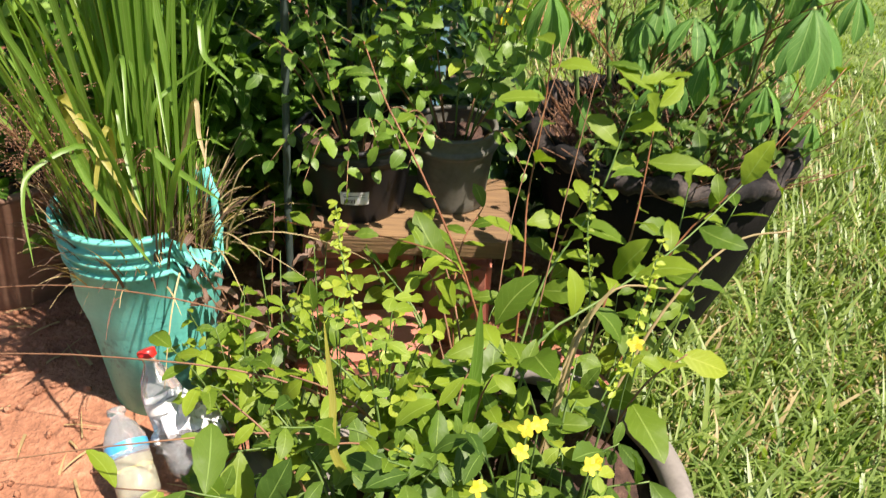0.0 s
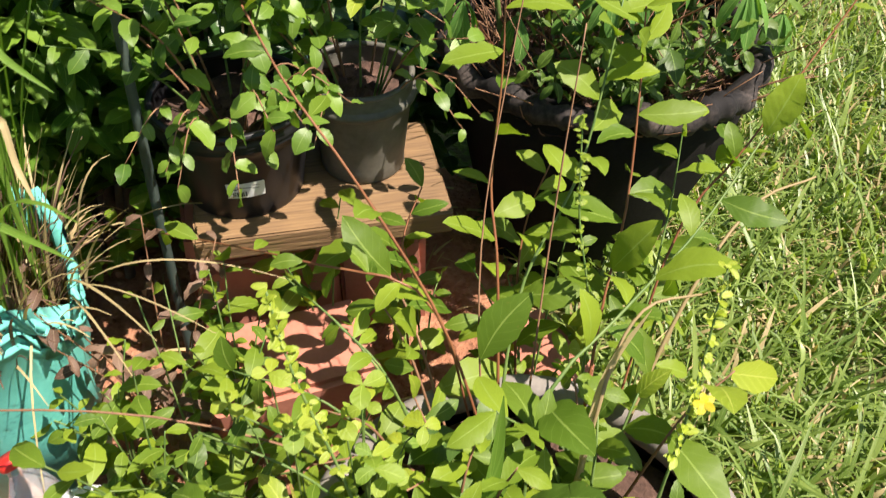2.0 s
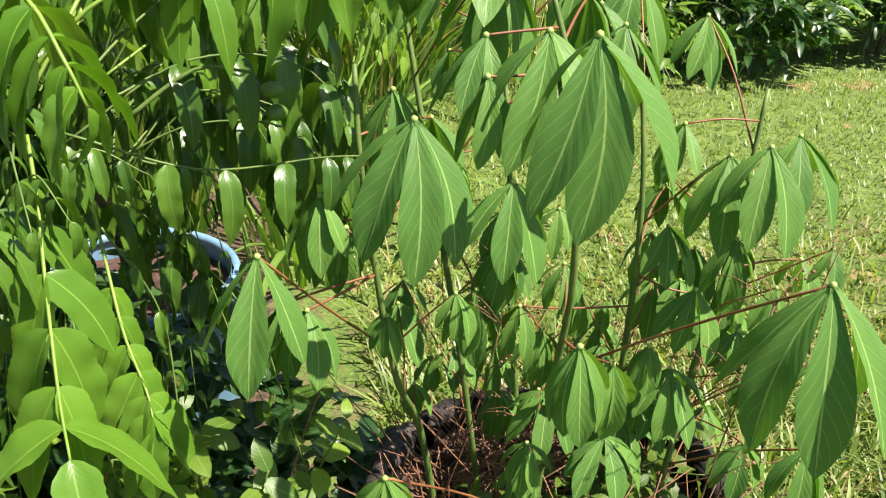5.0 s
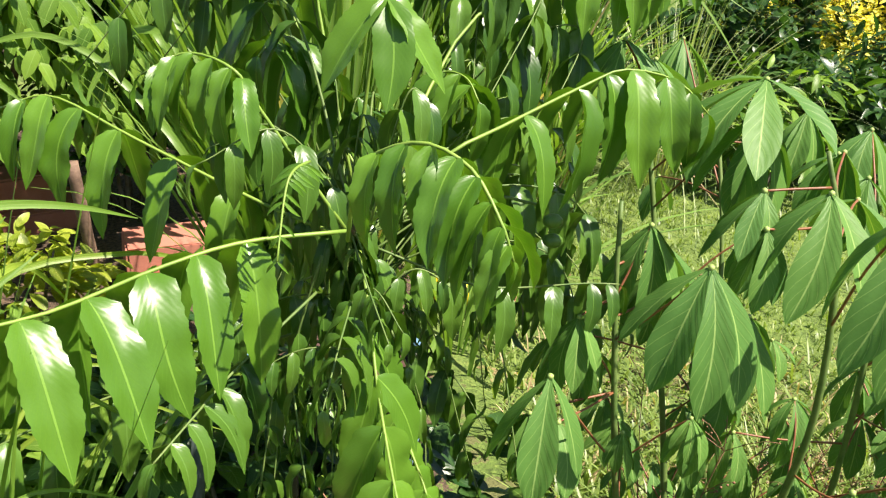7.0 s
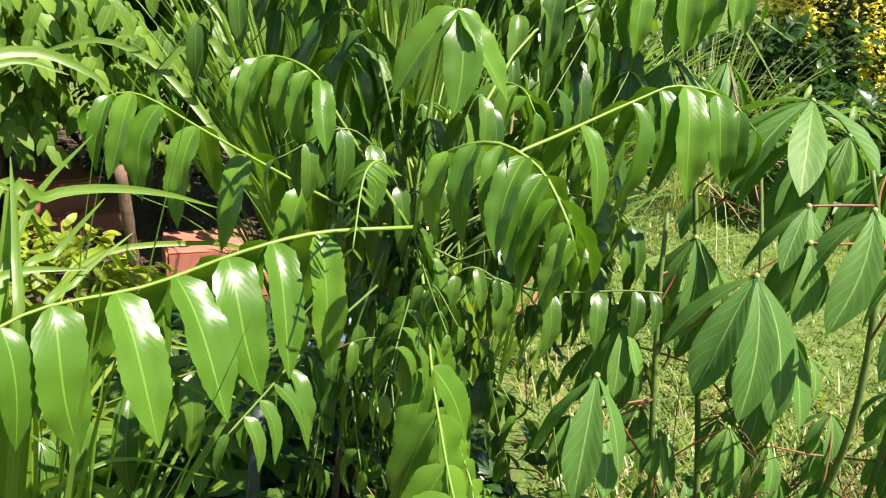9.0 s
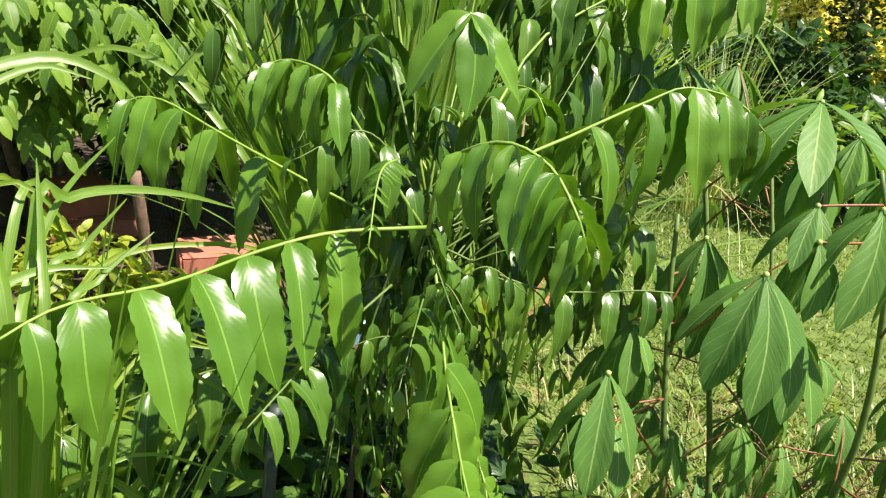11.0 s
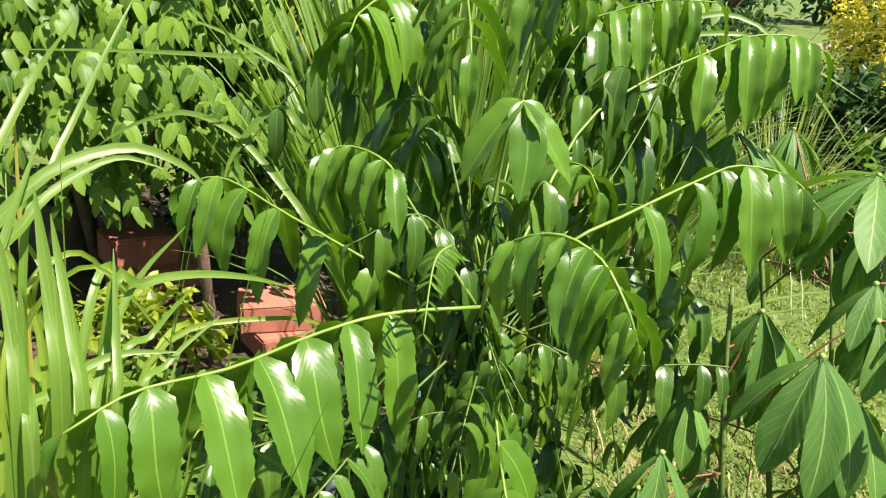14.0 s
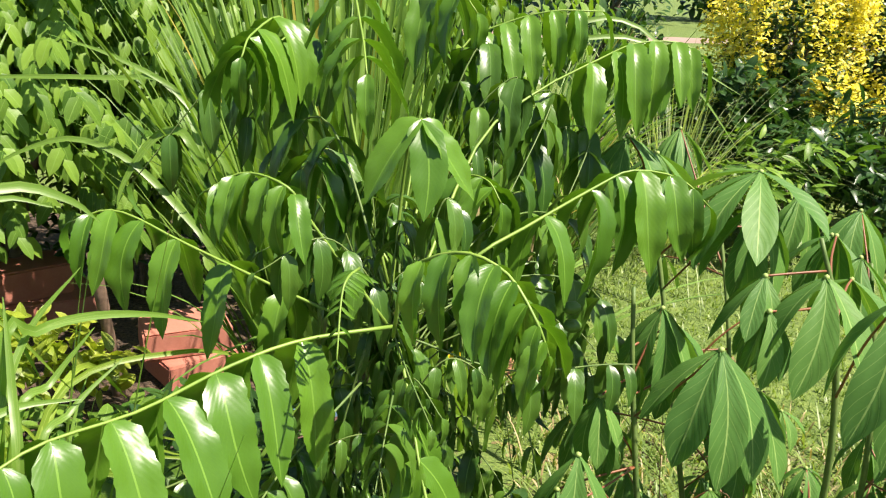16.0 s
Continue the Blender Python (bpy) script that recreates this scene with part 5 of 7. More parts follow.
hr = random.Random(71)
for k in range(26):
    if k < 11:
        a = hr.uniform(0, 6.28)
        p = (0.41 + 0.17 * math.cos(a), 1.325 + 0.17 * math.sin(a), 0.40)
        seed_head(p, hr.uniform(0.22, 0.48), (hr.uniform(-0.05, 0.08), hr.uniform(-0.08, 0.02)), 1000 + k)
    else:
        p = (hr.uniform(-0.50, -0.36), hr.uniform(0.98, 1.09), 0.38)
        seed_head(p, hr.uniform(0.14, 0.30), (hr.uniform(-0.20, 0.04), hr.uniform(-0.10, 0.02)), 1000 + k)

# ---- weeds in and round the front tub ----
WEED_STEMS = [
    ([(0.10, 0.775, 0.29), (0.058, 0.835, 0.45), (-0.007, 0.900, 0.581), (-0.056, 0.950, 0.657), (-0.085, 0.985, 0.72)], 5, 0.055, RED_STALK, 0.0019, 0.30),
    ([(0.115, 0.80, 0.29), (0.127, 0.885, 0.463), (0.130, 0.935, 0.530), (0.143, 0.966, 0.634), (0.150, 0.997, 0.72)], 9, 0.082, RED_STALK, 0.0018, 0.22),
    ([(0.105, 0.78, 0.29), (0.150, 0.875, 0.430), (0.215, 0.925, 0.525), (0.250, 0.968, 0.62), (0.27, 1.0, 0.69)], 13, 0.088, GREEN_STALK, 0.0022, 0.25),
    ([(0.190, 0.76, 0.29), (0.228, 0.84, 0.425), (0.265, 0.900, 0.505), (0.285, 0.960, 0.61), (0.29, 0.99, 0.68)], 14, 0.088, RED_STALK, 0.0019, 0.22),
    ([(0.09, 0.80, 0.29), (0.048, 0.850, 0.468), (-0.053, 0.905, 0.486), (-0.192, 1.085, 0.385), (-0.310, 1.17, 0.355)], 13, 0.055, RED_STALK, 0.0016, 0.2),
    ([(0.22, 0.76, 0.29), (0.302, 0.860, 0.490), (0.374, 0.890, 0.575), (0.469, 0.935, 0.681), (0.50, 0.95, 0.72)], 4, 0.046, RED_STALK, 0.0016, 0.2),
    ([(0.09, 0.66, 0.29), (0.124, 0.722, 0.452), (0.205, 0.771, 0.494), (0.301, 0.824, 0.539), (0.41, 0.900, 0.611)], 13, 0.085, GREEN_STALK, 0.0022, 0.2),
]
weeds = thing("tub_weed", (0.095, 0.635, 0.30), "tall leafy weed with reddish stems growing from the tub", "plant", "weeds of the tub")
for k, (pts, n, ln, mat, r, st0) in enumerate(WEED_STEMS):
    leafy_stem(weeds, pts, n, ln, WEED_LEAVES, mat, r, 300 + k, st0, 62, 0.05)
shared("leaf", WEED_LEAVES[0], weeds, aim((0.088, 0.800, 0.430), (0.052, 0.005, 0.085), (-0.5, -0.8, 0.5)) @ Matrix.Scale(0.085, 4))

for k, (pts, n, ln, mat) in enumerate((
    ([(0.27, 0.80, 0.10), (0.30, 0.87, 0.36), (0.335, 0.93, 0.47), (0.35, 0.97, 0.56)], 11, 0.080, GREEN_STALK),
    ([(0.30, 0.86, 0.10), (0.36, 0.93, 0.30), (0.40, 0.97, 0.42), (0.43, 0.99, 0.50)], 11, 0.075, GREEN_STALK),
    ([(0.17, 0.86, 0.12), (0.17, 0.93, 0.34), (0.19, 0.98, 0.43), (0.22, 1.00, 0.50)], 11, 0.075, RED_STALK),
    ([(0.05, 0.88, 0.12), (0.04, 0.93, 0.36), (0.05, 0.99, 0.42), (0.08, 1.03, 0.46)], 10, 0.068, RED_STALK))):
    tall = thing("tall_weed", pts[0], "tall green weed with broad pointed leaves beside the grow bag", "plant", "tall weeds")
    leafy_stem(tall, pts, n, ln, WEED_LEAVES, mat, 0.0018, 340 + k, 0.25, 64, 0.05)

MIXED_WEED = WEED_LEAVES + WEED_LEAVES + LIME_LEAVES[:2]
wr = random.Random(33)
for w, (cx, cy, count, lean, lab) in enumerate((
    (0.02, 0.66, 17, (-0.55, 0.10), "low spreading weed with pale green oval leaves"), (0.10, 0.56, 15, (-0.05, -0.25), "bushy weed with green toothed leaves"),
    (0.13, 0.60, 6, (-0.1, 0.0), "bushy weed leaning out over the rim"), (0.06, 0.74, 13, (-0.35, 0.25), "leafy weed between the tub and the bucket"),
    (0.17, 0.69, 6, (0.05, 0.25), "leafy weed leaning over the rim of the tub"), (-0.06, 0.53, 15, (-0.55, -0.15), "leafy weed hanging over the rim of the tub"))):
    plant = thing("tub_weed", (cx, cy, 0.295), lab, "plant", "weeds of the tub")
    for s in range(count):
        a = wr.uniform(0, 6.28)
        r0 = 0.05 * wr.random()
        b = Vector((cx + r0 * math.cos(a), cy + r0 * math.sin(a), 0.285))
        reach = wr.uniform(0.06, 0.19)
        tip = b + Vector((reach * (math.cos(a) * 0.8 + lean[0]), reach * (math.sin(a) * 0.8 + lean[1]), wr.uniform(0.08, 0.21)))
        leafy_stem(plant, [b, b.lerp(tip, 0.5) + Vector((0, 0, 0.045)), tip], wr.randint(5, 8), wr.choice((0.034, 0.046, 0.058, 0.070, 0.086)) * wr.uniform(0.85, 1.15), (DEEP_LEAVES if cy < 0.64 and s % 3 else MIXED_WEED),
                   wr.choice((GREEN_STALK, GREEN_STALK, BROWN_STALK)), 0.0018, 400 + 20 * w + s, 0.25, 72, 0.05)

# a ground weed before the bucket and along the block
for w, (cx, cy, count, spread) in enumerate(((-0.20, 0.86, 12, 0.14), (-0.16, 0.96, 8, 0.10), (-0.12, 0.74, 13, 0.13), (0.20, 0.93, 7, 0.10), (-0.13, 0.57, 14, 0.12), (-0.25, 0.83, 7, 0.08), (-0.30, 0.93, 7, 0.08), (0.30, 1.02, 6, 0.08), (-0.04, 1.09, 5, 0.07), (0.09, 1.06, 5, 0.08))):
    gz0 = ground_height(cx, cy)
    plant = thing("ground_weed", (cx, cy, gz0), "leafy green weed growing from the clay beside the tub", "plant", "weeds on the ground")
    for s in range(count):
        a = wr.uniform(0, 6.28)
        tip = Vector((cx + spread * math.cos(a) * wr.uniform(0.4, 1.1), cy + spread * math.sin(a) * wr.uniform(0.4, 1.1), gz0 + wr.uniform(0.12, 0.32)))
        b = Vector((cx, cy, gz0 - 0.01))
        leafy_stem(plant, [b, b.lerp(tip, 0.5) + Vector((0, 0, 0.05)), tip], wr.randint(5, 8), wr.choice((0.034, 0.046, 0.058, 0.072)), (DEEP_LEAVES if cy < 0.75 else WEED_LEAVES), GREEN_STALK, 0.0017, 600 + 20 * w + s, 0.25, 72, 0.05)


# brown withered plant beside the torn bucket
DEAD_LEAVES = leaf_set("leaf", 4, DEAD_LEAF, 1.0, 0.45, "oval", 17, fold=0.5, bend=1.0, segs=7, tooth=0.03, wave=0.3)
dead = thing("withered_plant", (-0.25, 1.0, ground_height(-0.25, 1.0)), "withered plant with brown leaves beside the bucket", "plant")
for s in range(12):
    a = wr.uniform(0, 6.28)
    b = Vector((-0.25, 1.0, ground_height(-0.25, 1.0) - 0.01))
    tip = b + Vector((0.10 * math.cos(a), 0.09 * math.sin(a), wr.uniform(0.16, 0.36)))
    leafy_stem(dead, [b, b.lerp(tip, 0.5) + Vector((0, 0, 0.03)), tip], 7, wr.uniform(0.035, 0.06), DEAD_LEAVES, BROWN_STALK, 0.0016, 1600 + s, 0.3, 70, 0.3)

# yellow flowers
def flower(at, size, seed):
    rnd = random.Random(seed)
    fl = thing("yellow_flower", (at[0], at[1], at[2]), "small yellow wild flower with five petals", "flower", "yellow flowers")
    bm = bmesh.new()
    root = (at[0] + rnd.uniform(-0.02, 0.02), at[1] + 0.02, 0.30)
    tube(bm, [root, (at[0], at[1] + 0.01, (at[2] + 0.30) / 2), at], 0.0012, 0.0009, 5, 6)
    part("stalk", bm, GREEN_STALK, fl)
    face = Vector((rnd.uniform(-0.5, 0.5), -0.7, 0.8)).normalized()
    x = face.cross(Vector((0, 0, 1))).normalized()
    y = face.cross(x)
    for k in range(5):
        a = math.tau * k / 5 + rnd.uniform(-0.3, 0.3)
        way = x * math.cos(a) + y * math.sin(a) + face * rnd.uniform(0.0, 0.8)
        shared("petal", rnd.choice(PETALS), fl, aim(at, way, face) @ Matrix.Scale(size, 4))


for k, q in enumerate(((0.097, 0.539, 0.520), (0.09, 0.518, 0.512), (0.157, 0.511, 0.507), (0.150, 0.500, 0.515), (0.214, 0.638, 0.540), (0.05, 0.485, 0.50), (0.112, 0.560, 0.505))):
    flower(q, 0.0095, 50 + k)

# spikes of small yellow-green pods
def pod_spike(points, seed):
    rnd = random.Random(seed)
    sp = thing("pod_spike", points[0], "thin stalk set with small yellow-green pods", "plant", "pod spikes")
    bm = bmesh.new()
    line = tube(bm, points, 0.0016, 0.0008, 6, 24)
    part("stalk", bm, GREEN_STALK, sp)
    v, f, uv = leaf_arrays(1.0, 0.55, "round", 0.3, 0.3, 5, 0.0, 0.1)
    pods = Pile()
    for i in range(9, 25):
        for _ in range(4):
            way = Vector((rnd.gauss(0, 1), rnd.gauss(0, 1), rnd.gauss(0.2, 0.6)))
            pods.add(v, f, uv, aim(line[i] + Vector([rnd.uniform(-0.002, 0.002) for _ in range(3)]), way, (0, -0.4, 1)) @ Matrix.Scale(rnd.uniform(0.006, 0.012), 4))
    tagged(place(new("seed_coat", pods.mesh("seed_coat", LIME_LEAF)), sp, Matrix.Identity(4)), kind="stuff")


pod_spike([(0.17, 0.60, 0.29), (0.196, 0.628, 0.47), (0.215, 0.655, 0.545), (0.235, 0.69, 0.63)], 61)
pod_spike([(-0.03, 0.62, 0.29), (-0.055, 0.655, 0.47), (-0.085, 0.70, 0.58), (-0.095, 0.73, 0.64)], 62)
pod_spike([(0.20, 0.78, 0.20), (0.21, 0.83, 0.42), (0.20, 0.87, 0.53), (0.205, 0.91, 0.62)], 63)

# dry stalks: a bent grass head, pale straws and thin seed stalks
dry = thing("dry_stalks", (0.12, 0.62, 0.30), "thin dry stalks and pale straws standing among weeds", "plant")
for pts, r in (([(0.13, 0.66, 0.29), (0.16, 0.694, 0.455), (0.186, 0.728, 0.504), (0.219, 0.748, 0.531), (0.274, 0.757, 0.524)], 0.0022),
               ([(0.2, 0.72, 0.29), (0.29, 0.80, 0.45), (0.38, 0.86, 0.52), (0.46, 0.88, 0.53)], 0.0024),
               ([(0.04, 0.70, 0.29), (-0.12, 0.62, 0.42), (-0.30, 0.58, 0.44), (-0.48, 0.57, 0.41)], 0.0014),
               ([(0.02, 0.72, 0.29), (-0.16, 0.70, 0.42), (-0.36, 0.70, 0.45), (-0.55, 0.72, 0.43)], 0.0014),
               ([(0.02, 0.76, 0.29), (-0.20, 0.80, 0.42), (-0.42, 0.84, 0.44), (-0.62, 0.88, 0.40)], 0.0013),
               ([(0.10, 0.70, 0.29), (0.155, 0.83, 0.55), (0.19, 0.90, 0.72)], 0.0012), ([(0.08, 0.72, 0.29), (0.10, 0.86, 0.52), (0.17, 0.99, 0.75)], 0.0012)):
    bm = bmesh.new()
    tube(bm, pts, r, r * 0.5, 6, 14)
    part("stalk", bm, STRAW if r > 0.002 else BROWN_STALK, dry)

# ---- plants of the two nursery pots ----
for k, (cx, cy, base, n, lab) in enumerate(((-0.118, 1.200, 0.465, 13, "young rose bush with light green leaves in a black pot"), (0.040, 1.215, 0.465, 13, "young rose bush with light green leaves in a grey pot"))):
    plant = thing("rose_bush", (cx, cy, base), lab, "plant", "potted roses")
    for s in range(n):
        a = wr.uniform(0, 6.28)
        reach = wr.uniform(0.06, 0.19)
        b = Vector((cx + 0.02 * math.cos(a), cy + 0.02 * math.sin(a), base - 0.01))
        tip = b + Vector((reach * math.cos(a), reach * math.sin(a) * 0.8 - 0.01, wr.uniform(0.12, 0.30)))
        leafy_stem(plant, [b, b.lerp(tip, 0.5) + Vector((0, 0, 0.04)), tip], wr.randint(9, 13), wr.uniform(0.034, 0.052), ROSE_LEAVES, wr.choice((BROWN_STALK, GREEN_STALK)), 0.0017, 800 + 20 * k + s, 0.35, 70, 0.12)


    for s in range(7):
        a = wr.uniform(3.3, 6.1)
        b = Vector((cx + 0.03 * math.cos(a), cy + 0.03 * math.sin(a), base - 0.01))
        tip = b + Vector((0.13 * math.cos(a), 0.12 * math.sin(a), wr.uniform(0.0, 0.09)))
        leafy_stem(plant, [b, b.lerp(tip, 0.5) + Vector((0, 0, 0.06)), tip], wr.randint(5, 8), wr.uniform(0.034, 0.050), ROSE_LEAVES, BROWN_STALK, 0.0014, 840 + 20 * k + s, 0.4, 70, 0.12)
    tip = Vector((0.068, 1.160, 0.725)) if k else Vector((-0.03, 1.150, 0.66))
    b = Vector((cx, cy, base - 0.01))
    leafy_stem(plant, [b, b.lerp(tip, 0.5) + Vector((-0.01, 0, 0.02)), tip], 11, 0.048, ROSE_LEAVES[:3] + LIME_LEAVES[:1], GREEN_STALK, 0.0018, 880 + k, 0.35, 75, 0.0, label="tall light green shoot")

# ---- broad grasses ----
def grass_clump(name, at, count, height, width, spread, material, label, seed, kind="", lean=(0, 0), radius=0.06, old=None, old_share=0.0, near=0, arch=1.0):
    """A tussock of long blades that rise and arch over; the first few are parts of their own."""
    rnd = random.Random(seed)
    clump = thing(name, at, label, "grass")
    piles = {True: Pile(), False: Pile()}
    for k in range(count):
        a = rnd.uniform(0, 6.28)
        r = radius * math.sqrt(rnd.random())
        root = Vector((at[0] + r * math.cos(a), at[1] + r * math.sin(a), at[2] - 0.01))
        h = height * rnd.uniform(0.55, 1.1)
        out = spread * rnd.random() ** 0.8
        way = Vector((math.cos(a) * out + lean[0] * rnd.random(), math.sin(a) * out + lean[1] * rnd.random(), 0))
        w = width * rnd.uniform(0.6, 1.3)
        segs = 10
        tipdrop = arch * rnd.uniform(0.0, 0.55) * out
        twist = rnd.uniform(-0.8, 0.8)
        v, uv = [], []
        side0 = Vector((-math.sin(a + twist), math.cos(a + twist), 0))
        fold = 0.35
        for i in range(segs + 1):
            t = i / segs
            p = root + way * (t ** 1.7) + Vector((0, 0, h * (t - tipdrop / max(h, 0.1) * t ** 3.2)))
            ww = 0.5 * w * (0.55 + 0.9 * t if t < 0.5 else 1.0) * (1 - t ** 3) + 0.0004
            nrm = Vector((math.cos(a), math.sin(a), 0.3))
            for s in (-1, 0, 1):
                v.append(p + side0 * s * ww + nrm * (abs(s) * ww * fold))
                uv.append((0.5 + 0.5 * s, t))
        f = []
        for i in range(segs):
            b = i * 3
            f += [(b, b + 1, b + 4, b + 3), (b + 1, b + 2, b + 5, b + 4)]
        dead = rnd.random() < old_share
        if k < near:
            va = np.array(v) - np.array(at)
            shared("blade", mesh_of("blade", va, f, np.array(uv), old if dead else material), clump, Matrix.Translation(at))
        else:
            piles[dead].add(np.array(v) - np.array(at), f, np.array(uv))
    for dead, p in piles.items():
        if p.n:
            tagged(shared("tussock", p.mesh("tussock", old if dead else material), clump, Matrix.Translation(at)), kind="stuff")
    return clump


bucket_grass = grass_clump("bucket_grass", (BUCKET_AT[0], BUCKET_AT[1], BUCKET_AT[2] + BUCKET_H * 0.62), 70, 0.80, 0.0085, 0.28, BLADE, "tall broad-bladed grass growing out of a turquoise bucket", 81,
            radius=0.09, old=BLADE_OLD, old_share=0.03, near=120, arch=1.5, lean=(-0.10, 0.06))
lemon_grass = grass_clump("lemon_grass", (-0.19, 2.38, ground_height(-0.19, 2.38)), 340, 1.42, 0.021, 0.40, LEMON_BLADE, "large clump of tall lemon grass behind the sapling", 82, radius=0.11, old=BLADE_OLD, old_share=0.05, near=120, arch=1.4, lean=(-0.14, 0))
grass_clump("fountain_grass", (1.45, 4.55, 0.0), 230, 1.15, 0.0050, 0.95, PALE_BLADE, "fine grey-green fountain grass tussock on the lawn", 83, radius=0.14, old=STRAW, old_share=0.06, arch=2.7)
grass_clump("lemon_grass", (0.66, 4.5, 0.0), 420, 1.25, 0.018, 0.95, LEMON_BLADE, "clump of lemon grass at the far edge of the lawn", 84, radius=0.34, old=STRAW, old_share=0.10, arch=1.5)
grass_clump("lemon_grass", (0.22, 2.75, ground_height(0.22, 2.75)), 60, 1.12, 0.018, 0.95, LEMON_BLADE, "lower clump of lemon grass arching over the lawn", 86, radius=0.18, old=STRAW, old_share=0.08, near=40, arch=1.6)
grass_clump("dry_tuft", (-0.34, 1.06, BUCKET_AT[2] + 0.26), 26, 0.19, 0.0035, 0.24, STRAW, "dry straw hanging over the torn side of the bucket", 85, radius=0.04, arch=2.5, near=60)

# single long blades that arch out of the bucket and the lemon grass
def long_blade(clump, points, width, material):
    line = spline(points, 22)
    at = WORLD_OF[clump.name].translation
    v, f, uv = [], [], []
    for i, q in enumerate(line):
        t = i / 22
        d = (line[min(i + 1, 22)] - line[max(i - 1, 0)]).normalized()
        s = d.cross(Vector((0.25, -0.85, 0.45))).normalized()
        n = s.cross(d)
        w = 0.5 * width * min(1.0, 0.45 + 1.6 * t) * (1 - t ** 4) + 0.0003
        for k in (-1, 0, 1):
            v.append(q - at + s * k * w + n * abs(k) * w * 0.3)
            uv.append((0.5 + 0.5 * k, t))
    for i in range(22):
        b = i * 3
        f += [(b, b + 1, b + 4, b + 3), (b + 1, b + 2, b + 5, b + 4)]
    shared("blade", mesh_of("blade", np.array(v), f, np.array(uv), material), clump, Matrix.Translation(at))


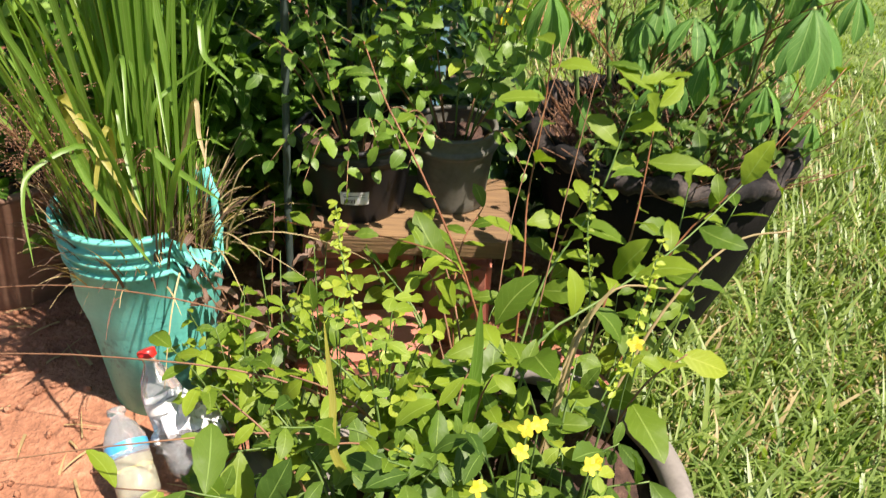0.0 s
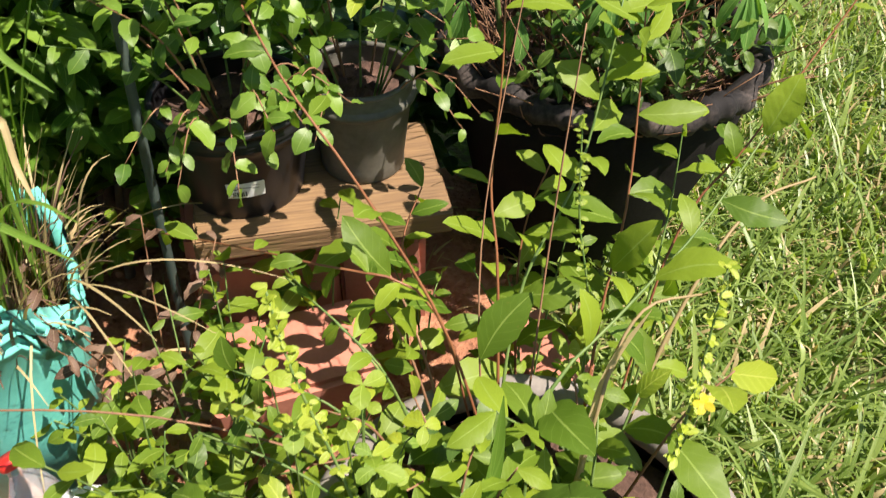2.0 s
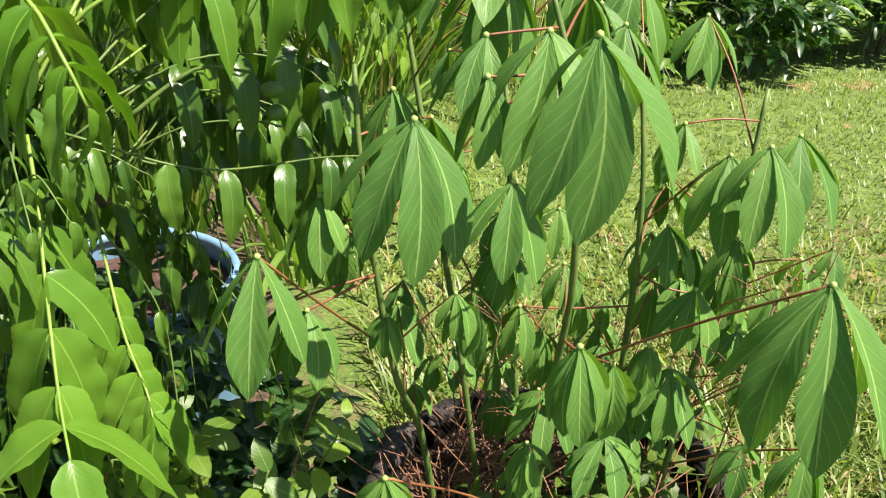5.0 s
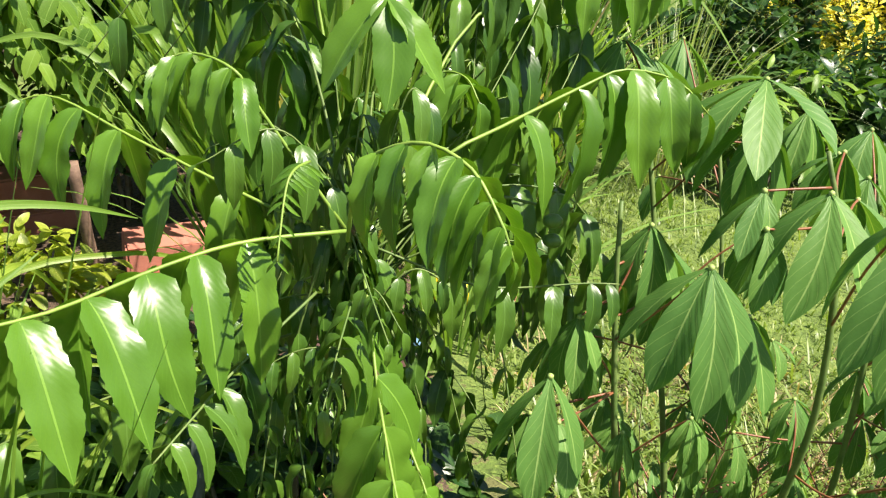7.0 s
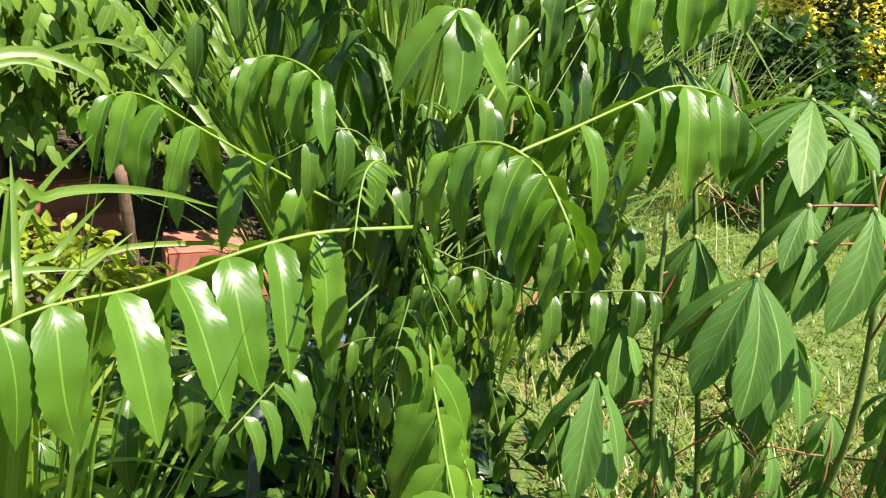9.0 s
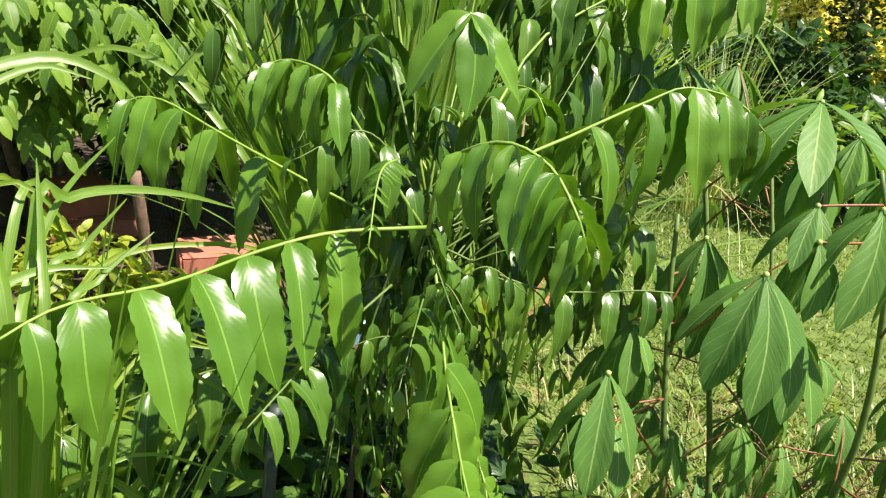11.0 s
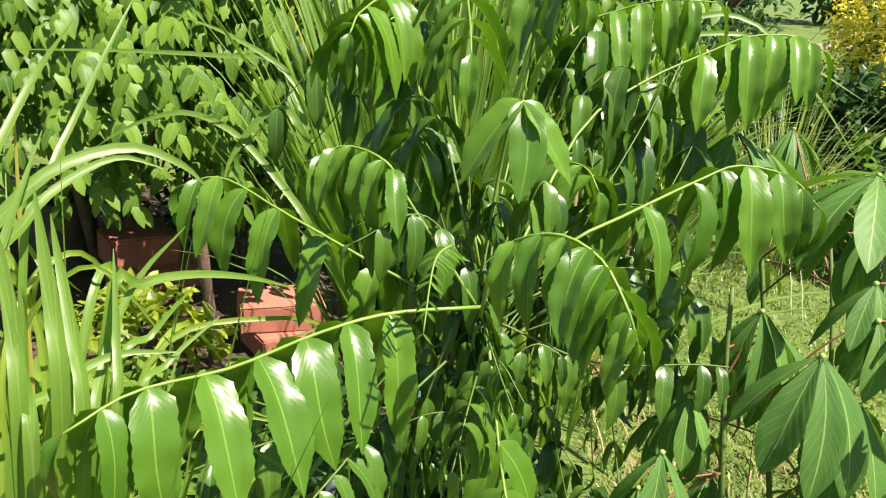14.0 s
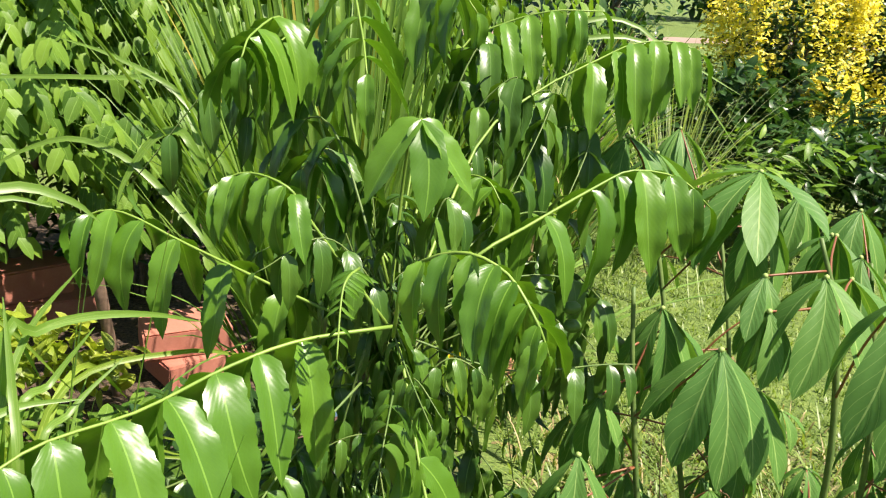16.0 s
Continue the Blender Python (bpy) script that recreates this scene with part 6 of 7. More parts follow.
for pts, w in (
    ([(-0.4, 1.0, 0.36), (-0.434, 1.043, 0.737), (-0.461, 1.078, 1.046), (-0.44, 1.108, 1.101), (-0.412, 1.141, 1.134), (-0.372, 1.177, 1.145), (-0.338, 1.193, 1.131), (-0.319, 1.198, 1.113)], 0.0105),
    ([(-0.4, 1.0, 0.36), (-0.425, 1.034, 0.728), (-0.445, 1.062, 1.029), (-0.418, 1.098, 1.102), (-0.399, 1.128, 1.128), (-0.371, 1.155, 1.142), (-0.34, 1.163, 1.134)], 0.0074),
    ([(-0.4, 1.0, 0.36), (-0.437, 1.047, 0.749), (-0.467, 1.086, 1.068), (-0.451, 1.119, 1.135), (-0.44, 1.171, 1.193), (-0.419, 1.197, 1.236)], 0.0081),
    ([(-0.4, 1.0, 0.36), (-0.414, 1.058, 0.747), (-0.426, 1.106, 1.064), (-0.421, 1.15, 1.13), (-0.417, 1.182, 1.161), (-0.404, 1.22, 1.212), (-0.393, 1.256, 1.255)], 0.0056),
    ([(-0.4, 1.0, 0.36), (-0.384, 0.987, 0.708), (-0.371, 0.977, 0.993), (-0.357, 1.009, 1.026), (-0.331, 1.035, 1.04), (-0.294, 1.056, 1.036)], 0.0074),
    ([(-0.4, 1.0, 0.36), (-0.368, 1.029, 0.744), (-0.341, 1.053, 1.059), (-0.328, 1.078, 1.073), (-0.303, 1.11, 1.071), (-0.269, 1.138, 1.061), (-0.238, 1.165, 1.044)], 0.0068),
    ([(-0.4, 1.0, 0.36), (-0.373, 1.001, 0.714), (-0.351, 1.001, 1.003), (-0.363, 1.024, 1.07), (-0.373, 1.038, 1.109), (-0.382, 1.05, 1.146)], 0.0112),
    ([(-0.4, 1.0, 0.36), (-0.365, 0.998, 0.707), (-0.336, 0.997, 0.991), (-0.354, 1.029, 1.053), (-0.371, 1.053, 1.093), (-0.38, 1.064, 1.124)], 0.0087),
    ([(-0.4, 1.0, 0.36), (-0.357, 1.004, 0.704), (-0.321, 1.007, 0.986), (-0.33, 1.039, 1.05), (-0.341, 1.067, 1.102)], 0.0068),
    ([(-0.4, 1.0, 0.36), (-0.381, 0.988, 0.712), (-0.365, 0.979, 1.0), (-0.376, 1.001, 1.064), (-0.389, 1.017, 1.111), (-0.406, 1.03, 1.149)], 0.0105),
    ([(-0.4, 1.0, 0.36), (-0.365, 1.002, 0.7), (-0.336, 1.004, 0.978), (-0.341, 1.043, 1.031), (-0.332, 1.079, 1.074), (-0.304, 1.102, 1.11)], 0.0062),
    ([(-0.4, 1.0, 0.36), (-0.376, 0.986, 0.703), (-0.357, 0.974, 0.984), (-0.365, 0.99, 1.032), (-0.379, 1.005, 1.077)], 0.0099),
    ([(-0.4, 1.0, 0.36), (-0.363, 1.02, 0.718), (-0.333, 1.036, 1.01), (-0.317, 1.068, 1.042), (-0.294, 1.089, 1.072)], 0.0056),
    ([(-0.4, 1.0, 0.36), (-0.354, 1.011, 0.709), (-0.316, 1.02, 0.995), (-0.301, 1.053, 1.029), (-0.275, 1.083, 1.052)], 0.0050),
    ([(-0.4, 1.0, 0.36), (-0.414, 1.024, 0.733), (-0.426, 1.044, 1.039), (-0.419, 1.076, 1.1), (-0.41, 1.12, 1.166)], 0.0081),
    ([(-0.4, 1.0, 0.36), (-0.417, 0.969, 0.484), (-0.431, 0.943, 0.585), (-0.478, 0.883, 0.584), (-0.48, 0.843, 0.56), (-0.451, 0.777, 0.517)], 0.0068),
    ([(-0.4, 1.0, 0.36), (-0.429, 0.966, 0.48), (-0.452, 0.939, 0.578), (-0.409, 0.871, 0.569), (-0.341, 0.795, 0.548), (-0.308, 0.761, 0.534)], 0.0081),
    ([(-0.4, 1.0, 0.36), (-0.406, 0.982, 0.504), (-0.41, 0.967, 0.622), (-0.376, 0.959, 0.701), (-0.355, 0.879, 0.635)], 0.0087),
    ([(-0.4, 1.0, 0.36), (-0.378, 0.982, 0.505), (-0.36, 0.967, 0.623), (-0.338, 0.956, 0.696), (-0.305, 0.864, 0.615)], 0.0081),
    ([(-0.4, 1.0, 0.36), (-0.374, 0.982, 0.505), (-0.353, 0.967, 0.624), (-0.325, 0.987, 0.654), (-0.278, 0.984, 0.687)], 0.0062),
):
    long_blade(bucket_grass, pts, w, BLADE)
arc = random.Random(401)
for k in range(44):
    b = Vector((BUCKET_AT[0] + arc.uniform(-0.07, 0.07), BUCKET_AT[1] + arc.uniform(-0.07, 0.07), 0.36))
    knee = Vector((arc.uniform(-0.50, -0.34), arc.uniform(1.02, 1.20), arc.uniform(0.72, 0.99)))
    d = Vector((arc.uniform(-0.10, 0.22), arc.uniform(-0.04, 0.16), 0.0))
    rise = arc.uniform(0.02, 0.10)
    long_blade(bucket_grass, [b, b.lerp(knee, 0.6) + Vector((0, 0, 0.05)), knee, knee + d * 0.5 + Vector((0, 0, rise)), knee + d + Vector((0, 0, rise - arc.uniform(0.01, 0.09)))], arc.uniform(0.0035, 0.0085), arc.choice((BLADE_LIGHT, BLADE_LIGHT, BLADE)))
for pts, w in (
    ([(-0.12, 2.35, 0.1), (-0.284, 2.227, 0.57), (-0.418, 2.126, 0.955), (-0.467, 2.144, 1.009), (-0.514, 2.135, 0.984), (-0.557, 2.11, 0.914), (-0.569, 2.093, 0.866)], 0.0165),
    ([(-0.12, 2.35, 0.1), (-0.264, 2.194, 0.475), (-0.381, 2.067, 0.782), (-0.454, 2.096, 0.869), (-0.55, 2.124, 0.956), (-0.651, 2.135, 0.99), (-0.748, 2.124, 0.962), (-0.82, 2.107, 0.915)], 0.0140),
    ([(-0.12, 2.35, 0.1), (-0.277, 2.265, 0.511), (-0.406, 2.195, 0.848), (-0.47, 2.261, 1.042), (-0.593, 2.286, 1.121), (-0.737, 2.299, 1.165)], 0.0150),
    ([(-0.12, 2.35, 0.1), (-0.254, 2.272, 0.531), (-0.363, 2.208, 0.884), (-0.496, 2.271, 1.073), (-0.613, 2.274, 1.086), (-0.846, 2.269, 1.08), (-1.078, 2.261, 1.065)], 0.0126),
    ([(-0.12, 2.35, 0.1), (-0.001, 2.29, 0.575), (0.097, 2.241, 0.963), (0.32, 2.38, 1.208), (0.474, 2.39, 1.231), (0.617, 2.349, 1.105), (0.725, 2.302, 0.966)], 0.0126),
    ([(-0.12, 2.35, 0.1), (-0.001, 2.29, 0.575), (0.097, 2.241, 0.963), (0.265, 2.362, 1.158), (0.44, 2.381, 1.205), (0.588, 2.367, 1.16), (0.726, 2.345, 1.091)], 0.0126),
):
    long_blade(lemon_grass, pts, w, BLADE)

# dry thatch and bent yellowing blades in the bucket
thatch = grass_clump("dry_thatch", (BUCKET_AT[0], BUCKET_AT[1], BUCKET_AT[2] + BUCKET_H * 0.60), 620, 0.23, 0.0032, 0.10, STRAW, "tangle of dry brown straw between green blades in the bucket", 87, radius=0.09, old=DEAD_LEAF, old_share=0.65, arch=2.0)
for pts, w, mat in (
    ([(-0.45, 1.03, 0.36), (-0.469, 0.98, 0.629), (-0.413, 0.93, 0.581), (-0.357, 0.895, 0.506)], 0.012, BLADE_OLD),
    ([(-0.46, 1.02, 0.36), (-0.474, 0.99, 0.623), (-0.502, 0.95, 0.595), (-0.517, 0.93, 0.549), (-0.504, 0.91, 0.485)], 0.005, BLADE),
    ([(-0.43, 1.04, 0.36), (-0.408, 1.0, 0.607), (-0.389, 0.95, 0.559), (-0.365, 0.905, 0.517)], 0.01, BLADE),
    ([(-0.42, 1.04, 0.36), (-0.402, 1.0, 0.566), (-0.33, 0.95, 0.552), (-0.259, 0.9, 0.535)], 0.01, BLADE),
    ([(-0.44, 1.0, 0.36), (-0.405, 0.95, 0.602), (-0.42, 0.925, 0.563), (-0.426, 0.9, 0.507)], 0.007, BLADE_OLD),
    ([(-0.4, 1.05, 0.36), (-0.31, 1.05, 0.699), (-0.287, 1.0, 0.688), (-0.248, 0.97, 0.664)], 0.008, BLADE),
    ([(-0.4, 1.05, 0.36), (-0.312, 1.0, 0.618), (-0.299, 0.97, 0.592), (-0.289, 0.95, 0.562)], 0.006, STRAW),
    ([(-0.42, 1.03, 0.36), (-0.389, 1.02, 0.791), (-0.381, 1.0, 0.743), (-0.374, 0.98, 0.648)], 0.013, BLADE),
    ([(-0.42, 1.03, 0.36), (-0.361, 1.04, 0.773), (-0.345, 1.02, 0.723), (-0.335, 0.99, 0.594)], 0.012, BLADE),
):
    long_blade(bucket_grass, pts, w, mat)

# pale clover-like weed in the tub, and a pale folded blade beside it
CLOVER = leaf_set("leaf", 4, CLOVER_LEAF, 1.0, 0.72, "obovate", 27, fold=0.2, bend=0.5, segs=7, tooth=0.0, wave=0.2)
for w, (cx, cy, n, zt) in enumerate(((-0.045, 0.69, 10, 0.50), (0.0, 0.64, 4, 0.46), (-0.10, 0.73, 4, 0.50), (0.15, 0.56, 4, 0.46))):
    plant = thing("clover_weed", (cx, cy, 0.295), "pale yellow-green clover-like weed in the tub", "plant", "clover weeds")
    for s in range(n):
        a, r = wr.uniform(0, 6.28), 0.055 * math.sqrt(wr.random())
        top = Vector((cx + r * math.cos(a), cy + r * math.sin(a), zt + wr.uniform(-0.05, 0.03)))
        bm = bmesh.new()
        tube(bm, [(cx + 0.3 * r * math.cos(a), cy + 0.3 * r * math.sin(a), 0.29), Vector((cx, cy, 0.40)).lerp(top, 0.6), top], 0.0010, 0.0007, 4, 6)
        stalk = part("stem", bm, GREEN_STALK, plant)
        b0 = wr.uniform(0, 6.28)
        for i in range(3):
            b1 = b0 + 2.09 * i
            shared("leaf", wr.choice(CLOVER), stalk, aim(top, (math.cos(b1), math.sin(b1), wr.uniform(-0.2, 0.4)), (0.1, -0.3, 1)) @ Matrix.Scale(wr.uniform(0.014, 0.024), 4))
long_blade(weeds, [(0.06, 0.66, 0.3), (0.051, 0.65, 0.42), (0.055, 0.649, 0.5), (0.055, 0.647, 0.585)], 0.016, BLADE)
long_blade(dry, [(0.14, 0.66, 0.3), (0.161, 0.702, 0.44), (0.178, 0.719, 0.5), (0.209, 0.729, 0.55)], 0.010, STRAW)
long_blade(dry, [(0.0, 0.6, 0.3), (-0.081, 0.575, 0.42), (-0.089, 0.595, 0.5), (-0.096, 0.614, 0.58)], 0.008, BLADE_OLD)

# ---- shrubs behind ----
SMALL_LANCE = [leaf_arrays(1.0, 0.32, "lance", 0.3, 0.6, 5, 0.0, 0.1, t) for t in (-0.3, 0.0, 0.3)]
SMALL_PLUM = [leaf_arrays(1.0, 0.46, "plum", 0.25, 0.45, 6, 0.0, 0.0, t * 0.5, early=1.0) for t in (-0.3, 0.0, 0.3)]
SMALL_OVAL = [leaf_arrays(1.0, 0.50, "oval", 0.2, 0.5, 5, 0.0, 0.1, t) for t in (-0.3, 0.0, 0.3)]


def shrub(name, at, size, fronds, leaf, material, label, category, seed, arrays=SMALL_LANCE, compound=True, stems=6, group="", hang=0.42, floor=0.15):
    """A bush: stems from the ground, and a crown of many small leaves gathered into boughs."""
    rnd = random.Random(seed)
    bush = thing(name, at, label, category, group)
    for k in range(stems):
        bm = bmesh.new()
        a = math.tau * k / stems + rnd.uniform(-0.4, 0.4)
        tip = Vector((at[0] + 0.55 * size[0] * math.cos(a), at[1] + 0.55 * size[1] * math.sin(a), at[2] + size[2] * rnd.uniform(0.6, 0.95)))
        b = Vector((at[0] + 0.04 * math.cos(a), at[1] + 0.04 * math.sin(a), at[2] - 0.02))
        tube(bm, [b, b.lerp(tip, 0.45) + Vector((0, 0, 0.12 * size[2])), tip], 0.012 * size[2] + 0.003, 0.003, 6, 8)
        part("branch", bm, BARK, bush)
    boughs = [Pile() for _ in range(6)]
    for k in range(fronds):
        a = rnd.uniform(0, 6.28)
        u = rnd.random() ** 0.45
        el = rnd.uniform(-0.6, 1.45)
        c = Vector((at[0] + size[0] * u * math.cos(el) * math.cos(a), at[1] + size[1] * u * math.cos(el) * math.sin(a), at[2] + size[2] * (0.52 + 0.48 * u * math.sin(el))))
        c.z = max(c.z, at[2] + floor * size[2])
        lump = 1 + 0.25 * noise.noise(c * 2.1 / max(size))
        c = Vector(at) + (c - Vector(at)) * lump
        d = Vector((math.cos(a), math.sin(a), rnd.uniform(-0.3, 0.5))).normalized()
        pile = boughs[int(a / 6.2832 * 6) % 6]
        n = 9 if compound else 5
        for i in range(n):
            q = c + d * leaf * (0.42 * i if compound else rnd.uniform(0, 1.2)) + Vector((0, 0, -leaf * 0.05 * i * i * 0.3 if compound else rnd.uniform(-0.5, 0.5) * leaf))
            side = d.cross(Vector((0, 0, 1))).normalized() * (1 if i % 2 else -1)
            if compound:
                way = side * 0.45 + Vector((0, 0, -hang)) + d * 0.4
                up = d * 0.8 + side * 0.35 + Vector((0, 0, 0.6))
            else:
                way = Vector((rnd.gauss(0, 1), rnd.gauss(0, 1), rnd.gauss(0.1, 0.7))) + d
                up = Vector((rnd.uniform(-0.5, 0.5), rnd.uniform(-0.5, 0.5), 1))
            v, f, uv = arrays[rnd.randrange(3)]
            pile.add(v, f, uv, aim(q, way + Vector([rnd.uniform(-0.2, 0.2) for _ in range(3)]), up) @ Matrix.Scale(leaf * rnd.uniform(0.7, 1.2), 4))
    for p in boughs:
        if p.n:
            tagged(place(new("bough", p.mesh("bough", material)), bush, Matrix.Identity(4)), kind="stuff")
    return bush


shrub("plum_bush", (-1.55, 3.75, 0.0), (1.15, 0.85, 1.75), 1250, 0.078, PLUM_FAR, "dense plum bush with drooping leaves behind the grass", "bush", 91, SMALL_PLUM, floor=0.30, hang=0.7)
shrub("plum_bush", (-2.9, 4.3, 0.0), (1.2, 0.8, 1.9), 620, 0.085, PLUM_FAR, "dense plum bush at the shady edge of the garden", "bush", 92, SMALL_PLUM, hang=0.7)
shrub("plum_bush", (-0.25, 3.9, 0.0), (0.95, 0.7, 1.7), 480, 0.085, PLUM_FAR, "tall plum bush behind the lemon grass", "bush", 93, SMALL_PLUM, hang=0.7)
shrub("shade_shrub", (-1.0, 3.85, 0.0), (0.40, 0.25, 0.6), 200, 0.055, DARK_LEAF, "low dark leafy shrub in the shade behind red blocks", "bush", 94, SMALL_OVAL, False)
shrub("shade_shrub", (-0.38, 1.50, ground_height(-0.38, 1.5)), (0.32, 0.24, 0.60), 230, 0.055, PLUM_FAR, "leafy shrub in half shade behind the bucket", "bush", 95, SMALL_OVAL, False)
shrub("green_shrub", (-0.62, 1.95, ground_height(-0.6, 1.95)), (0.42, 0.30, 0.30), 200, 0.055, PLUM_FAR, "low leafy green shrub beside the lemon grass", "bush", 96, SMALL_OVAL, False)
# dark leaves here paint the shade that the sapling casts by the drum
shrub("green_shrub", (-0.30, 1.62, ground_height(-0.3, 1.6)), (0.26, 0.22, 0.62), 150, 0.050, DARK_LEAF, "leafy shrub in front of the blue drum, coloured dark as shade", "bush", 97, SMALL_OVAL, False)
shrub("green_shrub", (-0.62, 1.45, ground_height(-0.62, 1.45)), (0.32, 0.24, 0.62), 330, 0.055, PLUM_FAR, "leafy green shrub behind the bucket grass", "bush", 99, SMALL_OVAL, False)
shrub("green_shrub", (-0.36, 1.36, ground_height(-0.36, 1.36)), (0.24, 0.15, 0.50), 200, 0.050, PLUM_FAR, "bright leafy weed between the bucket and the drum", "bush", 103, SMALL_OVAL, False)
# shade below the crown, put into the leaf colour of this shrub
shrub("green_shrub", (-0.16, 1.47, ground_height(-0.16, 1.47)), (0.20, 0.14, 0.66), 130, 0.055, DARK_LEAF, "leafy shrub under the plum sapling, coloured dark as shade", "bush", 100, SMALL_LANCE, False)
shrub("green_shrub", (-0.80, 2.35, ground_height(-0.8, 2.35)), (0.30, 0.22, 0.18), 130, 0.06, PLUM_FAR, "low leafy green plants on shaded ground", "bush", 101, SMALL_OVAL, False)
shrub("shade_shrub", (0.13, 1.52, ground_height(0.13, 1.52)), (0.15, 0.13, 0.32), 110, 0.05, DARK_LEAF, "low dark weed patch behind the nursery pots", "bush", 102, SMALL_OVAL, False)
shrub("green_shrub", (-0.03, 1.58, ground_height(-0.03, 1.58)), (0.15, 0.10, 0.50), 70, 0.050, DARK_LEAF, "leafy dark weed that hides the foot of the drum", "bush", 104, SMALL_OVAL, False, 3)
shrub("lime_shrub", (-1.0, 2.75, ground_height(-1.0, 2.75)), (0.19, 0.13, 0.32), 70, 0.06, LIME_LEAF, "small shrub with yellow-green leaves before red blocks", "bush", 98, SMALL_OVAL, False, 4)

# flower border on the right and golden shrubs behind it
for k in range(11):
    x = 2.0 + 0.36 * k
    y = 4.55 + 0.10 * k + 0.12 * math.sin(k * 2.1)
    shrub("border_plant", (x, y, 0.0), (0.34, 0.28, 0.62 + 0.10 * math.sin(k * 1.7)), 110, 0.12, DARK_LEAF if k % 3 else PLUM_FAR, "large-leaved dark green border plant", "plant", 110 + k, SMALL_LANCE, False, 4, "border plants", floor=0.02)
for k, (x, y, h) in enumerate(((1.60, 5.35, 0.80), (2.02, 5.45, 0.88), (2.45, 5.55, 0.85))):
    shrub("border_plant", (x, y, 0.0), (0.36, 0.28, h), 150, 0.10, DARK_LEAF, "dark green leafy plant behind the fountain grass", "plant", 125 + k, SMALL_OVAL, False, 4, "border plants", floor=0.02)
for k, (x, y, s, h) in enumerate(((2.75, 6.1, 0.50, 1.45), (3.65, 6.3, 0.55, 1.60), (4.7, 6.5, 0.55, 1.5))):
    b = shrub("golden_shrub", (x, y, 0.0), (s, s * 0.8, h), 640, 0.06, DARK_LEAF, "shrub covered with golden yellow leaves over dark green", "bush", 130 + k, SMALL_OVAL, False, 7, "golden shrubs", floor=0.05)
    gr = random.Random(140 + k)
    gold = Pile()
    for c in range(195):
        a, u = gr.uniform(0, 6.28), gr.random() ** 0.5
        u = 0.55 + 0.6 * u
        c0 = Vector((x + s * 0.95 * u * math.cos(a), y + s * 0.75 * u * math.sin(a), h * (0.30 + 0.72 * gr.random() ** 0.8)))
        for i in range(42):
            q = c0 + Vector((gr.gauss(0, 0.026), gr.gauss(0, 0.026), gr.gauss(0, 0.085)))
            v, f, uv = SMALL_OVAL[i % 3]
            gold.add(v, f, uv, aim(q, (gr.gauss(0, 1), gr.gauss(0, 1), gr.gauss(0.6, 0.6)), (gr.gauss(0, 0.6), -0.5, 1)) @ Matrix.Scale(gr.uniform(0.028, 0.048), 4))
    tagged(place(new("golden_leaves", gold.mesh("golden_leaves", GOLD_LEAF)), b, Matrix.Identity(4)), "golden yellow leaves", kind="stuff")

# yellow plastic jug on the bare patch
jug = thing("yellow_jug", (0.20, 3.15, ground_height(0.2, 3.15)), "small yellow plastic jug lying on bare earth", "jug")
bm = bmesh.new()
lathe(bm, [(0.01, 0.0), (0.045, 0.0), (0.05, 0.01), (0.05, 0.10), (0.03, 0.135), (0.016, 0.15), (0.016, 0.17), (0.004, 0.172)], (0, 0, 0), 24)
jm = pose(0.20, 3.15, ground_height(0.2, 3.15) + 0.049, 90, 0, 60)
part("body", bm, YELLOW, jug, m=jm)
bm = bmesh.new()
tube(bm, [(0.03, 0, 0.125), (0.062, 0, 0.115), (0.066, 0, 0.07), (0.048, 0, 0.05)], 0.006, 0.006, 6, 8)
part("handle", bm, YELLOW, jug, m=jm)

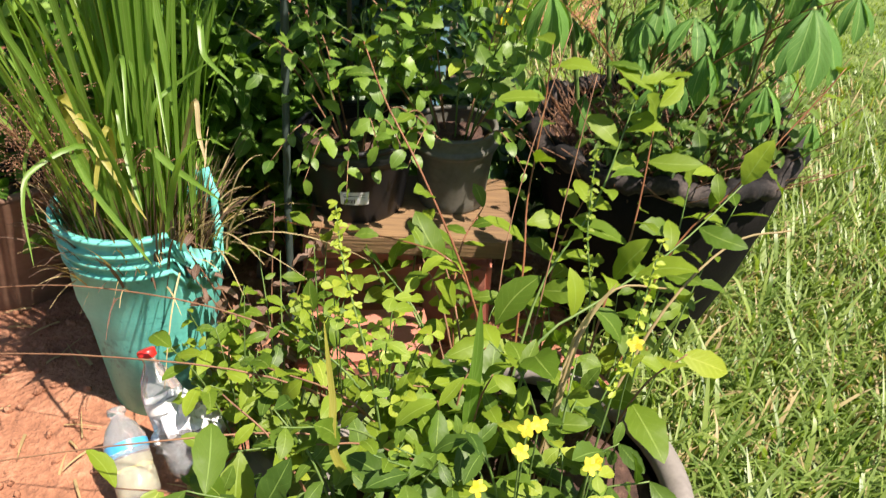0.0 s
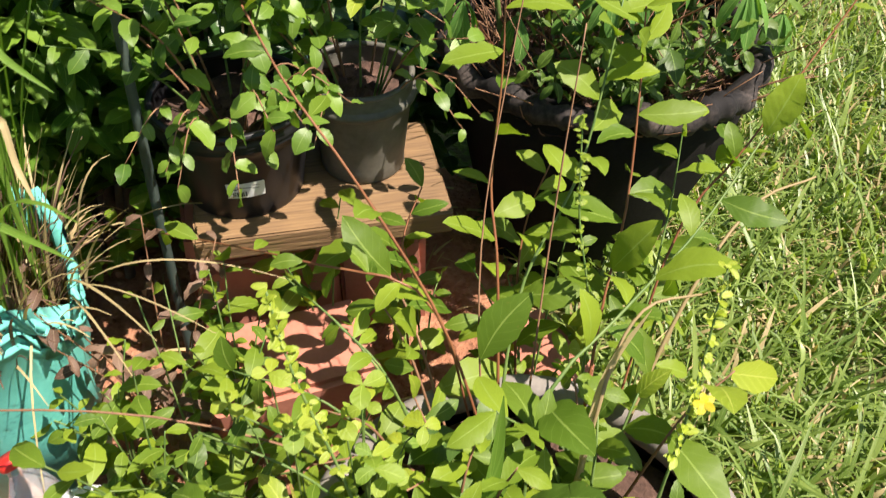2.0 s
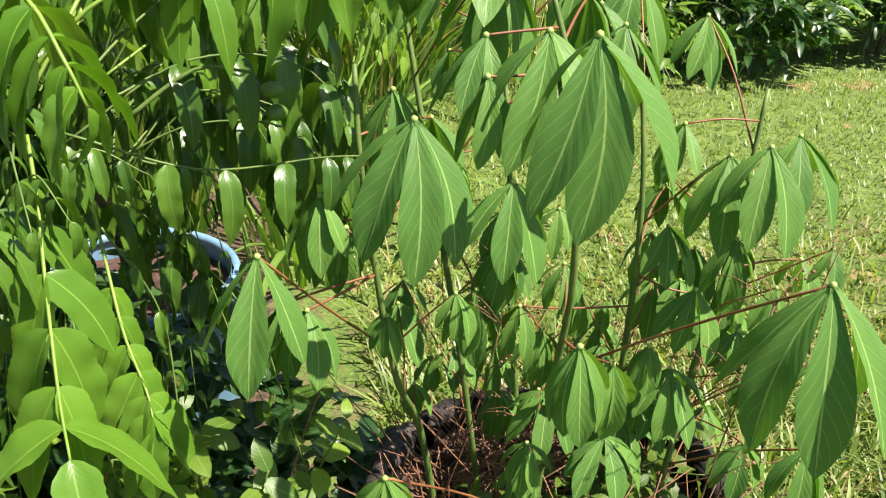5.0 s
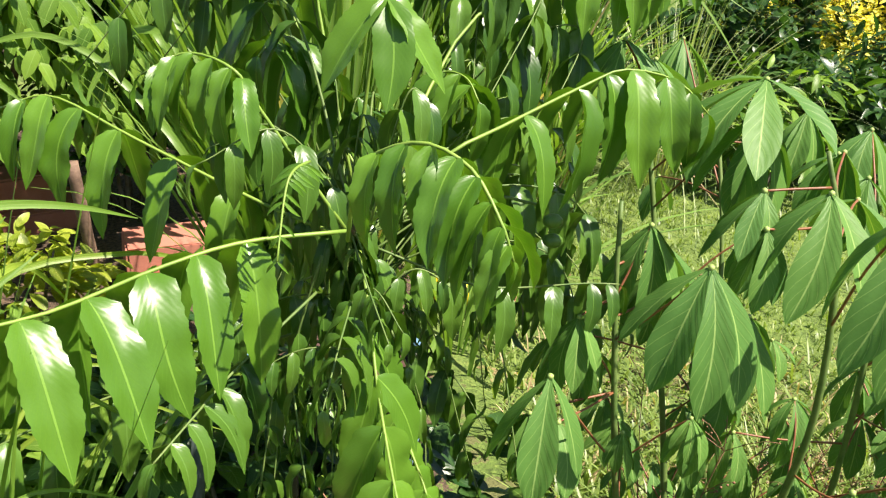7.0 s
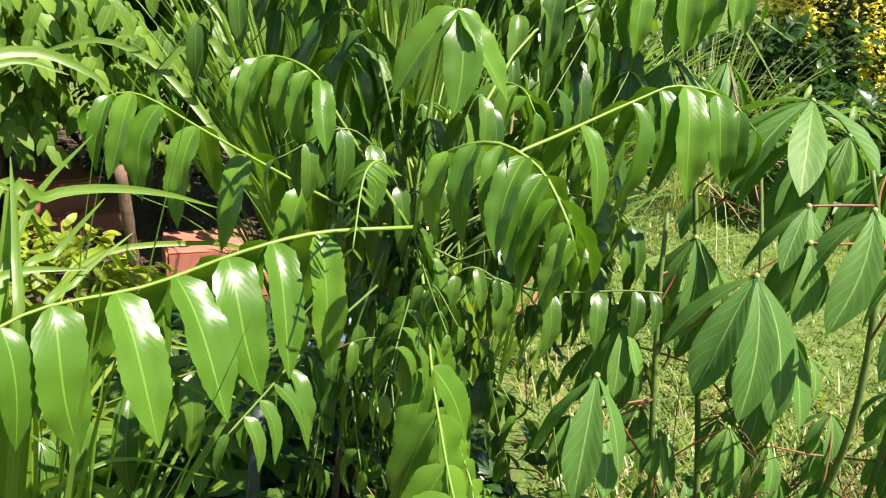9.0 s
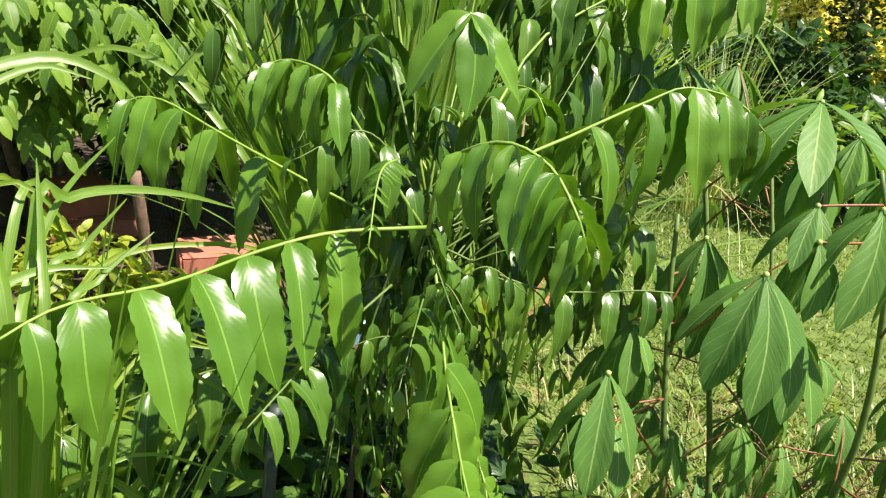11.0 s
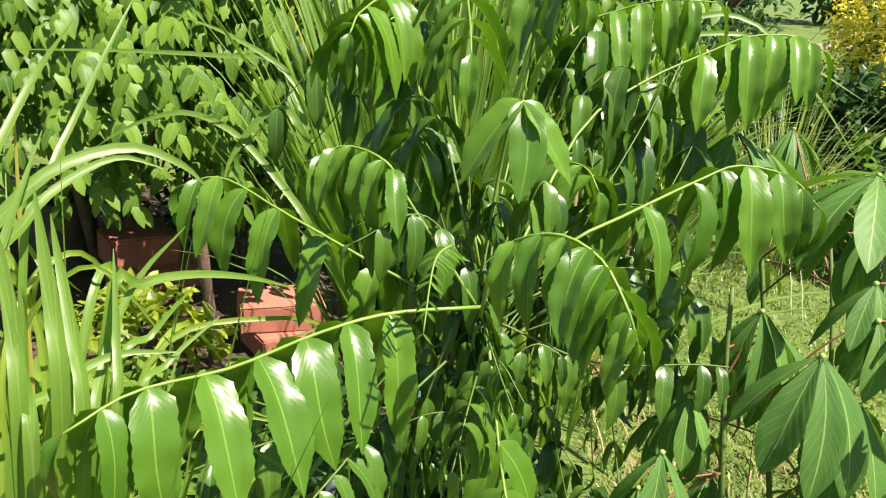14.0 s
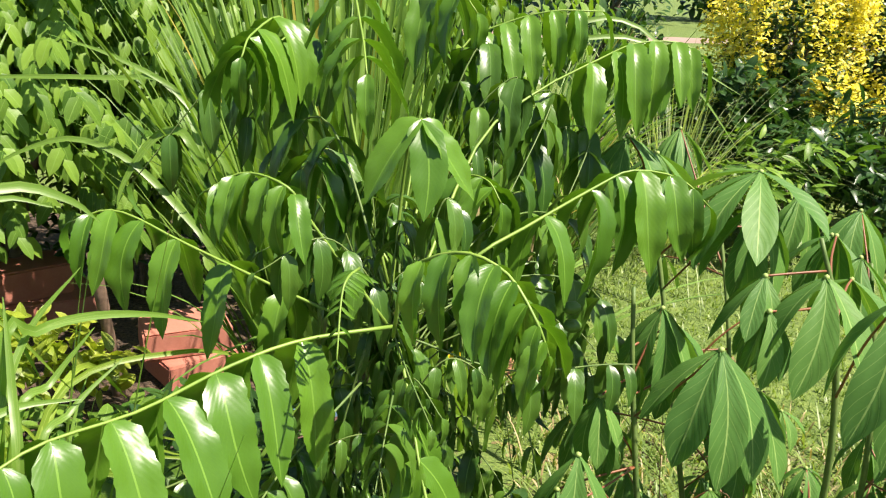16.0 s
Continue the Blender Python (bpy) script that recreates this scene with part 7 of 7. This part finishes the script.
# ---- distance: trees round the garden ----
def tree(at, height, crown, seed, label):
    rnd = random.Random(seed)
    t = thing("tree", at, label, "tree", "trees round the garden")
    bm = bmesh.new()
    tube(bm, [at, (at[0] + 0.2, at[1], at[2] + height * 0.3), (at[0], at[1], at[2] + height * 0.75)], height * 0.03, height * 0.008, 8, 8, 0.06)
    for k in range(6):
        a = rnd.uniform(0, 6.28)
        z = height * rnd.uniform(0.25, 0.6)
        tube(bm, [(at[0] + 0.1, at[1], at[2] + z), (at[0] + crown * 0.4 * math.cos(a), at[1] + crown * 0.4 * math.sin(a), at[2] + z + height * 0.12),
                  (at[0] + crown * 0.8 * math.cos(a), at[1] + crown * 0.8 * math.sin(a), at[2] + z + height * 0.18)], height * 0.012, height * 0.003, 6, 6)
    part("trunk", bm, BARK, t)
    p = Pile()
    lumps = [(rnd.uniform(0, 6.28), rnd.random() ** 0.5, rnd.uniform(0.12, 1.0)) for _ in range(34)]
    for a, u, z in lumps:
        w = crown * (0.45 + 0.55 * math.sin(math.pi * min(1, z * 0.9)))
        c = Vector((at[0] + w * u * math.cos(a), at[1] + w * u * math.sin(a), at[2] + height * z))
        for i in range(48):
            q = c + Vector((rnd.gauss(0, 1), rnd.gauss(0, 1), rnd.gauss(0, 0.8))) * crown * 0.17
            q.z = max(q.z, 0.15)
            v, f, uv = SMALL_OVAL[i % 3]
            p.add(v, f, uv, aim(q, (rnd.gauss(0, 1), rnd.gauss(0, 1), rnd.gauss(-0.2, 0.6)), (0, -0.3, 1)) @ Matrix.Scale(crown * rnd.uniform(0.09, 0.16), 4))
    tagged(place(new("crown", p.mesh("crown", DARK_LEAF)), t, Matrix.Identity(4)), kind="stuff")


for k, (x, y, h, c) in enumerate(((-8, 10, 6, 3.0), (-3.5, 9.0, 5, 2.4), (0.6, 9.5, 4.5, 2.0), (3.4, 13, 3.6, 1.1), (-12, 20, 8, 4), (8.5, 34, 8, 4.2), (2.0, 36, 9, 4.5), (17, 40, 9, 4.5), (27, 44, 10, 5),
                                  (-8, 38, 9, 5), (38, 40, 10, 5), (10, 14, 5, 2.2), (14, -9, 8, 4), (-14, -6, 8, 4), (2, -16, 9, 5))):
    tree((x, y, 0), h, c, 500 + k, "leafy green tree beyond the lawn" if k > 3 else "leafy tree close behind the garden shrubs")
